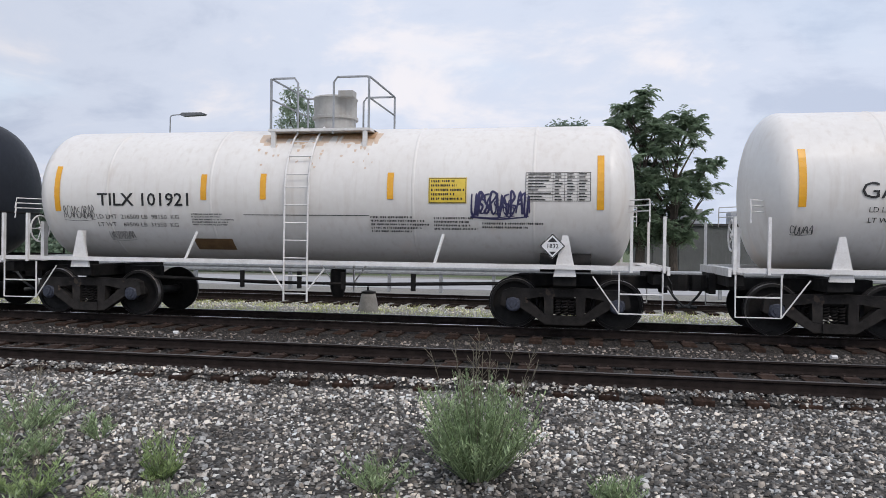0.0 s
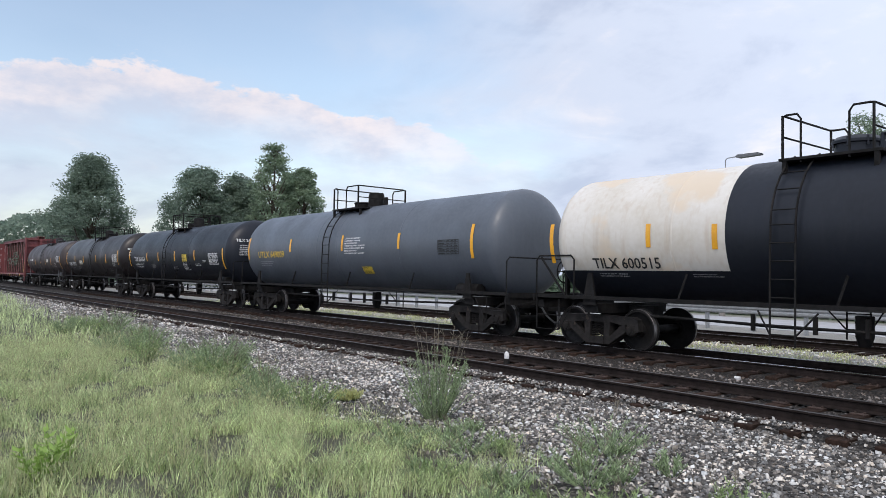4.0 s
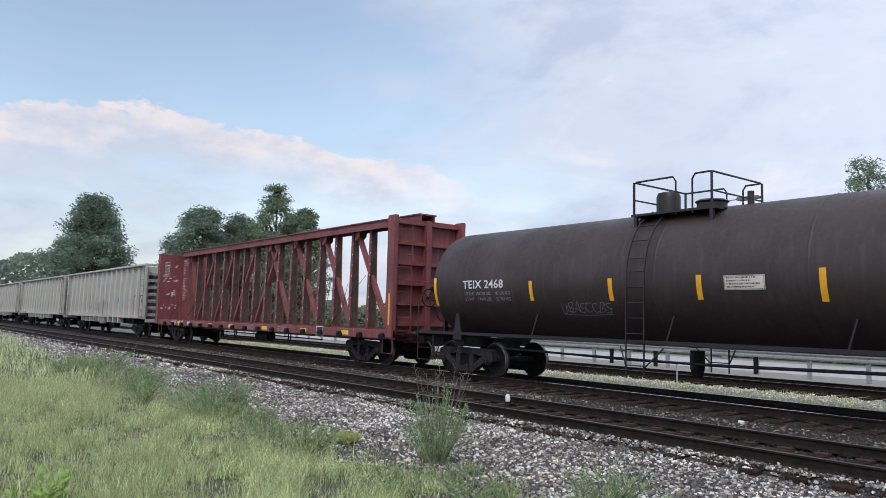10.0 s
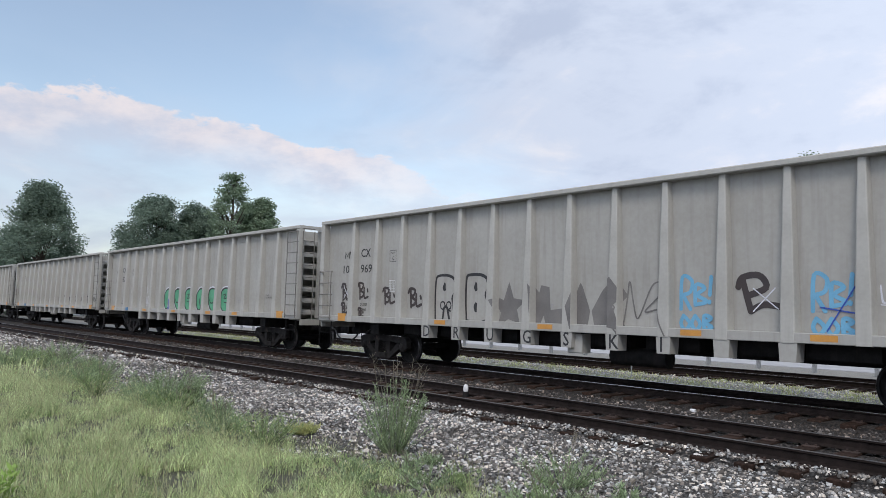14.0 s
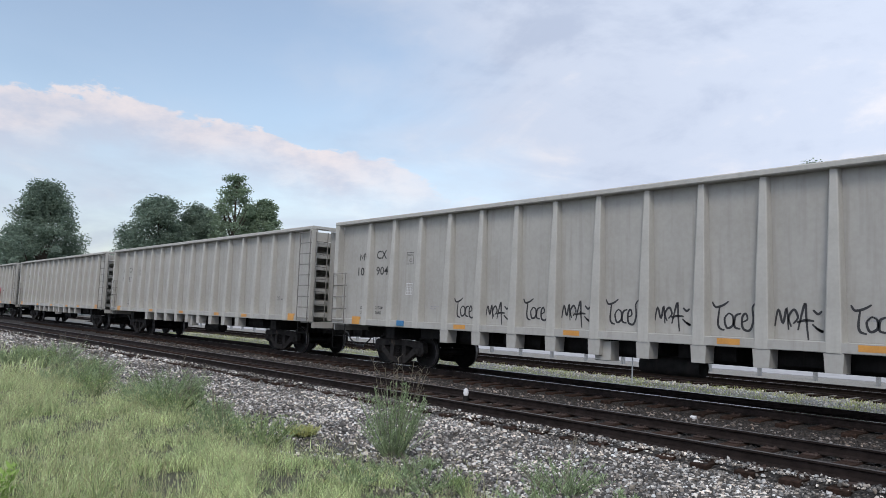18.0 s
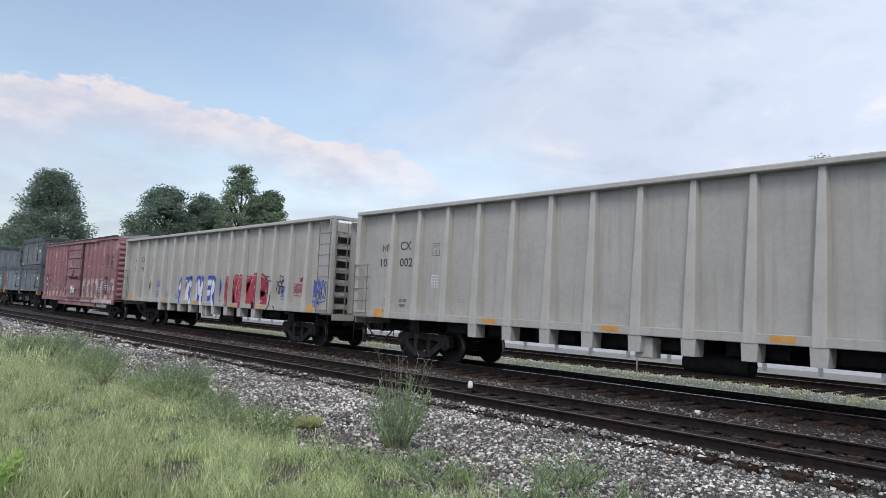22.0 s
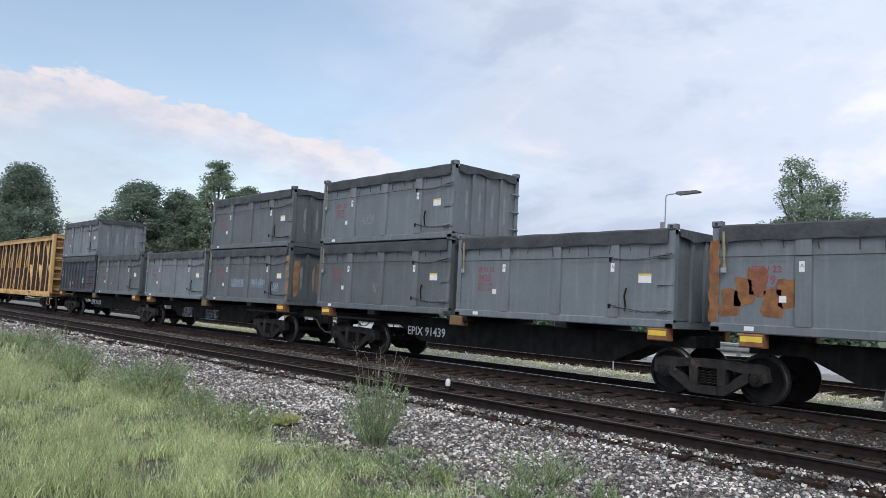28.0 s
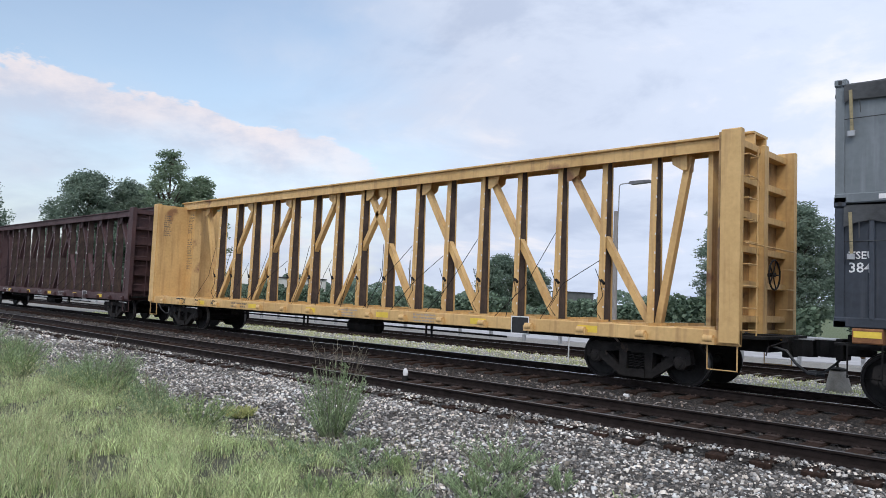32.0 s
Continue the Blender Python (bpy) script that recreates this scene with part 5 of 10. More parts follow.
# ---- roadside things ----
def street_lamp(label, x, y, h, arm, seed=0):
    ob = thing("street_lamp", label, "street lamp", at=Matrix.Translation((x, y, GROUND)))
    part("pole", G(True).tube([(0, 0, 0), (0, 0, h * 0.82)], 0.15, 12, [0.17, 0.12]), M["pole_wood"], ob, "grey weathered timber pole")
    part("arm", G(True).tube([(0.06, 0, h * 0.66), (0.14, 0, h * 0.8), (0.16, 0, h - 0.12), (0.22, 0, h - 0.03), (0.34, 0, h), (arm * 0.45, 0, h + 0.03)], 0.032, 8), M["galv"], ob)
    g = G(True)
    g.prism([(arm * 0.36, h - 0.02), (arm * 0.44, h - 0.09), (arm, h - 0.05), (arm * 1.02, h + 0.02), (arm * 0.95, h + 0.09), (arm * 0.42, h + 0.10)], -0.16, 0.16)
    part("lamp_head", g, M["lamp_grey"], ob, "long grey lamp head, unlit")


def guard_rail():
    ob = thing("guard_rail", "galvanised steel guard rail along the road", "guard rail", kind="structure")
    y = 25.75
    g = G()
    prof = [(0.0, 0.42), (0.05, 0.46), (0.05, 0.52), (0.0, 0.57), (0.05, 0.62), (0.05, 0.68), (0.0, 0.72), (-0.012, 0.72), (0.038, 0.68), (0.038, 0.62), (-0.012, 0.57), (0.038, 0.52), (0.038, 0.46), (-0.012, 0.42)]
    g.prism([(y - a, b) for a, b in prof], -130, 40, "yz")
    part("rail_beam", g, M["galv"], ob)
    for i in range(64):
        part("post", shared("guard_post_mesh", lambda: G().box(-0.05, 0.05, 0.02, 0.17, GROUND - 0.1, 0.74).mesh("post")), M["galv"], ob, at=(-92 + 1.9 * i, y, 0))


def lineside():
    for label, x, y in (("squat stained concrete footing beside the track", -5.05, 18.1), ("squat stained concrete footing beside the track", 0.85, 18.0)):
        ob = thing("concrete_footing", label, "concrete block", "lineside footings", at=Matrix.Translation((x, y, GROUND)))
        g = G(True)
        g.lathe([(-0.05, 0.27), (0.05, 0.27), (0.46, 0.18), (0.48, 0.001)], "z", (0, 0, 0), 14)
        part("block", g, M["concrete"], ob)
        part("cap", G(True).lathe([(0.481, 0.001), (0.481, 0.19), (0.51, 0.19), (0.53, 0.11), (0.55, 0.001)], "z", (0, 0, 0), 14), M["dark_steel"], ob, "dark iron cap")
        part("bolt", G(True).tube([(-0.02, 0, 0.53), (-0.02, 0, 0.64)], 0.025, 6), M["dark_steel"], ob)
    ob = thing("marker_stake", "thin white marker stake in the gravel", "stake", at=Matrix.Translation((-12.1, 17.9, GROUND)))
    part("stake", G(True).tube([(0, 0, 0), (0.01, 0, 0.75)], 0.02, 6), M["paint_white"], ob)
    ob = thing("track_marker", "small white post with a dark base between rails", "track marker", at=pose(-10.80, 10.25, -0.166) @ Matrix.Scale(1.3, 4))
    part("base", G(True).lathe([(0, 0.001), (0, 0.05), (0.08, 0.045), (0.08, 0.001)], "z", (0, 0, 0), 12), M["dark_steel"], ob)
    part("post", G(True).lathe([(0.08, 0.035), (0.12, 0.042), (0.16, 0.036), (0.185, 0.02), (0.19, 0.001)], "z", (0, 0, 0), 12), M["paint_white"], ob, "white painted top")
    rnd = random.Random(4)
    for i, (x, y) in enumerate(((-7.31, 12.82), (4.27, 12.82))):
        ob = thing("white_stone", "single pale stone lying on the ballast", "stone", "pale loose stones", at=pose(x, y, rolling(x, y) + 0.01, rnd.uniform(0, 40), 0, rnd.uniform(0, 90)))
        part("stone", G().box(-0.05, 0.05, -0.035, 0.035, -0.02, 0.045, 0.015), M["paint_white"], ob)
    street_lamp("tall street lamp on a grey timber pole, unlit", *polar(30.75, 42), 8.45, 2.15)
    street_lamp("street lamp farther along the road, unlit", *polar(55.7, 78), 9.4, 1.4)
    street_lamp("small far street lamp, unlit", *polar(46.5, 150), 11.0, 2.0)


def building(name, label, az0, az1, d, h, mat, bays, cap="roof_dark", units=()):
    """A low flat-roofed building across the road."""
    x0, x1 = polar(az0, d)[0], polar(az1, d)[0]
    y = polar((az0 + az1) / 2, d)[1]
    ob = thing(name, label, "building")
    part("wall", G().box(x0, x1, y, y + 9, GROUND - 0.1, h), M[mat], ob)
    part("roof", G().box(x0 - 0.15, x1 + 0.15, y - 0.15, y + 9.15, h, h + 0.18, 0.02), M[cap], ob, "dark flat roof edge")
    n = bays
    for i in range(n):
        x = x0 + (x1 - x0) * (i + 0.5) / n
        part("pilaster", G().box(x - 0.12, x + 0.12, y - 0.06, y - 0.002, GROUND, h - 0.002), M[mat], ob)
    for a, w, hh in units:
        x = polar(a, d)[0]
        part("roof_unit", G().box(x - w / 2, x + w / 2, y + 1.5, y + 3, h + 0.181, h + 0.18 + hh, 0.03), M["galv"], ob, "rooftop plant box")


def buildings():
    building("low_grey_building", "low dark grey building with flat roof", -4.9, -22.0, 50, 2.85, "wall_grey", 9, units=((-8.7, 1.3, 1.0), (-12.2, 1.2, 0.8)))
    building("low_white_building", "low white-walled building behind trees", 6.3, 0.6, 46, 2.35, "wall_white", 4)
    building("far_shed", "pale shed beyond the hedge", 57.6, 56.2, 110, 3.4, "wall_white", 3)
    building("far_house", "small far house with dark roof", 35.6, 34.4, 120, 3.1, "wall_grey", 3)

# ---- the train: things on the middle track ----
TRACK_Y = 14.49
MOVING = []     # (thing, place along the train)
AXLES = []      # (wheelset, its pose on the truck, place along the train)
R_WHEEL = 0.457


def roll_on(ob, u):
    MOVING.append((ob, u))
    return ob


def wheel_mesh():
    g = G(True)
    for s in (-1, 1):
        prof = [(0.62, 0.10), (0.62, 0.13), (0.70, 0.15), (0.705, 0.33), (0.685, 0.405), (0.682, 0.485), (0.715, 0.485), (0.722, R_WHEEL), (0.815, R_WHEEL - 0.004), (0.82, 0.40), (0.775, 0.395), (0.735, 0.32), (0.74, 0.17), (0.80, 0.15), (0.80, 0.095)]
        g.lathe([(p * s, r) for p, r in prof], "y", n=36)
    g.lathe([(-1.06, 0.001), (-1.06, 0.07), (-0.8, 0.08), (-0.6, 0.095), (0.6, 0.095), (0.8, 0.08), (1.06, 0.07), (1.06, 0.001)], "y", n=16)
    for k in range(3):      # chalk and casting marks on the plates
        a = 2.1 * k
        for s in (-1, 1):
            g.add([(0.27 * math.cos(a + d) * e, 0.742 * s, 0.27 * math.sin(a + d) * e) for e in (0.85, 1.0) for d in (0, 0.22)], [(0, 1, 3, 2)])
    return g.mesh("wheelset")


def rim_mesh(s):
    g = G(True)
    if s:
        g.lathe([(0.722 * s, R_WHEEL + 0.001), (0.815 * s, R_WHEEL - 0.003), (0.8205 * s, R_WHEEL - 0.008)], "y", n=36)
    return g.mesh("tread")


def side_frame_mesh():
    """A cast side frame: deep top member, thick diagonals, window columns, pedestal jaws."""
    g = G()
    y0, y1 = -0.085, 0.085
    for s in (-1, 1):
        P = lambda *q: [(a * s, b) for a, b in (q if s > 0 else q[::-1])]
        g.prism(P((0.70, 0.53), (0.66, 0.74), (0.98, 0.745), (1.12, 0.69), (1.16, 0.44), (1.07, 0.40), (1.05, 0.56), (0.80, 0.56), (0.79, 0.42), (0.71, 0.43)), y0, y1)
        g.prism(P((0.20, 0.76), (0.66, 0.745), (0.70, 0.55), (0.40, 0.60), (0.20, 0.60)), y0, y1)
        g.prism(P((0.20, 0.10), (0.34, 0.10), (0.80, 0.40), (0.795, 0.55), (0.66, 0.53), (0.36, 0.29), (0.20, 0.27)), y0, y1)
        g.prism(P((0.20, 0.27), (0.36, 0.29), (0.37, 0.60), (0.20, 0.60)), y0 - 0.012, y1 + 0.012)
    g.prism([(-0.20, 0.76), (-0.20, 0.60), (0.20, 0.60), (0.20, 0.76)], y0, y1)
    g.prism([(-0.20, 0.10), (0.20, 0.10), (0.20, 0.255), (-0.20, 0.255)], y0 - 0.03, y1 + 0.03)
    return g.mesh("side_frame")


def spring_mesh():
    g = G(True)
    for cx in (0.0,):
        g.tube([(cx + 0.055 * math.cos(a), 0.055 * math.sin(a), 0.265 + 0.27 * a / (2 * math.pi * 5)) for a in (2 * math.pi * k / 9 for k in range(46))], 0.014, 4)
    return g.mesh("spring")


def truck(car, x, u, cap="truck"):
    """A three-piece freight truck under a car."""
    def bolster():
        g = G()
        g.box(-0.17, 0.17, -0.99, 0.99, 0.545, 0.68, 0.02)
        g.lathe([(0.68, 0.001), (0.68, 0.24), (0.74, 0.24), (0.74, 0.001)], "z", n=16)
        for s in (-1, 1):
            g.box(0.36 * s - 0.03, 0.36 * s + 0.03, -0.85, 0.85, 0.30, 0.40)
            for q in (-1, 1):
                g.box(s * 0.43 - 0.035, s * 0.43 + 0.035, q * 0.76 - 0.05, q * 0.76 + 0.05, 0.26, 0.52, 0.01)
        return g.mesh("bolster")
    b = part("truck", shared("bolster", bolster), M["truck"], car, "grimy cast-steel three-piece truck", at=(x, 0, 0))
    for s in (-1, 1):
        part("side_frame", shared("side_frame", lambda: side_frame_mesh()), M["truck"], b, at=(0, 1.0 * s, 0))
        for cx in (-0.13, 0.0, 0.13):
            part("spring", shared("springs", lambda: spring_mesh()), M["truck"], b, at=(cx, 1.0 * s, 0))
        for q in (-1, 1):
            def cap_mesh():
                g = G(True)
                g.lathe([(0.0, 0.14), (0.09, 0.14), (0.11, 0.11), (0.125, 0.11), (0.125, 0.07), (0.14, 0.06), (0.14, 0.001)], "y", n=16)
                for k in range(3):
                    a = 2.1 * k + 0.5
                    g.lathe([(0.125, 0.02), (0.145, 0.02), (0.145, 0.001)], "y", (0.08 * math.cos(a), 0, 0.08 * math.sin(a)), n=6)
                return g.mesh("bearing_cap")
            part("bearing_cap", shared("cap" + cap, cap_mesh), M[cap], b, at=Matrix.Translation((0.93 * q, 0.985 * s, R_WHEEL)) @ pose(0, 0, 0, 0, 0, 180 if s < 0 else 0))
    for q in (-1, 1):
        w = part("wheelset", shared("wheelset", wheel_mesh), M["wheel"], b, at=(0.93 * q, 0, R_WHEEL))
        for s in (-1, 1):
            part("tread", shared(("tread_rim", s), lambda s=s: rim_mesh(s)), M["tread"], w, "bright worn wheel tread")
        AXLES.append((w, Vector((0.93 * q, 0, R_WHEEL)), u + x + 0.93 * q))
    return b


def coupler(car, x, s, z=0.86):
    """Draft gear, knuckle and brake hose at one end."""
    def body():
        g = G()
        g.box(-0.75, -0.15, -0.10, 0.10, -0.10, 0.10, 0.02)
        g.prism([(-0.15, -0.11), (0.02, -0.15), (0.20, -0.12), (0.24, 0.02), (0.12, 0.05), (0.10, 0.15), (-0.05, 0.16), (-0.15, 0.10)], -0.15, 0.15, "xy")
        g.box(-0.30, -0.18, -0.24, 0.24, -0.19, 0.19, 0.02)
        g.tube([(-0.2, -0.1, 0.12), (-0.2, -0.5, 0.1), (-0.22, -1.15, 0.02), (-0.22, -1.25, -0.12)], 0.013, 5)
        return g.mesh("coupler")
    def hose():
        g = G(True)
        g.tube([(-0.45, -0.28, 0.0), (-0.2, -0.3, -0.06), (-0.05, -0.26, -0.28), (0.12, -0.16, -0.44), (0.30, -0.06, -0.46)], 0.026, 6)
        g.tube([(0.24, -0.1, -0.45), (0.36, -0.02, -0.47)], 0.045, 6)
        return g.mesh("air_hose")
    turn = pose(x, 0, z, 0, 0, 0 if s > 0 else 180)
    c = part("coupler", shared("coupler", body), M["dark_steel"], car, "grimy cast-steel knuckle coupler", at=turn)
    part("air_hose", shared("hose", hose), M["tarp"], c, "black rubber brake hose")


def brake_wheel_mesh():
    g = G(True)
    g.tube([(0, 0.28 * math.cos(a), 0.28 * math.sin(a)) for a in (2 * math.pi * k / 20 for k in range(21))], 0.018, 6)
    for k in range(5):
        a = 2 * math.pi * k / 5
        g.tube([(-0.03, 0, 0), (0, 0.28 * math.cos(a), 0.28 * math.sin(a))], 0.012, 5)
    g.tube([(-0.12, 0, 0), (0.02, 0, 0)], 0.04, 8)
    return g.mesh("brake_wheel")


def rungs(g, x0, x1, y, zs, r=0.012, stand=0.06):
    for z in zs:
        g.tube([(x0, y + stand, z), (x0, y, z), (x1, y, z), (x1, y + stand, z)], r, 5)


def placard(car, x, z, y, number, lean=0.0):
    """A diamond hazard placard on its holder."""
    g = G()
    h = 0.225
    g.prism([(-h, 0), (0, -h), (h, 0), (0, h)], -0.006, 0.0)
    ob = part("placard", g, M["placard"], car, "white diamond hazard placard", at=(x, y, z))
    lay = flat_side(-0.010)
    marking("placard_frame", [ribbon([(-h * .93, 0), (0, h * .93)], 0.02), ribbon([(0, h * .93), (h * .93, 0)], 0.02), ribbon([(h * .93, 0), (0, -h * .93)], 0.02), ribbon([(0, -h * .93), (-h * .93, 0)], 0.02)], lay(0, 0), M["ink"], ob)
    marking("pictogram", [([(-0.085, 0.07), (0.085, 0.07), (0.0, 0.155)], [(0, 1, 2)]), ([(-0.06, -0.10), (0.06, -0.10), (0, -0.16)], [(2, 1, 0)])], lay(0, 0), M["ink"], ob)
    v, f = text_shape(number, 0.075)
    wd = max(a for a, b in v)
    marking("lettering", [([(a - wd / 2, b - 0.038) for a, b in v], f)], lay(0, 0), M["ink"], ob)


def shell(x0, x1, r, cz, head0, head1, a0=0.0, a1=2 * math.pi, n=56):
    """A tank's shell between x0 and x1, with a dished head at either end if wanted."""
    g = G(True)
    k = 0.38 * r
    prof = []
    if head0:
        prof += [(x0 + k - k * math.cos(radians(e)), r * math.sin(radians(e)) ** 0.77) for e in (0.02, 4, 10, 20, 30, 40, 50, 60, 70, 80, 87)]
        prof += [(x0 + k, r)]
    else:
        prof += [(x0, r)]
    if head1:
        prof += [(x1 - k, r)] + [(x1 - k + k * math.cos(radians(e)), r * math.sin(radians(e)) ** 0.77) for e in (87, 80, 70, 60, 50, 40, 30, 20, 10, 4, 0.02)]
    else:
        prof += [(x1, r)]
    g.lathe(prof, "x", (0, 0, cz), n, a0, a1)
    return g


def belly_shell(th, r, cz, level):
    """The lower part of a tank's skin, ending at one level all round."""
    whole = shell(-th - 0.006, th + 0.006, r + 0.009, cz, True, True, 0, 2 * math.pi, 4)
    prof = [(whole.v[i][0], whole.v[i][1]) for i in range(0, len(whole.v), 4)]
    g, n = G(True), 28
    for x, q in prof:
        a = math.asin(max(-1.0, (level - cz) / max(q, 1e-4)))
        for k in range(n + 1):
            t = math.pi - a + (math.pi + 2 * a) * k / n
            g.v.append((x, q * math.cos(t), cz + min(q * math.sin(t), level - cz)))
    g.f = [(i * (n + 1) + k, i * (n + 1) + k + 1, (i + 1) * (n + 1) + k + 1, (i + 1) * (n + 1) + k) for i in range(len(prof) - 1) for k in range(n) if prof[i][1] > cz - level or prof[i + 1][1] > cz - level]
    return g


def on_head(th, r, cz):
    """Lays (a, b) of a marking on a tank's front head."""
    def place(y, z):
        q = min(0.97, math.hypot(y, z - cz) / r)
        return th - 0.38 * r * (1 - math.sqrt(max(0, 1 - q ** (2 / 0.77)))) + 0.012
    return lambda y0, z0: (lambda a, b: (place(y0 + a, z0 + b), y0 + a, z0 + b))


def tank_car(label, u, tc, half, th, r, cz, skin, trim, plat, stripes, ladder_x, dome="low", belly=None, band=None, skin_label="", rails=None, dome_x=0.0, hatch_dx=-0.82, caps="truck", seams=()):
    """A tank car. tc: from the middle to each truck; half: to each coupler; th: to each tank end; plat: its platform; stripes: (x, z, height)."""
    car = roll_on(thing("tank_car", label, "tank car", "tank cars of the train"), u)
    for s in (-1, 1):
        truck(car, tc * s, u, caps)
        coupler(car, (half - 0.12) * s, s)
    t = M[trim]
    if band:
        part("tank_shell", shell(-th, band[0], r, cz, True, False), M[skin], car, skin_label)
        part("tank_shell", shell(band[1], th, r, cz, False, True), M[skin], car, skin_label)
        part("tank_band", shell(band[0], band[1], r + 0.006, cz, False, False), M["black"], car, "black band round the tank")
    else:
        part("tank_shell", shell(-th, th, r, cz, True, True), M[skin], car, skin_label)
    if belly:
        part("tank_belly", belly_shell(th, r, cz, belly), M["black"], car, "black painted belly of the tank")
    for x in seams:
        g = G(True)
        g.lathe([(x - 0.03, r), (x - 0.015, r + 0.008), (x + 0.015, r + 0.008), (x + 0.03, r)], "x", (0, 0, cz), 56)
        part("weld_seam", g, M[skin], car)
    # underframe
    g = G()
    for s in (-1, 1):
        g = G()
        g.box(*sorted((s * (tc - 0.9), s * (half - 0.3))), -0.19, 0.19, 0.74, 0.98, 0.02)
        g.box(s * tc - 0.2, s * tc + 0.2, -1.30, 1.30, 0.80, 1.02, 0.02)
        g.box(s * (half - 0.55) - 0.12, s * (half - 0.55) + 0.12, -1.35, 1.35, 0.86, 1.06, 0.02)
        part("stub_sill", g, M["dark_steel"], car, "dark steel stub sill")
    for s in (-1, 1):
        for q in (-1, 1):
            g = G()
            zc = cz - r * 0.56
            g.prism([(s * tc - 0.20, 0.98), (s * tc + 0.20, 0.98), (s * tc + 0.05, zc), (s * tc - 0.05, zc)], q * 1.38, q * 1.33)
            g.prism([(-0.03 + s * tc, 0.98), (0.03 + s * tc, 0.98), (0.03 + s * tc, zc), (-0.03 + s * tc, zc)], q * 1.30, q * (r * 0.9))
            part("saddle_bracket", g, t, car)
    for q in (-1, 1):
        g = G()
        g.box(-half + 0.55, half - 0.55, q * 1.40 - 0.03, q * 1.40 + 0.03, 1.11, 1.19)
        part("running_rail", g, t, car)
        for x in ((-tc * 0.52, tc * 0.51) if dome == "tall" else (-tc * 0.55, tc * 0.05, tc * 0.6)):
            g = G()
            g.beam((x, q * 1.40, 1.16), (x + 0.12, q * r * 0.86, cz - r * 0.56), 0.05, 0.03)
            part("rail_bracket", g, t, car)
    # ends: platform, posts, steps, grab irons
    for s in (-1, 1):
        g = G()
        g.box(*sorted((s * (half - 0.75), s * (half - 0.42))), -1.42, 1.42, 1.12, 1.16)
        g.box(*sorted((s * (half - 0.45), s * (half - 0.40))), -1.45, 1.45, 1.04, 1.18)
        part("end_platform", g, t, car)
        for q in (-1, 1):
            g = G(True)
            x0, x1, y = s * (half - 0.42), s * (half - 1.25), q * 1.43
            g.tube([(x1, y, 1.08), (x1, y, 0.36), (x0 - s * 0.1, y, 0.36), (x0 - s * 0.1, y, 1.08)], 0.017, 5)
            g.tube([(x1, y, 0.70), (x0 - s * 0.1, y, 0.70)], 0.015, 5)
            g.tube([(x1, y, 0.36), (x1 - s * 0.45, y, 1.0)], 0.013, 5)
            part("step", g, t, car)
            g = G(True)
            if dome == "tall":
                part("end_post", G().beam((s * (half - 1.05), y, 1.08), (s * (half - 1.05), y, 2.05), 0.07, 0.05), t, car)
                g.beam((s * (half - 0.50), y, 1.08), (s * (half - 0.50), y, 2.05), 0.07, 0.05)
                for z in (2.15, 2.25, 2.35):
                    part("grab_iron", G(True).tube([(s * (half - 0.75), y, z - 0.2), (s * (half - 0.75), y * 0.97, z), (s * (th - 0.25), y * 0.6, z)], 0.012, 5), t, car)
            elif dome == "cap":     # one hoop across the end
                xa = s * (half - 0.5)
                if q > 0:
                    continue
                g.tube([(xa, -1.43, 1.08), (xa, -1.43, 2.0), (xa, -1.33, 2.1), (xa, 1.33, 2.1), (xa, 1.43, 2.0), (xa, 1.43, 1.08)], 0.02, 6)
            else:
                xa, xb = s * (half - 0.5), s * (half - 1.7)
                g.tube([(xb, y, 1.08), (xb, y, 2.02), (xb + s * 0.1, y, 2.12), (xa - s * 0.1, y, 2.12), (xa, y, 2.02), (xa, y, 1.08)], 0.02, 6)
                part("end_rail", G(True).tube([(xa, y, 2.05), (xa, q * 0.5, 2.05), (xa, q * 0.45, 1.08)], 0.017, 5), t, car)
                part("rail_brace", G().beam((xb + s * 0.2, y, 1.1), (xa - s * 0.15, y, 2.08), 0.025, 0.05), t, car)
            part("handrail", g, t, car)
    # brake gear at the rear end, hung pipes and valves under the tank
    bx = -half + 0.62
    part("brake_wheel", shared("brake_wheel", brake_wheel_mesh), t, car, at=pose(bx, -0.55, 1.75, 0, 0, 180))
    g = G()
    g.beam((bx + 0.1, -0.55, 1.06), (bx + 0.1, -0.55, 1.9), 0.12, 0.08)
    part("brake_stand", g, t, car)
    g = G(True)
    g.lathe([(-0.45, 0.001), (-0.45, 0.17), (0.45, 0.17), (0.45, 0.001)], "x", (half - 2.2 - (tc - 5) * 0.1, -1.05, 1.22), 12)
    part("air_reservoir", g, t if trim != "white_clean" else M["dark_steel"], car)
    g = G(True)
    for q, y in ((1, -0.75), (-1, -0.45)):
        g.tube([(-tc + 1.1, y, 0.78), (-1.2, y, 0.72 + 0.02 * q), (1.0, y, 0.72), (tc - 1.1, y, 0.80)], 0.03, 6)
    for x in (-1.6, -0.4, 0.5, 1.9):
        g.tube([(x, -0.75, 0.95), (x, -0.75, 0.62)], 0.05, 6)
    g.lathe([(0.42, 0.001), (0.42, 0.11), (0.60, 0.16), (0.98, 0.16)], "z", (0.15, 0, 0), 12)
    part("bottom_piping", g, M["dark_steel"], car, "dark pipes and valve under the tank")
    # platform with guard rails, hatch, ladder
    p0, p1 = plat
    zt = cz + r
    zp = zt - 0.16
    g = G()
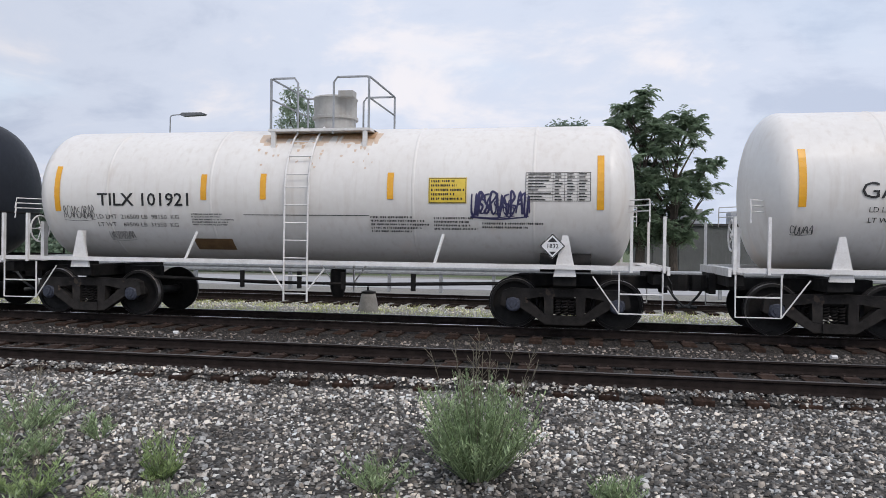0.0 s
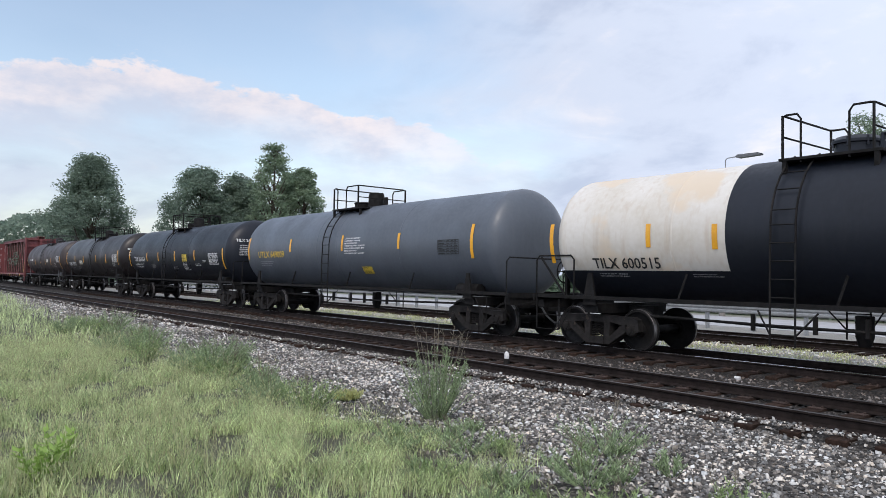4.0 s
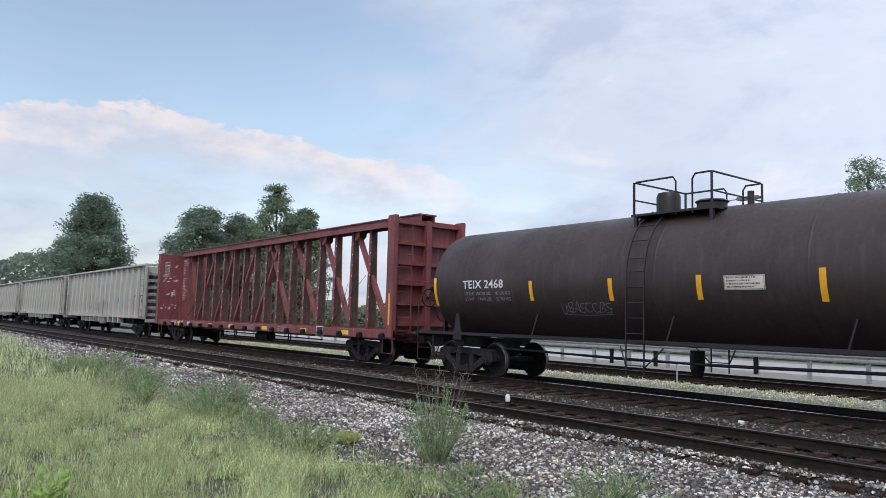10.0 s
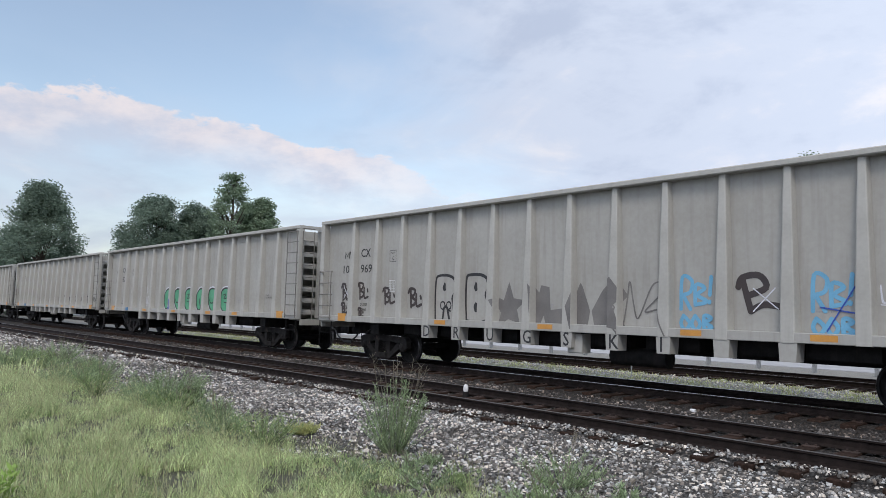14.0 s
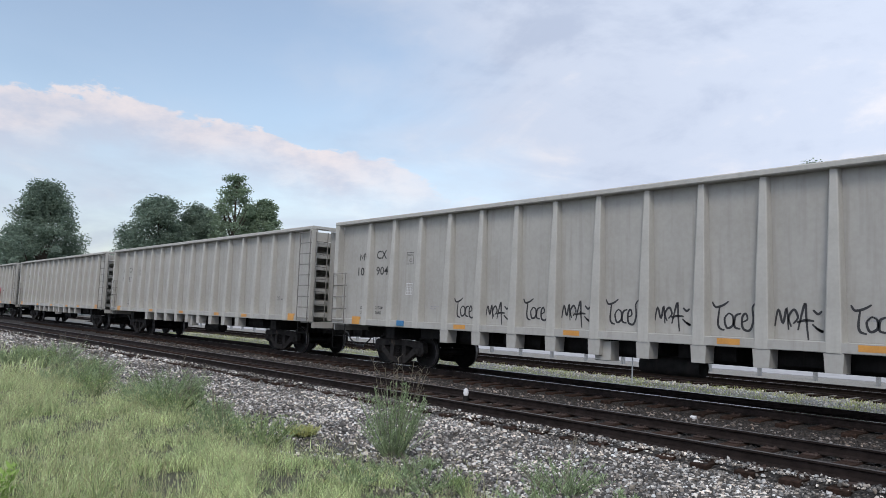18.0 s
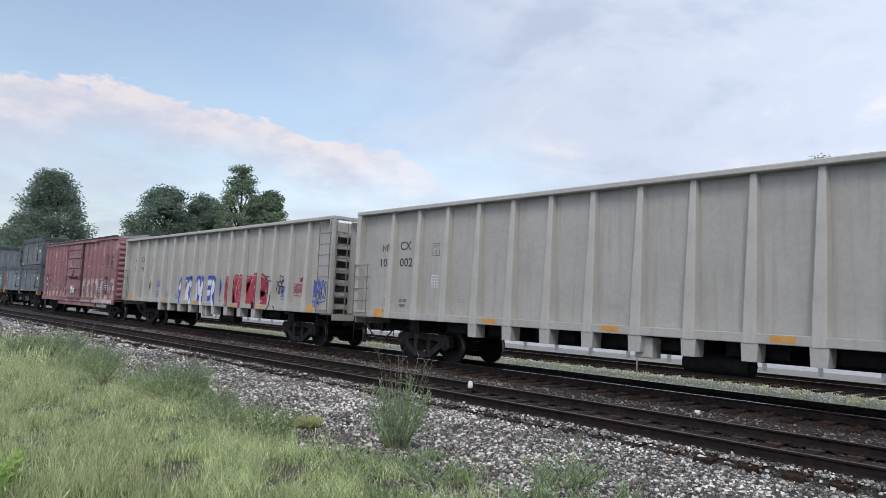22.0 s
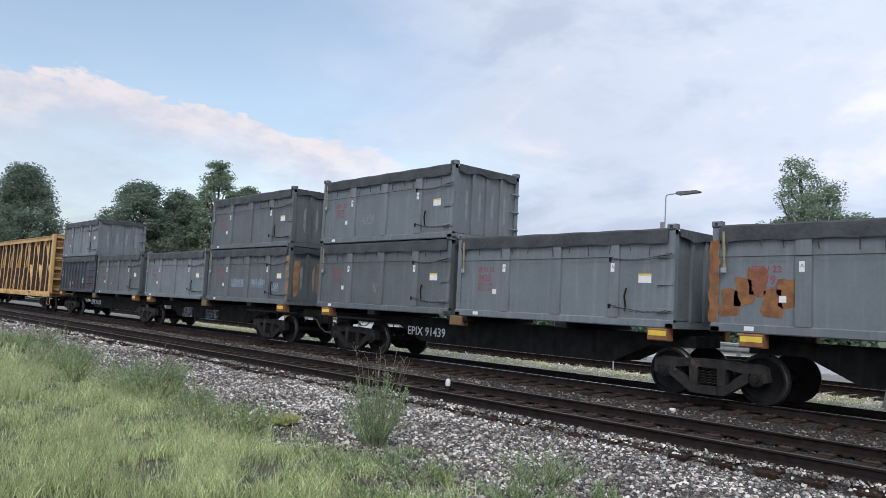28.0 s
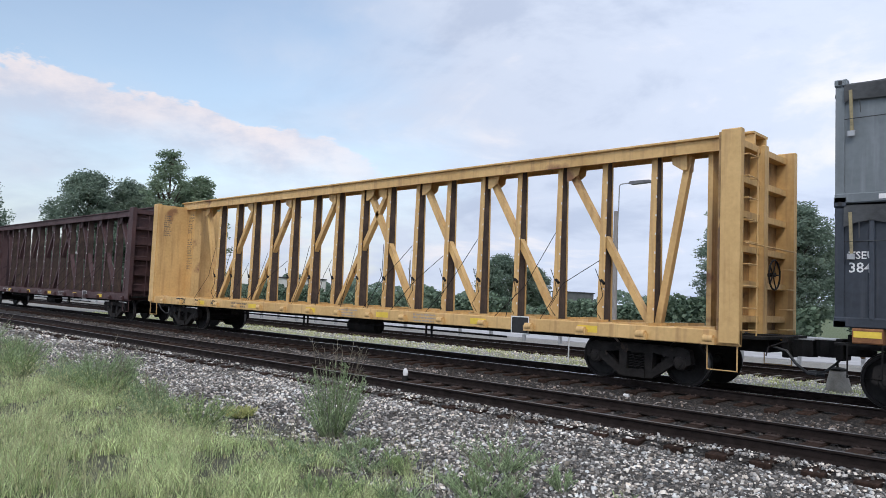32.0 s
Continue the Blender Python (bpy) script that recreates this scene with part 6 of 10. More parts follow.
    for q in (-1, 1):
        g.box(p0, p1, q * 0.76 - 0.28, q * 0.76 + 0.28, zp, zp + 0.05)
        for x in (p0 + 0.1, p1 - 0.1):
            g.prism([(x - 0.04, zp), (x + 0.04, zp), (x + 0.04, cz + r * 0.62), (x - 0.04, cz + r * 0.62)], q * 0.96, q * 1.03)
    for x in (p0 + 0.15, p1 - 0.15):
        g.box(x - 0.15, x + 0.15, -0.7, 0.7, zp + 0.012, zp + 0.05)
    part("platform", g, t, car, "steel grating platform on the tank")
    h0, h1, r0, r1 = rails
    m2 = t if dome != "tall" else M["galv"]
    zr = 4.70 if cz + r < 4.1 else 4.82
    for a, z in ((h0, h1), (r1, r0)):
        s = 1 if z > a else -1
        near = [(z, -1.0, zp - 0.05), (z, -1.0, zr - 0.1), (z - s * 0.07, -1.0, zr), (a + s * 0.06, -1.0, zr), (a, -0.94, zr)]
        part("guard_rail", G(True).tube(near + [(x, -y, h) for x, y, h in near[::-1]], 0.022, 6), m2, car, "bent pipe guard rail across the tank top")
        for y in (-1.0, 1.0):
            part("guard_post", G().beam((a, y, zp), (a, y, zr), 0.055, 0.03), m2, car)
        part("guard_rail", G(True).tube([(a, -1.0, zr - 0.4), (a, 1.0, zr - 0.4)], 0.018, 6), m2, car)
    cx = (p0 + p1) / 2
    g = G(True)
    if dome == "tall":
        g.lathe([(zt - 0.1, 0.42), (zt + 0.20, 0.42), (zt + 0.21, 0.47), (zt + 0.26, 0.47), (zt + 0.27, 0.44), (zt + 0.60, 0.44), (zt + 0.63, 0.46), (zt + 0.66, 0.44), (zt + 0.67, 0.001)], "z", (dome_x, 0, 0), 28)
        g.box(dome_x + 0.22, dome_x + 0.52, -0.5, -0.25, zt + 0.6, zt + 0.72)
    elif dome == "cap":
        g.lathe([(zt - 0.1, 0.27), (zt + 0.36, 0.27), (zt + 0.45, 0.24), (zt + 0.48, 0.14), (zt + 0.485, 0.001)], "z", (dome_x, -0.1, 0), 22)
        part("hatch", G(True).lathe([(zt - 0.1, 0.32), (zt + 0.10, 0.32), (zt + 0.14, 0.36), (zt + 0.18, 0.3), (zt + 0.19, 0.001)], "z", (dome_x + hatch_dx, -0.1, 0), 20), t, car)
        part("relief_valve", G(True).tube([(p1 + 0.3, -0.2, zt - 0.05), (p1 + 0.3, -0.2, zt + 0.25)], 0.07, 8), t, car)
    else:
        g.lathe([(zt - 0.1, 0.40), (zt + 0.16, 0.40), (zt + 0.17, 0.45), (zt + 0.22, 0.45), (zt + 0.30, 0.36), (zt + 0.33, 0.001)], "z", (dome_x, 0, 0), 24)
        for k in range(8):
            a = k * math.pi / 4
            g.tube([(dome_x + 0.43 * math.cos(a), 0.43 * math.sin(a), zt + 0.1), (dome_x + 0.43 * math.cos(a), 0.43 * math.sin(a), zt + 0.27)], 0.025, 5)
        g.tube([(dome_x + 0.55, -0.3, zt - 0.05), (dome_x + 0.55, -0.3, zt + 0.26), (dome_x + 0.72, -0.3, zt + 0.26)], 0.05, 6)
    part("dome", g, M["dome_grey"] if dome == "tall" else t if not belly else M["black"], car, "hatch housing on top of the tank")
    for q in (-1, 1):
        g = G(True)
        a0, a1 = radians(66), radians(-5)
        for x in (ladder_x - 0.23, ladder_x + 0.23):
            pts = [(x, q * (r + 0.10) * math.cos(a0 + (a1 - a0) * k / 8), cz + (r + 0.10) * math.sin(a0 + (a1 - a0) * k / 8)) for k in range(9)]
            g.tube(pts + [(x, q * (r + 0.11), cz - 0.4), (x, q * (r + 0.11), 0.42)], 0.02, 5)
            g.tube([(x, q * (r + 0.1), 0.62), (x + (0.32 if x > ladder_x else -0.32), q * 1.4, 1.04)], 0.017, 5)
        part("ladder_rail", g, t, car)
        for k in range(11):
            if k < 4:
                a = radians(58 - 15 * k)
                y, z = q * (r + 0.10) * math.cos(a), cz + (r + 0.10) * math.sin(a)
            else:
                y, z = q * (r + 0.11), cz + 0.08 - 0.33 * (k - 4)
            if z > 0.4:
                part("rung", shared("rung", lambda: G(True).tube([(-0.23, 0, 0), (0.23, 0, 0)], 0.013, 5).mesh("rung")), t, car, at=(ladder_x, y, z))
    lay = on_tank(r + 0.012, cz)
    for x, z, h in stripes:
        marking("reflective_stripe", [rect(-0.06, 0.06, -h / 2, h / 2, 6)], lay(x, z), M["yellow"], car, "amber reflective stripe")
    car["lay_r"], car["lay_z"] = r + 0.012, cz
    return car


def tank_sign(car, lay, x, z, w, h, mat, seed, rows=3):
    marking("sign", [rect(0, w, 0, h, 5)], lay(x, z), M[mat], car, "yellow emergency sign" if mat == "yellow_sign" else "")
    lo = on_tank(car["lay_r"] + 0.004, car["lay_z"])
    n = rows + 2
    marking("sign_print", [([(a + w * 0.07, q + h * 0.90) for a, q in v], f) for v, f in small_print(w * 0.88, n, h / n * 0.5, seed + 3)], lo(x, z), M["ink"], car)
    marking("sign_frame", outline(0.01, w - 0.01, 0.01, h - 0.01, 0.008), lo(x, z), M["ink"], car)


def tank_cars():
    W, K, D = "paint_white", "ink", "dark_steel"

    # white car at the front, seen by its rear end only
    c = tank_car("clean white tank car with white frame and black trucks", 227.21, 4.8, 7.0, 6.1, 1.46, 2.55, "white", "white_clean", (-0.96, 1.08), [(-5.45, 2.72, 1.0), (-2.1, 2.75, 0.5), (0.9, 2.75, 0.5), (5.4, 2.72, 1.0)], -0.3, "tall", caps="cap_blue", seams=(-4.1, 4.1), rails=(-0.92, -0.37, 0.35, 1.05), dome_x=0.05)
    lay = on_tank(1.475, 2.55)
    lettering("GATX", 0.27, lay(-4.57, 2.37), M[K], c, 1.1)
    marking("number_bars", [rect(0.2 * i, 0.2 * i + 0.13, 0, 0.27, 2) for i in range(6)], lay(-3.4, 2.37), M[K], c)
    lettering("LD LMT", 0.09, lay(-4.43, 2.14), M[K], c)
    lettering("LT WT", 0.09, lay(-4.43, 1.97), M[K], c)
    marking("graffiti_tag", scrawl(0.36, 0.15, 5, 0.016, 31), lay(-5.6, 1.78), M["ink_soft"], c)

    # white car with rust below its platform
    c = tank_car("white tank car with rust-stained dome and white frame", 213.12, 4.77, 6.95, 6.03, 1.36, 2.47, "white", "white_clean", (-0.96, 1.08), [(-5.30, 2.55, 0.92), (-2.13, 2.57, 0.5), (-0.91, 2.58, 0.5), (1.58, 2.59, 0.5), (5.37, 2.66, 1.0)], -0.2, "tall", caps="cap_blue", seams=(-2.0, 2.0, -4.2, 4.2), rails=(-0.92, -0.37, 0.35, 1.05), dome_x=0.05)
    lay = on_tank(1.372, 2.47)
    cz = 2.47
    rnd = random.Random(17)
    lr = on_tank(1.3665, cz)
    runs = []
    for k in range(34):
        x, wd, ln = rnd.uniform(-1.15, 1.2), rnd.uniform(0.06, 0.22), rnd.uniform(0.35, 1.0)
        runs.append(([(x - wd / 2, 0.0), (x + wd / 2, 0.0), (x - wd * 0.4, -ln * 0.4), (x + wd * 0.4, -ln * 0.4), (x - wd * 0.1, -ln), (x + wd * 0.1, -ln)], [(0, 1, 3, 2), (2, 3, 5, 4)]))
    marking("rust_run", runs, lr(0, cz + 1.19), M["rust_wash"], c, "pale rust runs below the platform")
    marking("rust_band", [rect(-1.02, -0.42, -0.20, 0.05, 5), rect(-0.418, 0.5, -0.11, 0.05, 4), rect(0.502, 1.14, -0.24, 0.05, 5)], on_tank(1.3705, cz)(0, cz + 1.20), M["rust_stain"], c, "brown rust right below the platform")
    lettering("TILX 101921", 0.245, lay(-4.41, 2.21), M[K], c, 1.09)
    lettering("LD LMT  216500 LB  98150  KG", 0.088, lay(-4.48, 1.95), M[K], c, 1.08)
    lettering("LT WT    69500 LB  31550  KG", 0.088, lay(-4.48, 1.80), M[K], c, 1.08)
    marking("small_print", small_print(0.95, 5, 0.032, 3), lay(-2.42, 2.06), M["ink_soft"], c)
    marking("plate", [rect(0, 0.82, 0, 0.32, 3)], lay(-2.5, 1.36), M["brown_plate"], c, "brown metal plate")
    marking("small_print", small_print(1.15, 5, 0.042, 4), lay(1.19, 2.03), M["ink"], c)
    marking("small_print", small_print(0.85, 4, 0.042, 5), lay(2.39, 2.02), M["ink"], c)
    marking("small_print", small_print(1.2, 2, 0.045, 6), lay(3.28, 1.93), M["ink"], c)
    tank_sign(c, lay, 2.30, 2.27, 0.70, 0.47, "yellow_sign", 1)
    marking("data_table", table(1.14, 0.52, 9, (0.42, 0.6, 0.8), 0.007), lay(4.06, 2.31), M[K], c)
    marking("graffiti_tag", scrawl(1.05, 0.42, 9, 0.045, 12) + scrawl(0.8, 0.3, 6, 0.03, 19), lay(3.07, 2.07), M["graf_violet"], c, "dark violet spray tag")
    marking("graffiti_tag", scrawl(0.7, 0.26, 9, 0.014, 13), lay(-5.2, 1.95), M["ink_soft"], c)
    marking("graffiti_tag", scrawl(0.55, 0.2, 9, 0.014, 14), lay(-4.3, 1.55), M["ink_soft"], c)
    marking("seam_line", [rect(-1.33, 1.17, -0.008, 0.008)], lay(0, 2.04), M["ink_soft"], c)
    placard(c, 4.55, 1.52, -1.44, "1832")

    # long black car
    c = tank_car("black tank car with white stencilled lettering", 198.62, 5.65, 7.72, 6.95, 1.53, 2.60, "black", D, (-1.65, 0.45), [(-6.43, 2.12, 0.95), (-3.40, 2.28, 0.5), (-1.69, 2.27, 0.5), (0.75, 2.3, 0.55), (3.16, 2.31, 0.55), (6.07, 2.14, 0.98)], -0.9, "cap", seams=(-3.2, -0.1, 3.4), rails=(-1.59, -1.22, -0.62, 0.3), dome_x=-0.05)
    lay = on_tank(1.542, 2.60)
    lettering("GATX 31815", 0.25, lay(-5.63, 2.06), M[W], c, 1.04)
    lettering("LD LMT   196400   LB   89100 KG", 0.08, lay(-5.53, 1.87), M[W], c)
    lettering("LT WT    66600   LB   30200 KG", 0.08, lay(-5.53, 1.72), M[W], c)
    lettering("SR 13450", 0.12, lay(3.26, 2.06), M[W], c)
    lettering("DOT-SP 21134", 0.14, lay(3.95, 2.37), M[W], c)
    marking("data_table", table(1.12, 0.5, 9, (0.42, 0.6, 0.8)), lay(3.94, 1.77), M["paint_grey"], c)
    marking("small_print", small_print(0.9, 6, 0.035, 8), lay(0.06, 1.97), M["paint_grey"], c)
    marking("plate", [rect(0, 0.46, 0, 0.26, 3)], lay(-0.55, 1.60), M["cream"], c, "cream plate")
    marking("plate", [rect(0, 0.46, 0, 0.1, 1)], lay(-0.55, 1.865), M["yellow_sign"], c, "yellow strip above the plate")
    tank_sign(c, lay, 1.39, 2.07, 0.81, 0.31, "yellow_sign", 2, 2)
    marking("small_print", small_print(1.1, 4, 0.03, 9), lay(1.45, 1.98), M["paint_grey"], c)
    marking("small_print", small_print(0.8, 2, 0.05, 99), lay(-4.2, 1.05), M["paint_grey"], c)
    placard(c, 5.35, 1.47, -1.44, "3257")

    # two white cars with black bellies
    for u, mark, wd in ((183.4, "TILX600449", 0), (168.6, "TILX 600515", 1)):
        st = [(-6.14, 2.45, 0.95), (-4.01, 2.5, 0.5), (-1.9, 2.5, 0.5), (1.52, 2.48, 0.5), (3.09, 2.51, 0.5), (5.82, 2.42, 0.98)] if not wd else [(-6.3, 2.4, 0.95), (-3.54, 2.51, 0.5), (-2.0, 2.44, 0.5), (1.50, 2.5, 0.5), (2.62, 2.51, 0.5), (5.73, 2.42, 1.1)]
        c = tank_car(("dirty white tank car with black band and black belly" if not wd else "cream-stained white tank car with black centre band"), u, 5.2, 7.32, 6.5, 1.47, 2.53, "white" if not wd else "cream", D, (-0.95, 0.85), st, -0.6, "low", belly=1.93 if not wd else 1.77, band=(-1.78, 1.44), seams=(-3.0, 3.2, 4.6), rails=(-0.89, -0.55, 0.3, 0.7), dome_x=0.03)
        lay, lo = on_tank(1.492, 2.53), on_tank(1.497, 2.53)
        lettering(mark, 0.25, lay(-5.1, 1.97 if not wd else 1.82), M[K], c, 0.84 if not wd else 0.95)
        if not wd:
            tank_sign(c, lo, 2.10, 2.05, 0.8, 0.37, "yellow_sign", 3)
            for i, s in enumerate(("CHLORINE", "INHALATION", "HAZARD")):
                lettering(s, 0.13, lay(3.22, 2.30 - 0.17 * i), M[K], c)
            marking("data_panel", [rect(0, 1.17, 0, 0.5, 4)], lay(4.55, 1.98), M[K], c, "black data panel")
            marking("data_table", table(1.08, 0.40, 7, (0.42, 0.6, 0.8)), lo(4.59, 2.03), M[W], c)
        else:
            tank_sign(c, lo, 1.75, 2.15, 0.7, 0.37, "yellow_sign", 3)
            lettering("DOT SP - 14832", 0.13, lay(4.4, 2.74), M[K], c)
            marking("data_panel", [rect(0, 1.2, 0, 0.46, 4)], lay(4.38, 2.18), M["placard"], c, "white data panel")
            marking("data_table", table(1.1, 0.4, 7, (0.42, 0.6, 0.8)), lo(4.42, 2.21), M["ink_soft"], c)
            lettering("SR-8841", 0.11, lay(2.81, 2.34), M[K], c)
            for i, s in enumerate(("CHLORINE", "INHALATION HAZARD")):
                lettering(s, 0.11, lay(2.76, 2.20 - 0.14 * i), M[K], c, 0.85)
            lettering("DOT - SP 20986", 0.12, lay(2.72, 1.82), M[K], c)
        head = on_head(6.5, 1.47, 2.53)
        lettering(mark, 0.10, head(-0.95, 3.05), M["ink_soft"], c, 0.9)
        marking("small_print", small_print(0.6, 2, 0.06, 77 + wd), head(-0.85, 2.90), M["ink_soft"], c)
        placard(c, 7.18, 1.42, -1.44, "1017")
        lay2 = on_tank(1.50, 2.53)
        marking("small_print", small_print(1.0, 2, 0.035, 10 + wd), lay2(-5.0, 1.85 - 0.14 * wd), M["paint_grey"], c)
        marking("small_print", small_print(0.8, 2, 0.03, 20 + wd), lay2(-2.6, 1.85 - 0.14 * wd), M["paint_grey"], c)
        marking("small_print", small_print(1.0, 2, 0.03, 30 + wd), lay2(1.4, 1.85 - 0.14 * wd), M["paint_grey"], c)
        placard(c, 4.75, 1.42, -1.44, "1017")

    # grey car
    c = tank_car("slate-grey tank car with yellow lettering", 152.35, 6.73, 8.85, 8.15, 1.52, 2.53, "grey_tank", D, (-1.36, 0.6), [(-7.5, 2.6, 0.95), (-3.67, 2.66, 0.5), (0.21, 2.66, 0.55), (3.59, 2.65, 0.5), (7.05, 2.55, 0.95)], -0.75, "cap", seams=(-0.2, -1.6, 3.6), rails=(-1.3, -1.05, -0.45, 0.35), dome_x=0.1)
    lay = on_tank(1.532, 2.53)
    lettering("UTLX 649009", 0.25, lay(-6.55, 2.22), M["paint_yellow"], c, 1.14)
    marking("small_print", small_print(1.5, 3, 0.05, 40), lay(-6.4, 2.08), M["paint_grey"], c)
    marking("small_print", small_print(1.3, 7, 0.05, 41), lay(0.38, 2.83), M[W], c)
    marking("data_table", table(0.95, 0.42, 6, (0.42, 0.6, 0.8), 0.014), lay(5.55, 2.2), M["ink"], c)
    tank_sign(c, lay, 1.3, 1.62, 0.6, 0.28, "yellow_sign", 4)

    # black car with white lettering
    c = tank_car("satin black tank car with white lettering and tables", 134.85, 6.53, 8.65, 7.9, 1.52, 2.53, "black", D, (-1.42, 0.6), [(-7.62, 2.35, 0.95), (-4.2, 2.41, 0.5), (-2.18, 2.41, 0.5), (0.52, 2.4, 0.5), (3.44, 2.41, 0.5), (7.07, 2.2, 0.98)], -0.87, "cap", seams=(-1.4, -0.2, 2.6), rails=(-1.35, -1.12, -0.48, 0.25), dome_x=0.08, hatch_dx=-0.75)
    lay = on_tank(1.532, 2.53)
    lettering("TILX 261554", 0.25, lay(-6.63, 2.17), M[W], c, 1.05)
    lettering("LD LMT  191600 LB  86900 KG", 0.08, lay(-6.57, 1.96), M[W], c)
    lettering("LT WT    71400 LB  32400 KG", 0.08, lay(-6.57, 1.82), M[W], c)
    tank_sign(c, lay, 1.65, 2.12, 0.7, 0.36, "yellow_sign", 5, 4)
    marking("small_print", small_print(0.8, 6, 0.045, 50), lay(1.65, 2.05), M[W], c)
    marking("small_print", small_print(0.8, 4, 0.035, 51), lay(-3.57, 1.98), M["paint_grey"], c)
    marking("small_print", small_print(0.8, 3, 0.035, 52), lay(0.0, 1.85), M[W], c)
    marking("small_print", small_print(0.8, 2, 0.04, 53), lay(3.42, 2.0), M[W], c)
    marking("small_print", small_print(0.5, 2, 0.04, 54), lay(4.5, 2.17), M[W], c)
    marking("data_table", table(1.15, 0.55, 9, (0.42, 0.6, 0.8), 0.012), lay(5.3, 1.95), M[W], c)
    lettering("TILX 261554", 0.13, on_head(7.9, 1.52, 2.53)(-1.15, 3.0), M[W], c)
    marking("small_print", small_print(0.5, 6, 0.05, 55), on_head(7.9, 1.52, 2.53)(-1.0, 2.85), M[W], c)

    # two weathered cars
    c = tank_car("weathered black-brown tank car with white lettering", 117.25, 6.5, 8.75, 8.0, 1.53, 2.56, "black_brown", D, (-0.97, 1.4), [(-7.52, 2.5, 0.95), (-4.64, 2.43, 0.5), (-1.97, 2.39, 0.5), (1.64, 2.39, 0.55), (4.28, 2.39, 0.55), (7.20, 2.42, 0.98)], 0.48, "cap", seams=(-0.55, 0.15, 3.15), rails=(-0.91, 0.15, 0.77, 1.25), dome_x=-0.65, hatch_dx=1.2)
    lay = on_tank(1.542, 2.56)
    lettering("TEIX 112355", 0.25, lay(-6.66, 1.95), M[W], c, 1.12)
    lettering("LD LMT  191400 LB  86800 KG", 0.08, lay(-6.55, 1.77), M["paint_grey"], c)
    lettering("LT WT    71100 LB  32500 KG", 0.08, lay(-6.55, 1.63), M["paint_grey"], c)
    tank_sign(c, lay, -3.30, 2.02, 0.88, 0.3, "cream", 6, 2)
    marking("graffiti_tag", scrawl(1.0, 0.3, 6, 0.03, 61), lay(-4.25, 1.65), M["paint_grey"], c)
    marking("data_table", table(1.15, 0.5, 9, (0.42, 0.6, 0.8), 0.012), lay(5.89, 2.14), M[W], c)
    marking("small_print", small_print(0.7, 3, 0.04, 62), lay(5.75, 2.05), M[W], c)
    marking("data_table", outline(0, 0.8, 0, 0.3, 0.02) + [rect(0.38, 0.4, 0, 0.3, 3), rect(0, 0.8, 0.14, 0.16)], lay(4.45, 1.48), M["paint_grey"], c)
    lettering("TEIX 112355", 0.12, on_head(8.0, 1.53, 2.56)(-1.1, 2.92), M[W], c)
    marking("small_print", small_print(0.55, 3, 0.06, 72), on_head(8.0, 1.53, 2.56)(-1.0, 2.78), M[W], c)
    c = tank_car("rust-brown tank car with faded white lettering", 99.65, 6.48, 8.75, 7.87, 1.52, 2.56, "brown_tank", "black_brown", (-0.83, 1.25), [(-7.34, 2.3, 0.8), (-3.50, 2.28, 0.5), (-1.04, 2.27, 0.5), (1.16, 2.28, 0.5), (3.56, 2.28, 0.6), (7.31, 2.15, 1.1)], -0.29, "cap", seams=(-0.8, 0.1, 3.3), rails=(-0.78, 0.3, 0.7, 1.15), dome_x=-0.5, hatch_dx=1.1)
    lay = on_tank(1.532, 2.56)
    lettering("TEIX 2468", 0.215, lay(-6.11, 2.38), M["paint_white"], c, 1.22)
    lettering("LD LMT 188700 LBS     85 600 KG", 0.088, lay(-6.05, 2.20), M["paint_grey"], c)
    lettering("LT WT    74300 LBS     33 700 KG", 0.088, lay(-6.05, 2.05), M["paint_grey"], c)
    marking("graffiti_tag", scrawl(1.5, 0.28, 8, 0.014, 73), lay(-2.6, 1.75), M["paint_grey"], c, "faint chalk scrawl")
    tank_sign(c, lay, 1.70, 2.22, 0.82, 0.28, "cream", 7, 2)
    marking("data_table", table(1.1, 0.5, 7, (0.42, 0.6, 0.8), 0.014), lay(5.80, 2.22), M[W], c)
    marking("data_table", outline(0, 0.62, 0, 0.32, 0.02) + [rect(0.3, 0.32, 0, 0.32, 3), rect(0, 0.62, 0.15, 0.17)], lay(4.83, 1.83), M[W], c)
    lettering("TEIX 2468", 0.13, on_head(7.87, 1.52, 2.56)(-1.0, 3.02), M["paint_white"], c)
    marking("small_print", small_print(0.55, 2, 0.05, 71), on_head(7.87, 1.52, 2.56)(-0.95, 2.88), M[W], c)


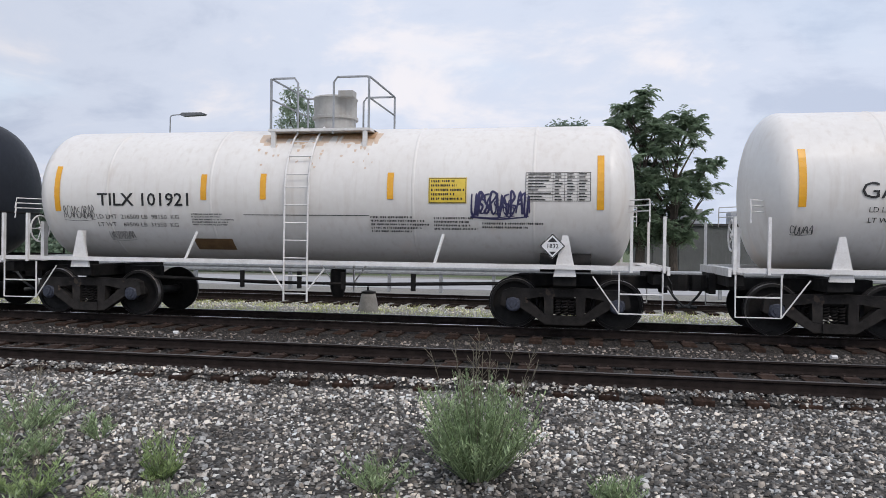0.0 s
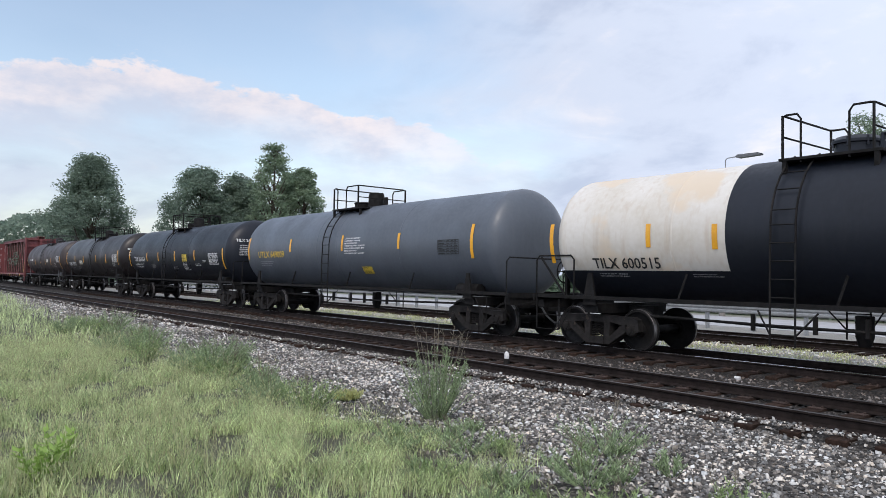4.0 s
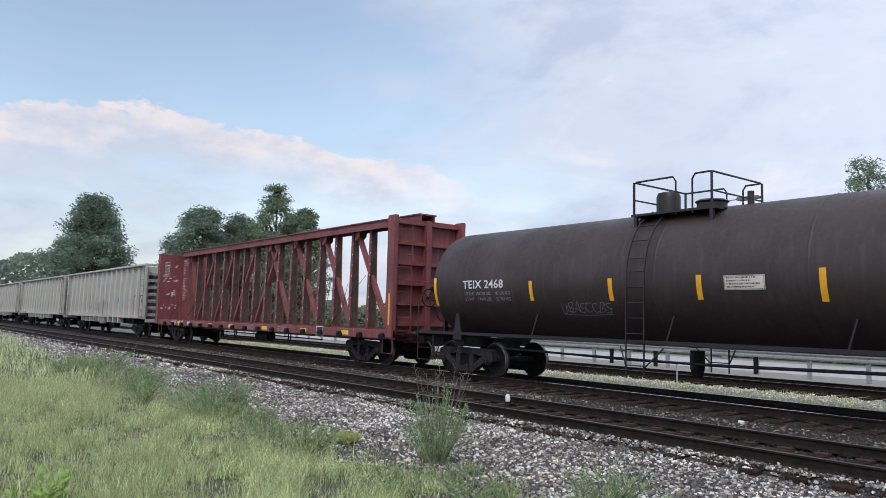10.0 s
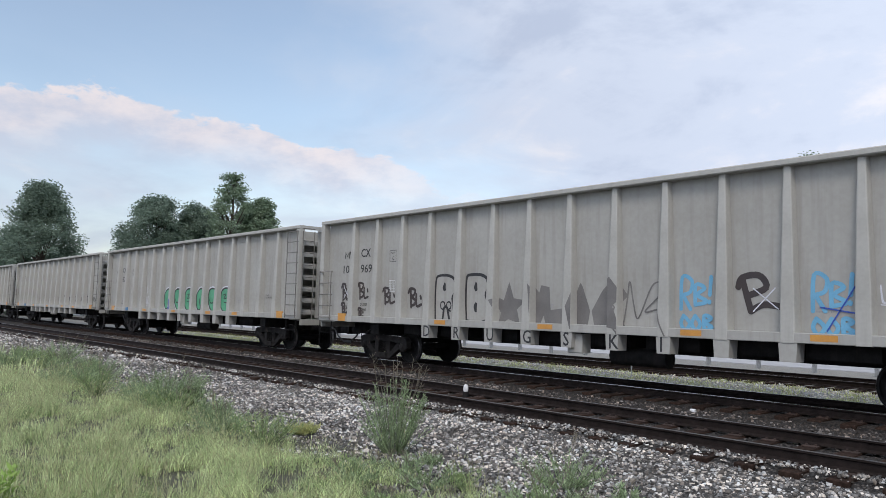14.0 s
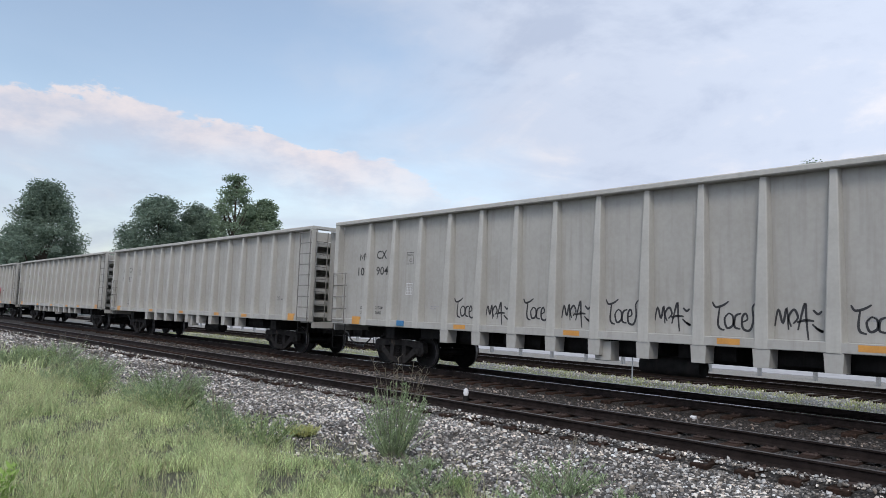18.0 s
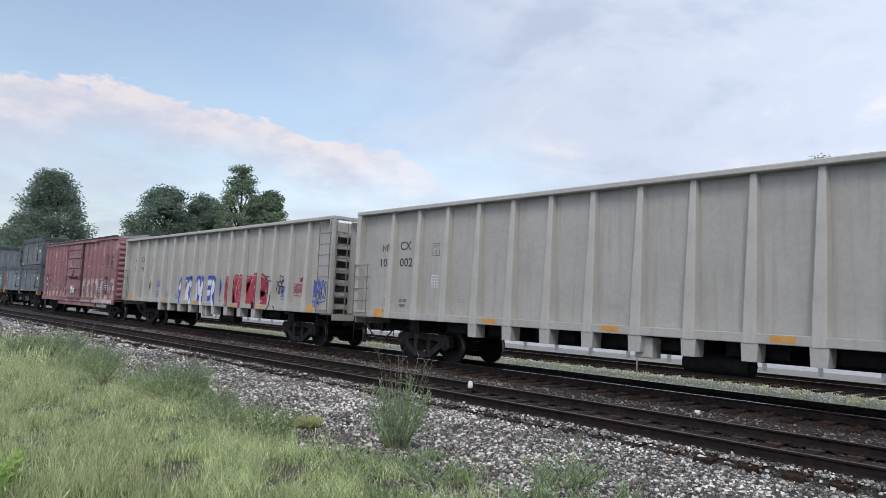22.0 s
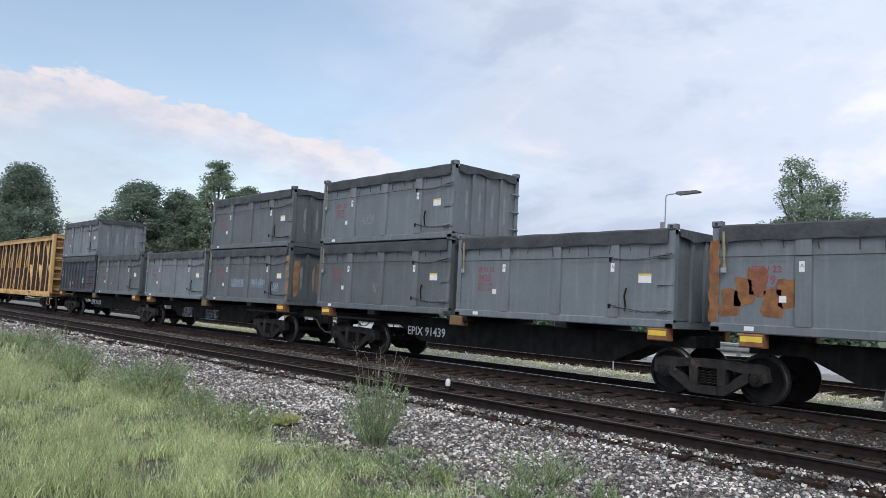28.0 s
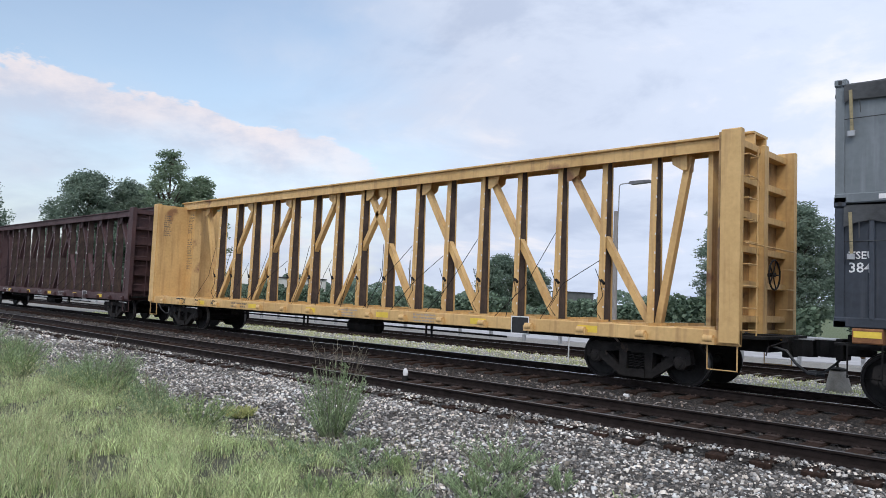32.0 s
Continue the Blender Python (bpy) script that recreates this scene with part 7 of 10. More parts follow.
def gondola(label, u_front, mark, number, graffiti=None, brake=True):
    """A high-sided gondola. Its front end stands at u_front."""
    L, P0 = 20.25, 0.0
    u = u_front - L / 2
    car = roll_on(thing("gondola_car", label, "gondola car", "pale grey gondola cars"), u)
    hx, hy, z0, z1 = L / 2, 1.42, 1.15, 4.22
    for s in (-1, 1):
        truck(car, 7.35 * s, u)
        coupler(car, (hx + 0.58) * s, s)
    for q in (-1, 1):
        part("side_sheet", shared(("gon_sheet", q), lambda q=q: G().box(-hx + 0.2, hx - 0.2, *sorted((q * hy, q * (hy - 0.02))), z0, z1 + 0.06).mesh("side_sheet")), M["gondola"], car)
        part("top_rim", shared(("gon_rim", q), lambda q=q: G().box(-hx, hx, q * 1.515 - 0.125, q * 1.515 + 0.125, z1, z1 + 0.12, 0.02).mesh("top_rim")), M["gondola_post"], car)
        part("side_sill", shared(("gon_sill", q), lambda q=q: G().box(-hx, hx, q * 1.525 - 0.104, q * 1.525 + 0.085, z0 - 0.018, z0 + 0.16, 0.01).mesh("side_sill")), M["gondola"], car)
    part("floor_sheet", shared("gon_floor", lambda: G().box(-hx + 0.75, hx - 0.75, -hy + 0.02, hy - 0.02, 1.2, 1.26).mesh("floor")), M["gondola"], car)
    for s in (-1, 1):
        part("end_rim", shared(("gon_rim_end", s), lambda s=s: G().box(s * (hx - 0.06) - 0.06, s * (hx - 0.06) + 0.06, -1.388, 1.388, z1 + 0.002, z1 + 0.118, 0.015).mesh("end_rim")), M["gondola_post"], car)
    # posts, and the pockets that hang below the sill between the trucks
    n = 15
    pitch, xr = 1.205, -8.385

    def post(q):
        """A pressed post, wider and deeper towards its foot."""
        def ring(w, y, z):
            return [(-w - 0.02, q * 1.4205, z), (-w, q * (y - 0.012), z), (-w + 0.02, q * y, z), (w - 0.02, q * y, z), (w, q * (y - 0.012), z), (w + 0.02, q * 1.4205, z)]
        v = ring(0.128, 1.634, z0 - 0.02) + ring(0.125, 1.632, z0 + 0.5) + ring(0.065, 1.555, z1 - 0.002)
        f = [(k * 6 + i, k * 6 + (i + 1) % 6, k * 6 + 6 + (i + 1) % 6, k * 6 + 6 + i) for k in (0, 1) for i in range(6)] + [(5, 4, 3, 2, 1, 0), (12, 13, 14, 15, 16, 17)]
        return G().add(v, f if q < 0 else [t[::-1] for t in f]).mesh("side_post")

    def pocket(q):
        return G().prism([(-0.16, z0 - 0.022), (-0.14, 0.80), (0.14, 0.80), (0.16, z0 - 0.022)], *sorted((q * 1.30, q * 1.62))).mesh("hopper_pocket")

    for i in range(n):
        x = xr + pitch * i
        for q in (-1, 1):
            part("side_post", shared(("gon_post", q), lambda q=q: post(q)), M["gondola_post"], car, at=(x, 0, 0))
            if abs(x) < 5.6:
                part("hopper_pocket", shared(("gon_pocket", q), lambda q=q: pocket(q)), M["gondola"], car, at=(x, 0, 0))
        if i in (3, 6, 9, 11):
            marking("reflective_stripe", [rect(-0.22, 0.22, -0.055, 0.055)], flat_side(-1.6325)(x + 0.6, z0 + 0.08), M["orange_tape"], car)
    for x in (hx - 1.35, -hx + 1.15):
        part("reflective_stripe", G().box(x - 0.02, x + 0.38, -1.634, -1.60, z0 + 0.0, z0 + 0.23), M["orange_tape"], car)
    # ends: sheet set back, corner posts, deep horizontal ribs
    for s in (-1, 1):
        def endm(s=s):
            g = G()
            g.box(*sorted((s * (hx - 0.75), s * (hx - 0.73))), -hy, hy, z0, z1)
            return g.mesh("end_sheet")
        part("end_sheet", shared(("gon_end", s), endm), M["gondola"], car)
        for k in range(7):
            z = 1.42 + 0.40 * k
            part("end_rib", shared(("gon_rib", s), lambda s=s: G().prism([(s * (hx - 0.73), 0.10), (s * (hx - 0.22), 0.02), (s * (hx - 0.22), -0.14), (s * (hx - 0.27), -0.14), (s * (hx - 0.27), -0.03), (s * (hx - 0.73), 0.04)][::(1 if s > 0 else -1)], -1.40, 1.40).mesh("end_rib")), M["gondola_post"], car, at=(0, 0, z))
        for q in (-1, 1):
            g = G()
            g.box(*sorted((s * (hx - 0.20), s * hx)), *sorted((q * 1.43, q * 1.63)), z0 + 0.165, z1 - 0.002, 0.012)
            part("corner_post", g, M["gondola_post"], car)
            g = G(True)
            y = q * 1.67
            xa, xb = s * (hx - 0.06), s * (hx - 0.72)
            rungs(g, xa, xb, y, [z0 + 0.1 + 0.36 * k for k in range(9 if s > 0 else 5)], 0.016, -q * 0.06)
            for x in (xa, xb):
                g.beam((x, y, z0 + 0.02), (x, y, z1 - 0.05 if s > 0 else 2.72), 0.03, 0.012)
            part("side_ladder", g, M["grab_grey"], car, "grimy grey side ladder")
            g = G(True)
            g.tube([(xa, q * 1.6, z0), (xa, q * 1.6, 0.38), (xb, q * 1.6, 0.38), (xb, q * 1.6, z0)], 0.016, 5)
            g.tube([(xa, q * 1.6, 0.76), (xb, q * 1.6, 0.76)], 0.014, 5)
            part("step", g, M["dark_steel"], car)
        g = G(True)
        xe = s * (hx + 0.03)
        for k in range(8):
            g.tube([(s * (hx - 0.05), -1.5, z0 + 0.15 + 0.42 * k), (xe, -1.5, z0 + 0.15 + 0.42 * k), (xe, -1.05, z0 + 0.15 + 0.42 * k), (s * (hx - 0.25), -1.05, z0 + 0.15 + 0.42 * k)], 0.013, 5)
        for y in (-1.5, -1.05):
            g.beam((xe, y, z0 - 0.02), (xe, y, z1 - 0.08), 0.012, 0.045)
        part("end_ladder", g, M["grab_grey"], car, "grimy grey end ladder")
        g = G()
        g.box(*sorted((s * (hx - 0.73), s * (hx + 0.02))), -1.5, 1.5, z0 - 0.06, z0 - 0.02)
        g.box(*sorted((s * (hx - 0.02), s * (hx + 0.04))), -1.5, 1.5, z0 - 0.22, z0 - 0.02)
        part("end_sill", g, M["gondola"], car)
        part("end_plate", shared(("gon_plate", s), lambda s=s: G().box(*sorted((s * (hx - 0.215), s * (hx - 0.19))), -0.78, 0.85, z0 + 0.02, z1 - 0.004, 0.006).mesh("end_plate")), M["gondola_post"], car)
        for k in range(6):
            g = G()
            for y in (-0.6, -0.1, 0.4):
                g.box(*sorted((s * (hx - 0.19), s * (hx - 0.17))), y, y + 0.16, z1 - 0.3 - 0.48 * k, z1 - 0.285 - 0.48 * k)
            tagged(part("plate_slot", g, M["ink_soft"], car), kind="stuff")
    if brake:
        part("brake_wheel", shared("brake_wheel", brake_wheel_mesh), M["dark_steel"], car, "dark iron brake wheel", at=pose(hx + 0.02, 0.1, 1.95))
        g = G()
        g.box(hx - 0.185, hx - 0.05, -0.08, 0.28, 1.5, 2.15, 0.02)
        part("brake_housing", g, M["dark_steel"], car)
    def under():
        g = G()
        g.box(-hx - 0.1, hx + 0.1, -0.2, 0.2, 0.72, 1.05, 0.02)
        for s in (-1, 1):
            g.box(s * 7.35 - 0.2, s * 7.35 + 0.2, -1.4, 1.4, 0.78, 1.1, 0.02)
        return g.mesh("underframe")
    part("underframe", shared("gon_under", under), M["dark_steel"], car, "dark steel underframe")
    for k in range(8):
        part("floor_beam", shared("gon_beam", lambda: G().box(-0.6, 0.6, -1.2, 1.2, 0.85, 1.18).mesh("floor_beam")), M["dark_steel"], car, at=(-5.6 + 1.6 * k, 0, 0))
    part("air_tank", shared("gon_tank", lambda: G(True).lathe([(-0.7, 0.001), (-0.68, 0.2), (0.68, 0.2), (0.7, 0.001)], "x", (1.5, -0.9, 0.66), 12).mesh("air_tank")), M["dark_steel"], car)
    part("valve_box", shared("gon_valve", lambda: G().box(0.0, 0.4, -1.5, -1.2, 0.68, 1.1, 0.02).mesh("valve_box")), M["gondola"], car)
    deep = flat_side(-1.4245)
    for dx, dn, s1, s2 in ((-0.62, -0.76, mark[:2], number[:3]), (0.24, 0.24, mark[2:], number[3:])):
        if s1 == "MW":      # bold straight strokes
            marking("lettering", [fat_stroke([(0.24 * c + a * 0.2, b * 0.175) for a, b in line], 0.046) for c, line in ((0.09, [(0.0, 0), (0.0, 1), (0.5, 0.25), (1, 1), (1, 0)]), (1.22, [(-0.05, 1), (0.25, 0), (0.55, 0.8), (0.85, 0), (1.15, 1)]))], deep(xr + dx, 3.12), M["ink"], car)
        else:
            lettering(s1, 0.245, deep(xr + dx, 3.12), M["ink"], car)
        marking("lettering", [text_shape(s2, 0.245, 1.15, 0.010)], deep(xr + dn, 2.64), M["ink"], car)
    for k, (a, b) in enumerate((("LD LMT", "215200"), ("LT WT", "70800"))):
        lettering(a, 0.085, deep(xr - 0.50, 1.62 - 0.15 * k), M["ink"], car)
        lettering(b, 0.085, deep(xr + 0.28, 1.62 - 0.15 * k), M["ink"], car)
    marking("stencil_box", outline(0, 0.3, 0, 0.34, 0.012), deep(xr + pitch + 0.5, 2.92), M["ink"], car)
    lettering("PLATE", 0.05, deep(xr + pitch + 0.55, 3.16), M["ink"], car)
    lettering("C", 0.10, deep(xr + pitch + 0.61, 2.98), M["ink"], car)
    marking("data_table", [rect(0.07 * i, 0.07 * i + 0.012, 0.0, 0.32) for i in range(5)] + [rect(0.0, 0.28, 0.08 * j, 0.08 * j + 0.012) for j in range(5)], deep(xr + pitch + 0.5, 2.05), M["paint_white"], car)
    lettering("IL 64", 0.06, deep(xr + pitch * 13 + 0.3, 1.92), M["ink_soft"], car)
    lettering("CU FT 6000", 0.06, deep(xr + pitch * 13 + 0.3, 1.83), M["ink_soft"], car)
    for i in (2, 6, 11):
        marking("small_print", small_print(0.35, 2, 0.035, i), deep(xr + pitch * i + 0.4, 1.75), M["paint_grey"], car)
    lettering(mark, 0.16, flat_end(hx - 0.186)(0.02, 3.5), M["ink_soft"], car)
    lettering(number, 0.16, flat_end(hx - 0.186)(0.02, 3.24), M["ink_soft"], car)
    if number in ("102820", "102904"):
        part("blue_box", G().box(xr + pitch * 1.35, xr + pitch * 1.6, -1.655, -1.612, z0 + 0.02, z0 + 0.17, 0.01), M["graf_blue_box"], car, "small blue metal box on the sill")
    if graffiti:
        graffiti(car, deep, xr, pitch, hx)
    return car


def tags(specs, seed):
    """Makes a painter of tags: (bay, dx, z, width, height, strokes, line, material)."""
    def paint(car, deep, xr, pitch, hx):
        for k, (bay, dx, z, w, h, n, line, mat) in enumerate(specs):
            marking("graffiti_tag", scrawl(w, h, n, line, seed + k), deep(xr + pitch * bay + 0.12 + dx, z), M[mat], car)
    return paint


FAT_R = [(0.02, 0.0), (0.0, 0.5), (0.03, 0.9), (0.16, 1.0), (0.6, 1.0), (0.88, 0.9), (0.93, 0.66), (0.8, 0.48), (0.95, 0.2), (1.0, 0.02), (0.82, -0.02), (0.68, 0.02), (0.56, 0.28), (0.42, 0.26), (0.36, 0.02), (0.2, -0.02), (0.02, 0.0)]
FAT_B = [(0.04, 0.02), (0.0, 0.5), (0.02, 0.92), (0.14, 1.0), (0.6, 1.0), (0.86, 0.92), (0.93, 0.74), (0.84, 0.56), (0.96, 0.4), (0.98, 0.16), (0.84, 0.02), (0.4, -0.02), (0.04, 0.02)]


def fat_letter(car, s, x, z, h, w, fill, edge, y=-1.4245):
    """One outlined bubble letter: a pale fill, its thick outline, and the small counters."""
    pts = smooth_line([(a * w, b * h) for a, b in (FAT_R if s == "R" else FAT_B)])
    marking("graffiti_letter", [(pts, [tuple(range(len(pts) - 1))])], flat_side(y)(x, z), fill, car)
    eyes = [blob(0.42 * w, 0.74 * h, 0.07 * w, 0.10 * h, 5, 14, 0.1)] + ([blob(0.42 * w, 0.3 * h, 0.07 * w, 0.11 * h, 6, 14, 0.1)] if s == "B" else [])
    marking("graffiti_letter", [ribbon(pts, 0.085)] + eyes, flat_side(y - 0.004)(x, z), edge, car, "thick black outlined letter")


TAG_HOOK = ([(0.02, 0.98), (0.1, 0.8), (0.28, 0.86), (0.42, 1.0)], [(0.2, 0.82), (0.16, 0.3), (0.2, 0.08), (0.32, 0.02)], [(0.42, 0.6), (0.32, 0.4), (0.38, 0.1), (0.52, 0.2), (0.52, 0.5), (0.42, 0.6)],
            [(0.72, 0.6), (0.58, 0.5), (0.56, 0.15), (0.7, 0.08)], [(0.72, 0.3), (0.86, 0.4), (0.82, 0.6), (0.74, 0.45), (0.76, 0.1), (0.92, 0.05), (1.0, 0.4), (0.98, 0.8), (1.08, 0.98)])
TAG_ZIGZAG = ([(0.0, 0.2), (0.08, 0.75), (0.18, 0.3), (0.26, 0.8), (0.3, 0.1)], [(0.36, 0.2), (0.3, 0.5), (0.42, 0.75), (0.5, 0.5), (0.4, 0.3)], [(0.5, 0.1), (0.58, 0.6), (0.66, 0.95), (0.68, 0.4), (0.72, -0.2)],
              [(0.48, 0.35), (0.66, 0.42), (0.84, 0.4)], [(0.82, 0.75), (0.92, 0.62), (1.0, 0.72)], [(0.8, 0.3), (0.94, 0.12), (1.02, 0.08), (0.86, 0.2)])


def bay_tags(car, deep, xr, pitch, hx):
    """Two looping black tags by turns, one in each bay."""
    rnd = random.Random(44)
    for k in range(12):
        w, h, z = rnd.uniform(0.76, 0.84), rnd.uniform(0.48, 0.55), 1.42 + rnd.uniform(0, 0.05)
        strokes = [ribbon(smooth_line([(a * w, b * h) for a, b in line]), 0.045) for line in (TAG_HOOK if k % 2 == 0 else TAG_ZIGZAG)]
        marking("graffiti_tag", strokes, deep(xr + pitch * (3 + k) + 0.17 + rnd.uniform(-0.03, 0.03), z), M["graf_black"], car, "looping black spray tag")


def gondolas():
    P = 21.64
    def g969(car, deep, xr, pitch, hx):
        at = lambda bay, z: deep(xr + pitch * bay, z)
        def strokes(lines, w, h, fat):
            return [fat_stroke(smooth_line([(a * w, b * h) for a, b in line]), fat) for line in lines]
        def sprayed(lines, w, h, fat, bay, z, mat, label, y=-1.4235):
            g = G()
            for k, (v, f) in enumerate(strokes(lines, w, h, fat)):      # each stroke lies over the one before
                lift = [y - 0.0012 * k - 0.004 * i / len(v) for i in range(len(v))]
                g.add([flat_side(lift[i])(xr + pitch * bay, z)(a, b) for i, (a, b) in enumerate(v)], f)
            part("graffiti_tag", g, mat, car, label)
        bl = [[(0.0, 0.8), (0.1, 1.0), (0.42, 0.94), (0.36, 0.68), (0.14, 0.6), (0.46, 0.42), (0.4, 0.2), (0.2, 0.16)], [(0.14, 0.9), (0.2, 0.06)], [(0.52, 0.72), (0.56, 0.14), (0.86, 0.2)], [(0.8, 0.62), (0.84, 0.5)]]
        for k, (bay, z, w, h, fat) in enumerate(((-0.62, 1.75, 0.5, 0.55, 0.06), (0.12, 1.8, 0.62, 0.52, 0.055), (1.18, 1.66, 0.66, 0.5, 0.06), (2.18, 1.58, 0.66, 0.55, 0.065), (-0.62, 1.35, 0.4, 0.36, 0.055), (0.15, 1.26, 0.32, 0.3, 0.05))):
            sprayed(bl, w, h, fat * 1.25, bay, z, M["graf_umber"], "dark brown two-letter spray tag")
        marking("graffiti_tag", strokes([[(0.0, 0.0), (0.3, 0.35)], [(0.3, 0.0), (0.0, 0.35)]], 1, 1, 0.02), flat_side(-1.4345)(xr + pitch * -0.5, 1.85), M["graf_white"], car, "thin white crossing-out")
        for bay, s in ((3.14, "R"), (4.14, "B"), (13.14, "R"), (14.14, "B")):
            fat_letter(car, s, xr + pitch * bay, 1.29, 1.18, 0.86, M["gondola"], M["graf_black"])
        for bay in (3.3, 13.3):
            marking("lettering", [text_shape("OQB", 0.24, 0.85, 0.014)], flat_side(-1.4325)(xr + pitch * bay, 1.56), M["graf_black"], car)
        for i, s in enumerate("DRUGSKI"):
            marking("lettering", [text_shape(s, 0.30, 0.9, 0.010)], flat_side(-1.6235)(xr + pitch * (3 + i) - 0.09, 0.84), M["graf_black"], car)
        posts = [xr + pitch * i for i in range(15)]
        solid = ((5.02, 0.98, [(0.0, 0.62), (0.2, 0.66), (0.32, 0.62), (0.48, 1.02), (0.62, 0.66), (0.98, 0.62), (0.72, 0.42), (0.8, 0.12), (0.46, 0.2), (0.14, 0.04), (0.24, 0.34)]),
                 (6.08, 0.92, [(0.0, 0.98), (0.2, 0.78), (0.26, 0.94), (0.5, 0.9), (0.54, 0.42), (0.9, 0.46), (0.96, 0.08), (0.42, 0.04), (0.34, 0.3), (0.22, 0.08), (0.1, 0.1)]),
                 (7.02, 0.48, [(0.0, 0.5), (0.5, 0.98), (0.62, 0.9), (1.0, 0.42), (0.85, 0.05), (0.25, 0.05)]),
                 (7.50, 0.84, [(0.0, 0.42), (0.3, 0.82), (0.62, 1.08), (1.0, 0.72), (0.72, 0.52), (0.95, 0.06), (0.5, 0.12), (0.1, 0.02)]))
        for bay, w, pts in solid:
            v = [(a * w * 1.12 - 0.06, b * 1.1) for a, b in pts]
            paint_ribbed("graffiti_letter", [(v, [tuple(range(len(v)))])], xr + pitch * bay, 1.15, M["graf_grey"], car, posts, 0.004, "smoky grey painted letter")
        open_lines = [[(0.0, 0.0), (0.12, 0.55), (0.2, 1.0), (0.3, 0.55), (0.42, 0.3), (0.75, 0.9), (0.98, 0.95), (0.92, 0.72), (0.58, 0.42), (0.95, 0.46), (1.06, 0.2), (1.2, -0.05)], [(-0.3, 0.55), (-0.05, 0.5), (-0.2, 0.25), (0.0, 0.0)]]
        paint_ribbed("graffiti_line", strokes(open_lines, 0.95, 1.08, 0.034), xr + pitch * 8.1, 1.16, M["graf_grey"], car, posts, 0.006, "thin outline of an unfilled letter")
        sky = [[(0.02, 0.42), (0.06, 1.0), (0.34, 0.94), (0.3, 0.74), (0.08, 0.68)], [(0.08, 0.68), (0.3, 0.42)], [(0.44, 0.5), (0.46, 0.86), (0.72, 0.8), (0.5, 0.68), (0.78, 0.56), (0.44, 0.5)], [(0.9, 1.0), (0.86, 0.68)], [(0.85, 0.56), (0.85, 0.54)],
               [(0.1, 0.3), (0.02, 0.16), (0.14, 0.04), (0.28, 0.16), (0.1, 0.3)], [(0.44, 0.3), (0.34, 0.16), (0.46, 0.04), (0.58, 0.16), (0.44, 0.3)], [(0.7, 0.04), (0.7, 0.3), (0.9, 0.26), (0.74, 0.18), (0.92, 0.1), (0.7, 0.04)]]
        for bay in (9.22, 11.28):
            sprayed(sky, 0.72, 1.06, 0.075, bay, 1.24, M["graf_sky"], "pale blue sprayed tag")
        marking("graffiti_tag", strokes([[(0.1, 0.0), (0.55, 0.75)], [(0.0, 0.4), (0.6, 0.3)]], 1, 1, 0.025), flat_side(-1.4385)(xr + pitch * 11.4, 1.35), M["graf_blue"], car)
        sprayed(sky[5:], 0.72, 1.06, 0.075, 12.3, 1.24, M["graf_sky"], "pale blue sprayed tag")
        sprayed([[(0.0, 0.62), (0.1, 0.82), (0.5, 0.86), (0.66, 0.6), (0.2, 0.42)], [(0.1, 0.78), (0.3, 0.1)], [(0.3, 0.1), (0.6, 0.24), (1.0, 0.2)]], 0.78, 0.85, 0.12, 10.2, 1.58, M["graf_umber"], "fat dark brown letter")
        marking("graffiti_tag", strokes([[(0.1, 0.0), (0.5, 0.42)], [(0.1, 0.42), (0.55, 0.05)]], 1, 1, 0.022), flat_side(-1.4335)(xr + pitch * 10.35, 1.66), M["graf_white"], car, "thin white crossing-out")
        marking("graffiti_letter", [blob(0.38, 0.27, 0.33, 0.26, 650)], at(12.2, 1.72), M["graf_umber"], car)
        marking("graffiti_tag", scrawl(0.74, 0.32, 6, 0.035, 651), flat_side(-1.4285)(xr + pitch * 12.16, 1.84), M["graf_white"], car, "white looping tag")
        # tags on the front end
        marking("graffiti_tag", strokes(sky[:3], 0.8, 0.95, 0.06), flat_end(hx - 0.183)(-0.6, 1.4), M["graf_umber"], car, "dark brown tag on the end plate")
        marking("graffiti_tag", scrawl(0.5, 0.4, 4, 0.022, 660), flat_end(hx - 0.183)(-0.55, 3.3), M["graf_white"], car, "thin white tag on the end plate")

    gondola("pale grey gondola car with a row of black and blue graffiti", 3 * P, "MWCX", "102969", g969, False)

    def g820(car, deep, xr, pitch, hx):
        domes = ([(0.02, 0.3), (0.06, 0.75), (0.4, 1.0), (0.8, 0.92), (1.0, 0.66), (1.0, 0.0), (0.72, 0.02), (0.6, 0.26), (0.42, 0.02), (0.2, 0.04)],
                 [(0.0, 0.55), (0.1, 0.92), (0.5, 1.0), (0.8, 0.86), (0.84, 0.66), (1.0, 0.66), (1.0, 0.3), (0.55, -0.02), (0.25, 0.1), (0.08, 0.3)],
                 [(0.02, 0.2), (0.02, 0.8), (0.35, 1.0), (0.75, 0.95), (1.0, 0.7), (0.95, 0.3), (0.7, 0.02), (0.25, 0.0)])
        inner = ([[(0.35, 0.55), (0.42, 0.3), (0.5, 0.2)], [(0.55, 0.75), (0.85, 0.4), (0.6, 0.45)]], [[(0.1, 0.55), (0.3, 0.35), (0.6, 0.4), (0.84, 0.66)]], [[(0.2, 0.7), (0.5, 0.75), (0.3, 0.55), (0.7, 0.6)], [(0.3, 0.4), (0.7, 0.35)]])
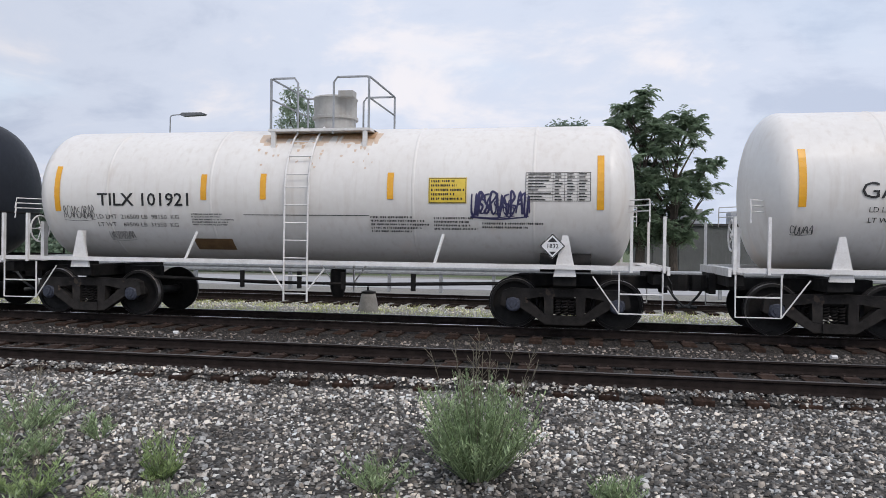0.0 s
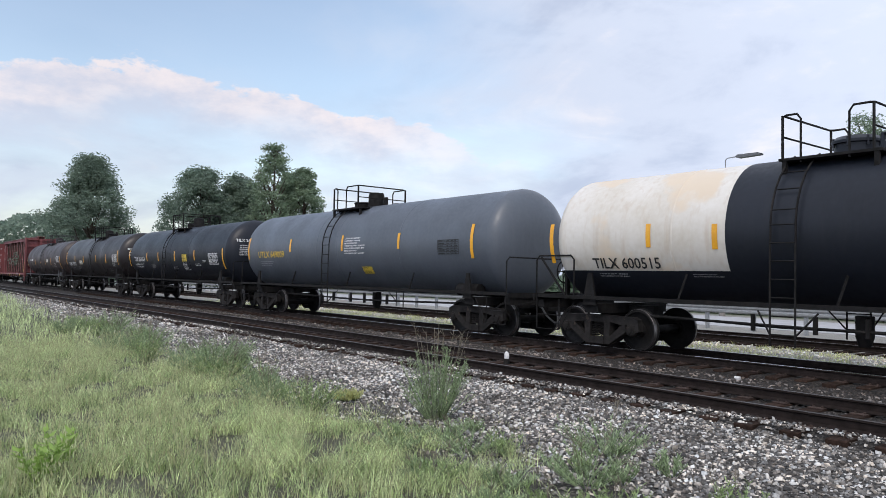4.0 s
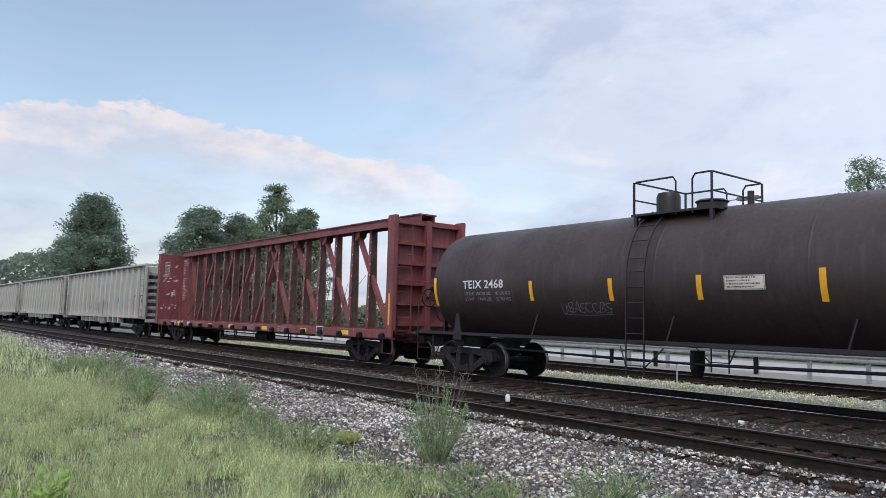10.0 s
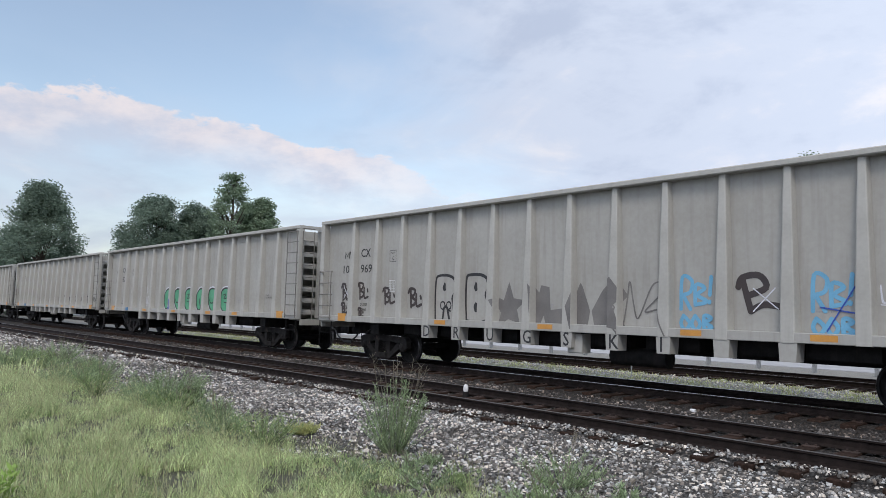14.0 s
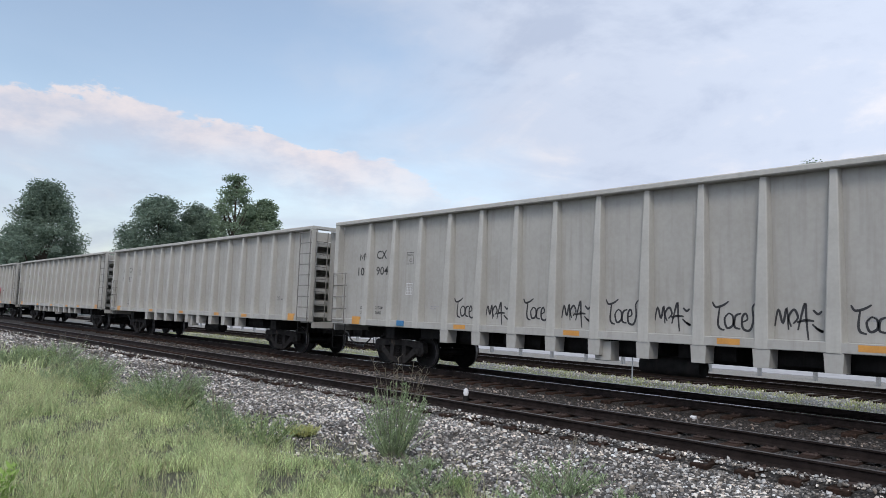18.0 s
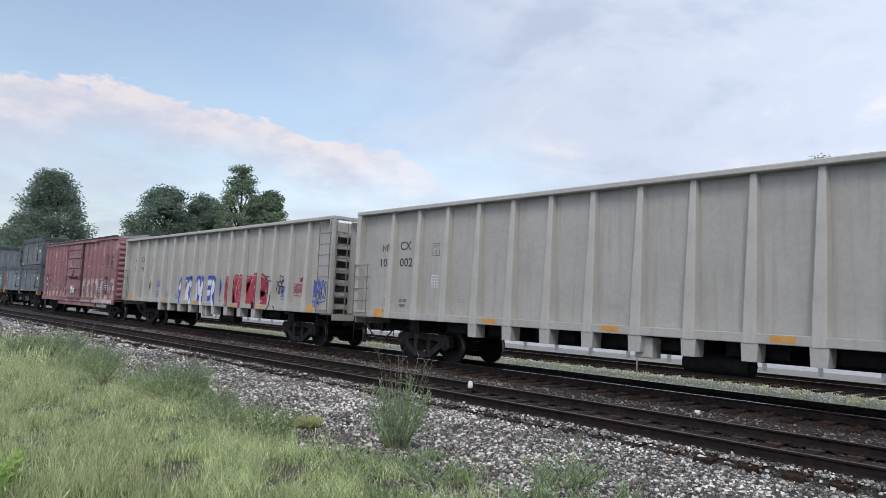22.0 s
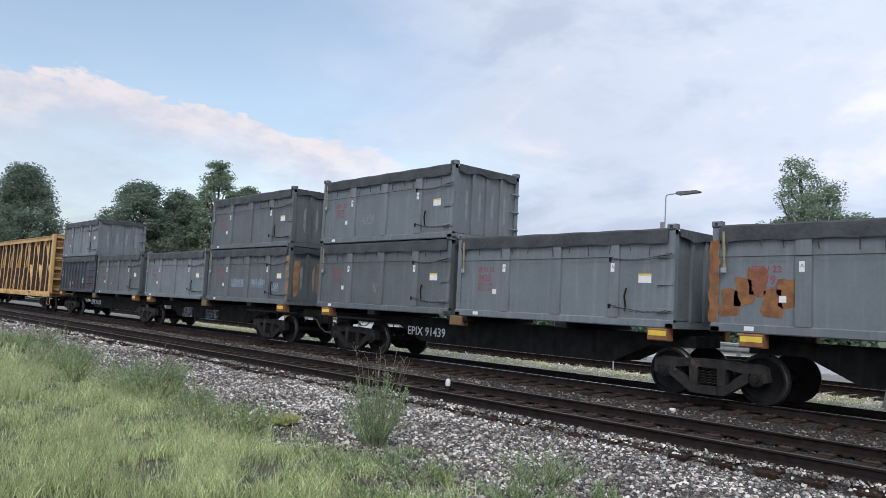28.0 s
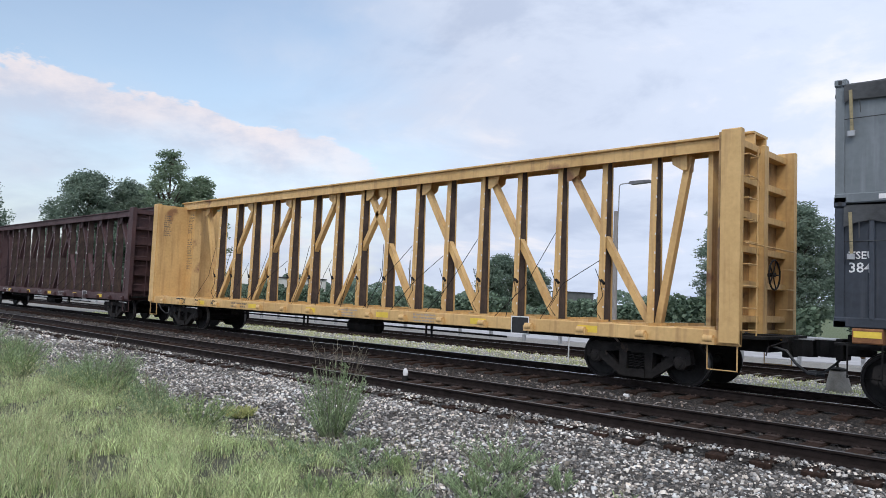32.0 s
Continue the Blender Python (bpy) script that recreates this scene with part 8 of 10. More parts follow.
        for k in range(6):
            bx = xr + pitch * (5 + k) + 0.13
            w, h = 0.94, 0.92
            pts = smooth_line([(a * w, b * h) for a, b in domes[k % 3] + domes[k % 3][:1]], 4)
            whole = (pts, [tuple(range(len(pts) - 1))])
            marking("graffiti_halo", [fat_stroke(pts, 0.17)], flat_side(-1.4235)(bx, 1.3), M["graf_white"], car, "pale overspray round the letter")
            marking("graffiti_letter", [whole], flat_side(-1.4260)(bx, 1.3), M["graf_green"], car, "mint green bubble letter")
            marking("graffiti_outline", [fat_stroke(pts, 0.07)], flat_side(-1.4285)(bx, 1.3), M["graf_black"], car, "thick black outline")
            for line in inner[k % 3]:
                marking("graffiti_line", [ribbon(smooth_line([(a * w, b * h) for a, b in line]), 0.045)], flat_side(-1.4310)(bx, 1.3), M["graf_black"], car)
        marking("graffiti_tag", scrawl(0.75, 0.42, 6, 0.028, 811) + [ribbon([(0.2, 0.5), (0.12, 0.9)], 0.05)], deep(xr + pitch * 3 + 0.2, 1.5), M["graf_white"], car, "thin white spray tag")
        marking("graffiti_tag", [fat_stroke([(0, 0.45), (0.0, 0.0)], 0.06), fat_stroke([(-0.12, 0.12), (0.0, -0.02), (0.1, 0.12)], 0.05)], post_face(0.004)(xr + pitch * 6, 1.3), M["graf_blue"], car, "blue sprayed arrow")
    gondola("pale grey gondola car with green bubble letters", 2 * P, "MWCX", "102820", g820)
    gondola("pale grey gondola car with black tags in every bay", P, "MWCX", "102904", bay_tags)
    gondola("clean pale grey gondola car with black stencilled number", 0.0, "MWCX", "102913")
    gondola("dusty pale grey gondola car with stencilled number", -P, "MWCX", "103002", None, False)

    def g962(car, deep, xr, pitch, hx):
        posts = [xr + pitch * i for i in range(15)]
        wild_piece(car, "KOYER", xr + pitch * 4.98, 1.13, 1.02, (0.72, 0.78, 0.76, 0.72, 0.78), 0.25, M["graf_white"], M["graf_blue"], M["graf_blue"], posts)
        wild_piece(car, "NEKB", xr + pitch * 8.72, 1.16, 1.02, (0.85, 0.80, 0.85, 0.9), 0.36, M["graf_red"], M["graf_pink"], M["graf_red"], posts, 0.03, 0.03, 0.12)
        for k, pts in enumerate(([(0.0, 0.75), (0.02, 1.15), (0.3, 1.15), (0.28, 0.95), (0.12, 0.95), (0.2, 0.62)], [(0.35, 0.7), (0.6, 1.0), (1.0, 0.95), (0.85, 0.6), (0.75, 0.1), (0.5, -0.1), (0.2, -0.12)], [(1.25, 0.8), (1.35, 1.15), (1.1, 1.2), (1.15, 0.95)], [(1.0, 0.1), (1.15, 0.0), (1.1, -0.2)])):
            paint_ribbed("graffiti_line", [fat_stroke(pts, 0.05)], xr + pitch * 11.4, 1.2, M["graf_black"], car, posts, 0.018 + 0.0004 * k)
        for bay, z in ((2.15, 1.38), (3.15, 1.40), (4.2, 1.32)):
            lettering("SAWS", 0.30, deep(xr + pitch * (bay - 0.02), z), M["graf_blue"], car, 0.64)
        tags([(-0.6, 0, 1.75, 0.3, 0.2, 4, 0.035, "graf_red"), (0.1, 0, 1.2, 0.35, 0.2, 3, 0.03, "ink_soft"), (1.2, 0, 1.8, 0.3, 0.28, 4, 0.05, "graf_black"), (2.1, 0, 1.85, 0.6, 0.35, 3, 0.06, "graf_blue"), (0.1, 0.0, 1.75, 0.4, 0.4, 4, 0.03, "paint_grey"), (4.5, 0, 1.85, 0.2, 0.3, 2, 0.05, "graf_blue"), (11.35, 0.0, 1.25, 0.75, 1.1, 3, 0.05, "graf_black"), (12.1, 0.0, 1.75, 0.4, 0.5, 2, 0.07, "graf_black"), (12.3, 0, 1.6, 0.65, 0.4, 5, 0.045, "graf_blue"), (12.55, 0, 1.15, 0.4, 0.5, 4, 0.045, "graf_blue"), (13.05, 0.0, 1.75, 0.85, 0.36, 5, 0.045, "graf_red"), (13.4, 0.0, 2.2, 0.14, 0.12, 1, 0.09, "graf_red"), (14.1, 0.05, 1.6, 0.8, 0.62, 6, 0.06, "graf_blue"), (14.1, 0, 1.35, 0.45, 0.25, 4, 0.04, "graf_blue")], 340)(car, deep, xr, pitch, hx)
    gondola("pale grey gondola car with blue and crimson graffiti", -2 * P, "MWCX", "102962", g962)


def boxcar():
    u = -73.2
    car = roll_on(thing("boxcar", "weathered red boxcar with plug door and white graffiti", "boxcar"), u)
    hx, hy, z0, z1 = 7.88, 1.50, 1.0, 4.60
    for s in (-1, 1):
        truck(car, 6.35 * s, u)
        coupler(car, (hx + 0.6) * s, s)
    m = M["box_red"]
    part("side_wall", G().box(-hx, hx, -hy, -hy + 0.03, z0, z1), m, car)
    part("side_wall", G().box(-hx, hx, hy - 0.03, hy, z0, z1), m, car)
    g = G()
    g.prism([(-1.55, z1), (0, z1 + 0.22), (1.55, z1), (1.5, z1 - 0.05), (-1.5, z1 - 0.05)], -hx, hx, "yz")
    part("roof", g, M["galv"], car, "galvanised ridged roof")
    for q in (-1, 1):
        part("roof_edge", G().box(-hx - 0.03, hx + 0.03, q * 1.58 - 0.06, q * 1.58 + 0.06, z1 + 0.004, z1 + 0.06, 0.012), M["roof_edge"], car, "grimy dark roof edge")
        for k in range(13):
            part("rib_end", shared("rib_end", lambda: G().box(-0.2, 0.2, -0.07, 0.07, 0.0, 0.03, 0.01).mesh("rib_end")), M["galv"], car, at=(-hx + 0.6 + 1.21 * k, q * 1.57, z1 + 0.0605))
    for k in range(13):
        x = -hx + 0.6 + 1.21 * k
        part("roof_rib", shared("roof_rib", lambda: G().prism([(-1.56, 4.605), (0, 4.845), (1.56, 4.605), (0, 4.80)], -0.05, 0.05, "yz").mesh("roof_rib")), M["galv"], car, at=(x, 0, 0))
    for q in (-1, 1):
        part("top_chord", G().box(-hx, hx, *sorted((q * 1.50, q * 1.60)), z1 - 0.14, z1 + 0.003, 0.015), m, car)
        g = G()
        g.box(-hx, hx, *sorted((q * 1.47, q * 1.56)), 0.82, z0 + 0.10, 0.015)
        g.box(-3.6, 4.4, *sorted((q * 1.40, q * 1.50)), 0.60, 0.819, 0.015)
        part("side_sill", g, m, car)
    door0, door1 = -1.7, 1.55
    xs = [-7.2, -6.3, -5.45, -4.58, -3.7, -2.82, 2.4, 3.28, 4.15, 5.05, 5.95, 6.85]
    for x in xs:
        for q in (-1, 1):
            part("side_post", shared(("box_post", q), lambda q=q: G().prism([(-0.11, q * 1.50), (-0.075, q * 1.567), (0.075, q * 1.567), (0.11, q * 1.50)][::(1 if q < 0 else -1)], z0 + 0.1, z1 - 0.14, "xy").mesh("side_post")), m, car, at=(x, 0, 0))
    d = part("door", G().box(door0, door1, -1.585, -1.50, z0 + 0.12, z1 - 0.2, 0.012), m, car, "faded red plug door")
    for z in (1.62, 2.29, 2.45, 2.95, 3.58, 4.1):
        part("door_rib", G().box(door0 + 0.12, door1 - 0.12, -1.635, -1.586, z - 0.05, z + 0.05, 0.015), m, d)
    for x in (door0 + 0.06, door1 - 0.06):
        part("door_rod", G(True).tube([(x, -1.66, z0 + 0.1), (x, -1.66, z1 - 0.25)], 0.022, 6), m, d)
    g = G(True)
    g.tube([(door0 + 0.9, -1.68, 2.32), (door1 - 0.4, -1.68, 2.32)], 0.025, 6)
    g.tube([(door0 + 1.4, -1.68, 2.2), (door0 + 1.9, -1.68, 2.75)], 0.02, 6)
    part("door_handle", g, M["dark_steel"], d, "dark lever handle")
    for z in (z0 + 0.07, z1 - 0.17):
        part("door_track", G().box(door0 - 0.3, door1 + 3.0, -1.66, -1.60, z, z + 0.08), m, car)
    for s in (-1, 1):
        part("end_wall", G().box(*sorted((s * (hx - 0.03), s * hx)), -1.47, 1.47, z0, z1 - 0.05), m, car)
        for k in range(11):
            z = 1.35 + 0.29 * k
            part("end_rib", shared(("box_rib", s), lambda s=s: G(True).prism([(s * hx, -0.11), (s * (hx + 0.05), -0.06), (s * (hx + 0.07), 0), (s * (hx + 0.05), 0.06), (s * hx, 0.11)][::(1 if s > 0 else -1)], -1.4, 1.4).mesh("end_rib")), m, car, at=(0, 0, z))
        for q in (-1, 1):
            g = G(True)
            rungs(g, s * (hx - 0.08), s * (hx - 0.62), q * 1.58, [z0 + 0.15 + 0.40 * k for k in range(5)], 0.013, -q * 0.07)
            part("side_ladder", g, m, car)
            g = G(True)
            g.tube([(s * (hx - 0.1), q * 1.52, z0), (s * (hx - 0.1), q * 1.52, 0.45), (s * (hx - 0.6), q * 1.52, 0.45), (s * (hx - 0.6), q * 1.52, z0)], 0.016, 5)
            part("step", g, M["dark_steel"], car)
    g = G()
    g.box(-hx - 0.2, hx + 0.2, -0.2, 0.2, 0.74, 1.02, 0.02)
    g.box(-hx, hx, -1.45, 1.45, 1.02, 1.11)
    for s in (-1, 1):
        g.box(s * 6.35 - 0.2, s * 6.35 + 0.2, -1.4, 1.4, 0.78, 1.02, 0.02)
    g.lathe([(-0.5, 0.001), (-0.5, 0.18), (0.5, 0.18), (0.5, 0.001)], "x", (-1.6, -0.9, 0.8), 12)
    part("underframe", g, M["dark_steel"], car, "dark steel underframe")
    # grime and relief shade along one side of each post, painted as a strip
    for x in xs:
        marking("seam_line", [rect(0.115, 0.132, 0, z1 - z0 - 0.3, 1)], flat_side(-1.5025)(x, z0 + 0.12), M["brown_car"], car)
    for x in (door0 - 0.02, door1 + 0.01):
        part("door_post", G().box(x - 0.05, x + 0.05, -1.60, -1.50, z0 + 0.1, z1 - 0.145, 0.01), M["brown_car"], car, "dark worn door post")
    lay, lo, top, dl = flat_side(-1.505), flat_side(-1.509), flat_side(-1.569), flat_side(-1.640)
    marking("stencil_patch", [rect(0, 1.25, 0, 1.2)], lay(-7.2, 1.38), M["brown_car"], car, "dark red stencil panel")
    for dx, a, b in ((0.14, "BK", "154"), (0.95, "TY", "014")):
        lettering(a, 0.2, lo(-7.2 + dx, 2.15), M["paint_white"], car, 0.95)
        lettering(b, 0.2, lo(-7.2 + dx - 0.06, 1.77), M["paint_white"], car, 0.95)
    marking("small_print", small_print(0.8, 3, 0.06, 90), lo(-7.1, 1.62), M["paint_grey"], car)
    marking("stencil_box", outline(0, 0.3, 0, 0.28, 0.02), lay(-5.2, 2.15), M["paint_white"], car)
    marking("stencil_box", outline(0, 0.55, 0, 0.1, 0.012) + outline(0, 0.55, -1.2, -1.1, 0.012), lay(-2.6, 3.15), M["paint_white"], car)
    marking("small_print", small_print(0.5, 6, 0.06, 91), lay(-2.55, 2.95), M["paint_grey"], car)
    marking("stencil_label", [rect(0, 0.22, 0, 0.3)], lo(-2.35, 2.45), M["graf_pink"], car)
    # long smeared pieces either side of the door: pale ground, grey letters, black outlines
    def sprayed(name, shapes, x, z, mat, lift, label=""):
        """Paints the wall and, where they stand in the way, the faces of the posts."""
        marking(name, shapes, flat_side(-1.503 - lift)(x, z), mat, car, label)
        for p in xs:
            cut = [q for q in (between(s, p - 0.075 - x, p + 0.075 - x) for s in shapes) if q[1]]
            if cut:
                marking(name, cut, flat_side(-1.5685 - lift)(x, z), mat, car)
    def cloud(x0, x1, hz, seed):
        rnd = random.Random(seed)
        n = int((x1 - x0) / 0.11)
        tops = [(x0 + (x1 - x0) * k / n, hz + 0.16 * abs(math.sin(k * 0.34 + seed)) + 0.05 * math.sin(k * 1.3) + rnd.uniform(-0.025, 0.025)) for k in range(n + 1)]
        v = [q for a, t in tops for q in ((a, rnd.uniform(0.0, 0.05)), (a, t))]
        return (v, [(2 * k, 2 * k + 2, 2 * k + 3, 2 * k + 1) for k in range(n)]), tops
    rnd2 = random.Random(83)
    ground_w, tops_w = cloud(1.75, 7.72, 1.02, 3)
    sprayed("graffiti_ground", [ground_w], 0, 1.08, M["smear"], 0.0, "smeared pinkish white paint")
    sprayed("graffiti_line", [ribbon([(a, t - 0.06) for a, t in tops_w], 0.035)], 0, 1.08, M["graf_grey"], 0.003)
    edge = [(1.75 + 0.1 * k, 0.0 + 0.03 * math.sin(k * 1.9) ** 2) for k in range(60)]
    marking("graffiti_ground", [([q for a, b in edge for q in ((a, b), (a, 0.21))], [(2 * k, 2 * k + 2, 2 * k + 3, 2 * k + 1) for k in range(59)])], flat_side(-1.5625)(0, 0.87), M["smear"], car, "smeared paint running over the sill")
    for k, (x, z, w, h) in enumerate(((2.0, 1.5, 0.5, 0.3), (3.1, 1.3, 0.4, 0.25), (4.3, 1.25, 0.35, 0.3), (5.5, 1.7, 0.5, 0.22), (6.4, 1.2, 0.4, 0.2))):
        sprayed("graffiti_blush", [blob(w / 2, h / 2, w / 2, h / 2, 760 + k, 18)], x, z, M["graf_pink"] if k % 2 else M["strap"], 0.002, "faded fill colour")
    for k in range(34):       # rust runs and bare scrapes in the old paint
        x, z = rnd2.choice((rnd2.uniform(1.8, 7.6), rnd2.uniform(-6.4, -2.0))), rnd2.uniform(1.15, 2.0)
        sprayed("scraped_paint", [blob(0, 0, rnd2.uniform(0.02, 0.07), rnd2.uniform(0.04, 0.22), 800 + k, 9)], x, z, M["brown_car"] if k % 2 else M["box_red"], 0.011)
    for k, (x, z, w, h) in enumerate(((-1.3, 3.78, 0.45, 0.2), (0.4, 3.72, 0.3, 0.2), (0.2, 3.1, 0.55, 0.25), (0.85, 3.15, 0.4, 0.22), (-0.6, 2.62, 0.6, 0.12), (-1.2, 1.28, 0.7, 0.22), (0.3, 2.05, 0.4, 0.1))):
        marking("painted_over_patch", [blob(w / 2, h / 2, w / 2, h / 2, 840 + k, 18, 0.9)], flat_side(-1.5875)(x, z), M["graf_steel"], d, "grey patch over old graffiti")
    for k, (x, w, h) in enumerate(((2.15, 0.8, 0.85), (3.0, 0.55, 0.72), (3.62, 0.85, 0.8), (4.75, 0.95, 0.95), (5.75, 0.8, 0.8), (6.75, 0.7, 0.85))):
        pts = {0: [(0, 0.95), (0.95, 0.98), (0.55, 0.82), (0.6, 0.05), (0.3, 0.0), (0.32, 0.78)], 1: [(0.05, 0.0), (0.1, 0.95), (0.95, 0.75), (0.95, 0.5), (0.4, 0.45), (0.45, 0.1)], 2: [(0.0, 0.9), (0.6, 1.0), (1.0, 0.55), (0.55, 0.05), (0.5, 0.35), (0.7, 0.6), (0.3, 0.75)]}[k % 3]
        sh = ([(a * w, q * h) for a, q in smooth_line(pts + pts[:1], 3)[:-1]], None)
        sh = (sh[0], [tuple(range(len(sh[0])))])
        sprayed("graffiti_letter", [sh], x, 1.22, M["graf_steel"] if k != 3 else M["graf_grey"], 0.005, "dark grey graffiti letter")
        sprayed("graffiti_line", [ribbon(sh[0] + sh[0][:2], 0.025)], x, 1.22, M["graf_black"], 0.007)
    sprayed("graffiti_tag", scrawl(5.4, 0.6, 14, 0.018, 705), 2.0, 1.15, M["graf_black"], 0.009)
    ground_b, tops_b = cloud(-6.75, -2.2, 0.25, 9)
    sprayed("graffiti_ground", [ground_b], 0, 1.08, M["smear"], 0.0)
    for k, (x, w, h) in enumerate(((-6.5, 0.6, 0.4), (-5.75, 0.7, 0.85), (-4.95, 0.75, 0.95), (-4.1, 0.8, 0.9), (-3.2, 0.8, 0.75))):
        pts = smooth_line([(0.0, 0.0), (0.15, 0.8), (0.5, 1.0), (0.85, 0.7), (0.8, 0.2), (1.0, 0.0)], 4)
        pts = [(a * w, q * h) for a, q in pts]
        sprayed("graffiti_letter", [ribbon(pts, 0.12)], x, 1.12, M["graf_grey"], 0.003, "grey outlined graffiti letter")
        sprayed("graffiti_line", [ribbon([(a, q + 0.07) for a, q in pts], 0.03)], x, 1.12, M["smear"], 0.005)
    marking("graffiti_letter", [blob(0.35, 0.3, 0.3, 0.25, 729)], lo(-2.75, 1.6), M["graf_grey"], car, "dark grey painted block")
    marking("graffiti_tag", scrawl(0.75, 0.3, 3, 0.028, 411), dl(-1.25, 3.05), M["graf_white"], car, "white spray tag")
    marking("graffiti_letter", [blob(0.3, 0.28, 0.22, 0.25, 420), blob(0.78, 0.2, 0.24, 0.17, 421)], dl(-0.5, 1.3), M["graf_white"], car, "white painted doodle")
    marking("graffiti_line", scrawl(0.9, 0.3, 4, 0.022, 422), flat_side(-1.646)(-0.5, 1.3), M["graf_black"], car)
    rnd = random.Random(78)
    for k in range(60):
        marking("scraped_paint", [blob(0.06, 0.02, rnd.uniform(0.02, 0.11), rnd.uniform(0.01, 0.04), 780 + k, 8)], flat_side(-1.5035)(rnd.choice((rnd.uniform(1.8, 7.3), rnd.uniform(-6, -2))), rnd.uniform(2.3, 3.9)), M["dark_steel"] if k % 3 else M["graf_white"], car)
    for x in (-7.35, -5.75, -4.0, 2.9, 6.55):
        marking("reflective_stripe", [rect(0, 0.42, 0, 0.16)], flat_side(-1.578)(x, 1.14), M["orange_tape"], car)
    marking("stencil_patch", [rect(0, 0.62, 0, 0.95)], flat_side(-1.572)(6.15, 1.42), M["brown_car"], car, "dark red stencil panel")
    marking("small_print", small_print(0.5, 6, 0.06, 792), flat_side(-1.577)(6.22, 2.2), M["paint_white"], car)
    marking("data_panel", outline(0, 0.4, 0, 0.26, 0.02) + [rect(0, 0.4, 0.12, 0.14)], flat_side(-1.580)(5.3, 1.5), M["paint_white"], car)
    marking("graffiti_tag", scrawl(1.25, 0.62, 5, 0.07, 430), lay(5.95, 3.0), M["graf_black"], car)


def container(label, u, z, skin="container", h=1.975, seed=0, marks="", blue=False):
    """A twenty-foot open-topped waste container under a tarpaulin, roped down."""
    c = roll_on(thing("waste_container", label, "container", "stacked waste containers"), u)
    MOVING[-1] = (c, u, z)
    hx, hy = 3.1, 1.27
    m = M[skin]
    g = G()
    g.box(-hx + 0.1, hx - 0.1, -hy + 0.02, -hy + 0.06, 0.12, h - 0.06)
    part("side_panel", g, m, c)
    part("side_panel", G().box(-hx + 0.1, hx - 0.1, hy - 0.06, hy - 0.02, 0.12, h - 0.06), m, c)
    part("end_panel", G().box(hx - 0.09, hx - 0.05, -hy + 0.07, hy - 0.07, 0.16, h - 0.06), m, c)
    part("end_panel", G().box(-hx + 0.05, -hx + 0.09, -hy + 0.07, hy - 0.07, 0.16, h - 0.06), m, c)
    part("floor_panel", G().box(-hx + 0.1, hx - 0.1, -hy + 0.07, hy - 0.07, 0.1, 0.16), m, c)
    for q in (-1, 1):
        part("bottom_rail", G().box(-hx, hx, *sorted((q * 1.17, q * (hy + 0.03))), 0.0, 0.17, 0.02), m, c)
        part("top_rail", G().box(-hx, hx, *sorted((q * 1.17, q * hy)), h - 0.13, h - 0.03, 0.012), m, c)
        if blue:
            for x in (-2.55, -2.0, -1.45, -0.9, -0.35, 0.2, 0.75, 1.3):
                part("side_post", shared(("cpost_thin", q), lambda q=q: G().prism([(-0.05, q * 1.25), (-0.035, q * 1.30), (0.035, q * 1.30), (0.05, q * 1.25)][::(1 if q < 0 else -1)], 0.13, h - 0.13, "xy").mesh("side_post")), m, c, at=(x, 0, 0))
        else:
            for x in (-1.42, 0.14, 1.68):
                part("side_post", shared(("cpost", q), lambda q=q: G().prism([(-0.145, q * 1.25), (-0.135, q * 1.303), (0.135, q * 1.303), (0.145, q * 1.25)][::(1 if q < 0 else -1)], 0.171, h - 0.13, "xy").mesh("side_post")), m, c, at=(x, 0, 0))
    for s in (-1, 1):
        for q in (-1, 1):
            part("corner_post", G().box(*sorted((s * 2.96, s * hx)), *sorted((q * 1.14, q * (hy + 0.004))), 0.1185, h - 0.031, 0.012), m, c)
            for zz in (0.0, h - 0.03):
                part("corner_casting", shared("casting", lambda: G().box(-0.09, 0.09, -0.085, 0.085, 0.0, 0.118, 0.02).mesh("corner_casting")), m, c, at=(s * (hx - 0.08), q * (hy - 0.055), zz))
            part("casting_hole", shared(("casting_hole", q), lambda q=q: G().prism([(-0.03, 0.03), (0.03, 0.03), (0.03, 0.09), (-0.03, 0.09)][::(1 if q > 0 else -1)], *sorted((q * 0.0862, q * 0.0872))).mesh("casting_hole")), M["ink"], c, at=(s * (hx - 0.08), q * (hy - 0.055), h - 0.03))
        part("end_rail", G().box(*sorted((s * (hx - 0.12), s * hx)), -1.13, 1.13, 0.0, 0.14, 0.015), m, c)
        for y in (-0.55, 0.0, 0.55):
            part("end_post", shared(("endpost", s), lambda s=s: G().box(*sorted((s * (hx - 0.05), s * (hx + 0.01))), -0.05, 0.05, 0.14, 1.84).mesh("end_post")), m, c, at=(0, y, 0))
        for zz in (0.45, 0.95, 1.45):
            part("lock_bar", shared(("lockbar", s), lambda s=s: G(True).tube([(s * (hx + 0.03), 0.95, 0), (s * (hx + 0.03), 1.25, 0)], 0.03, 6).mesh("lock_bar")), m, c, at=(0, 0, zz))
    # tarpaulin: sagging sheet with a wavy hem over the top rails
    rnd = random.Random(seed)
    nx, g = 30, G(True)
    rows = [(-1.315, -0.30), (-1.312, -0.14), (-1.30, -0.03), (-1.26, 0.005), (-0.4, -0.05), (0.4, -0.05), (1.26, 0.005), (1.30, -0.03), (1.312, -0.14), (1.315, -0.30)]
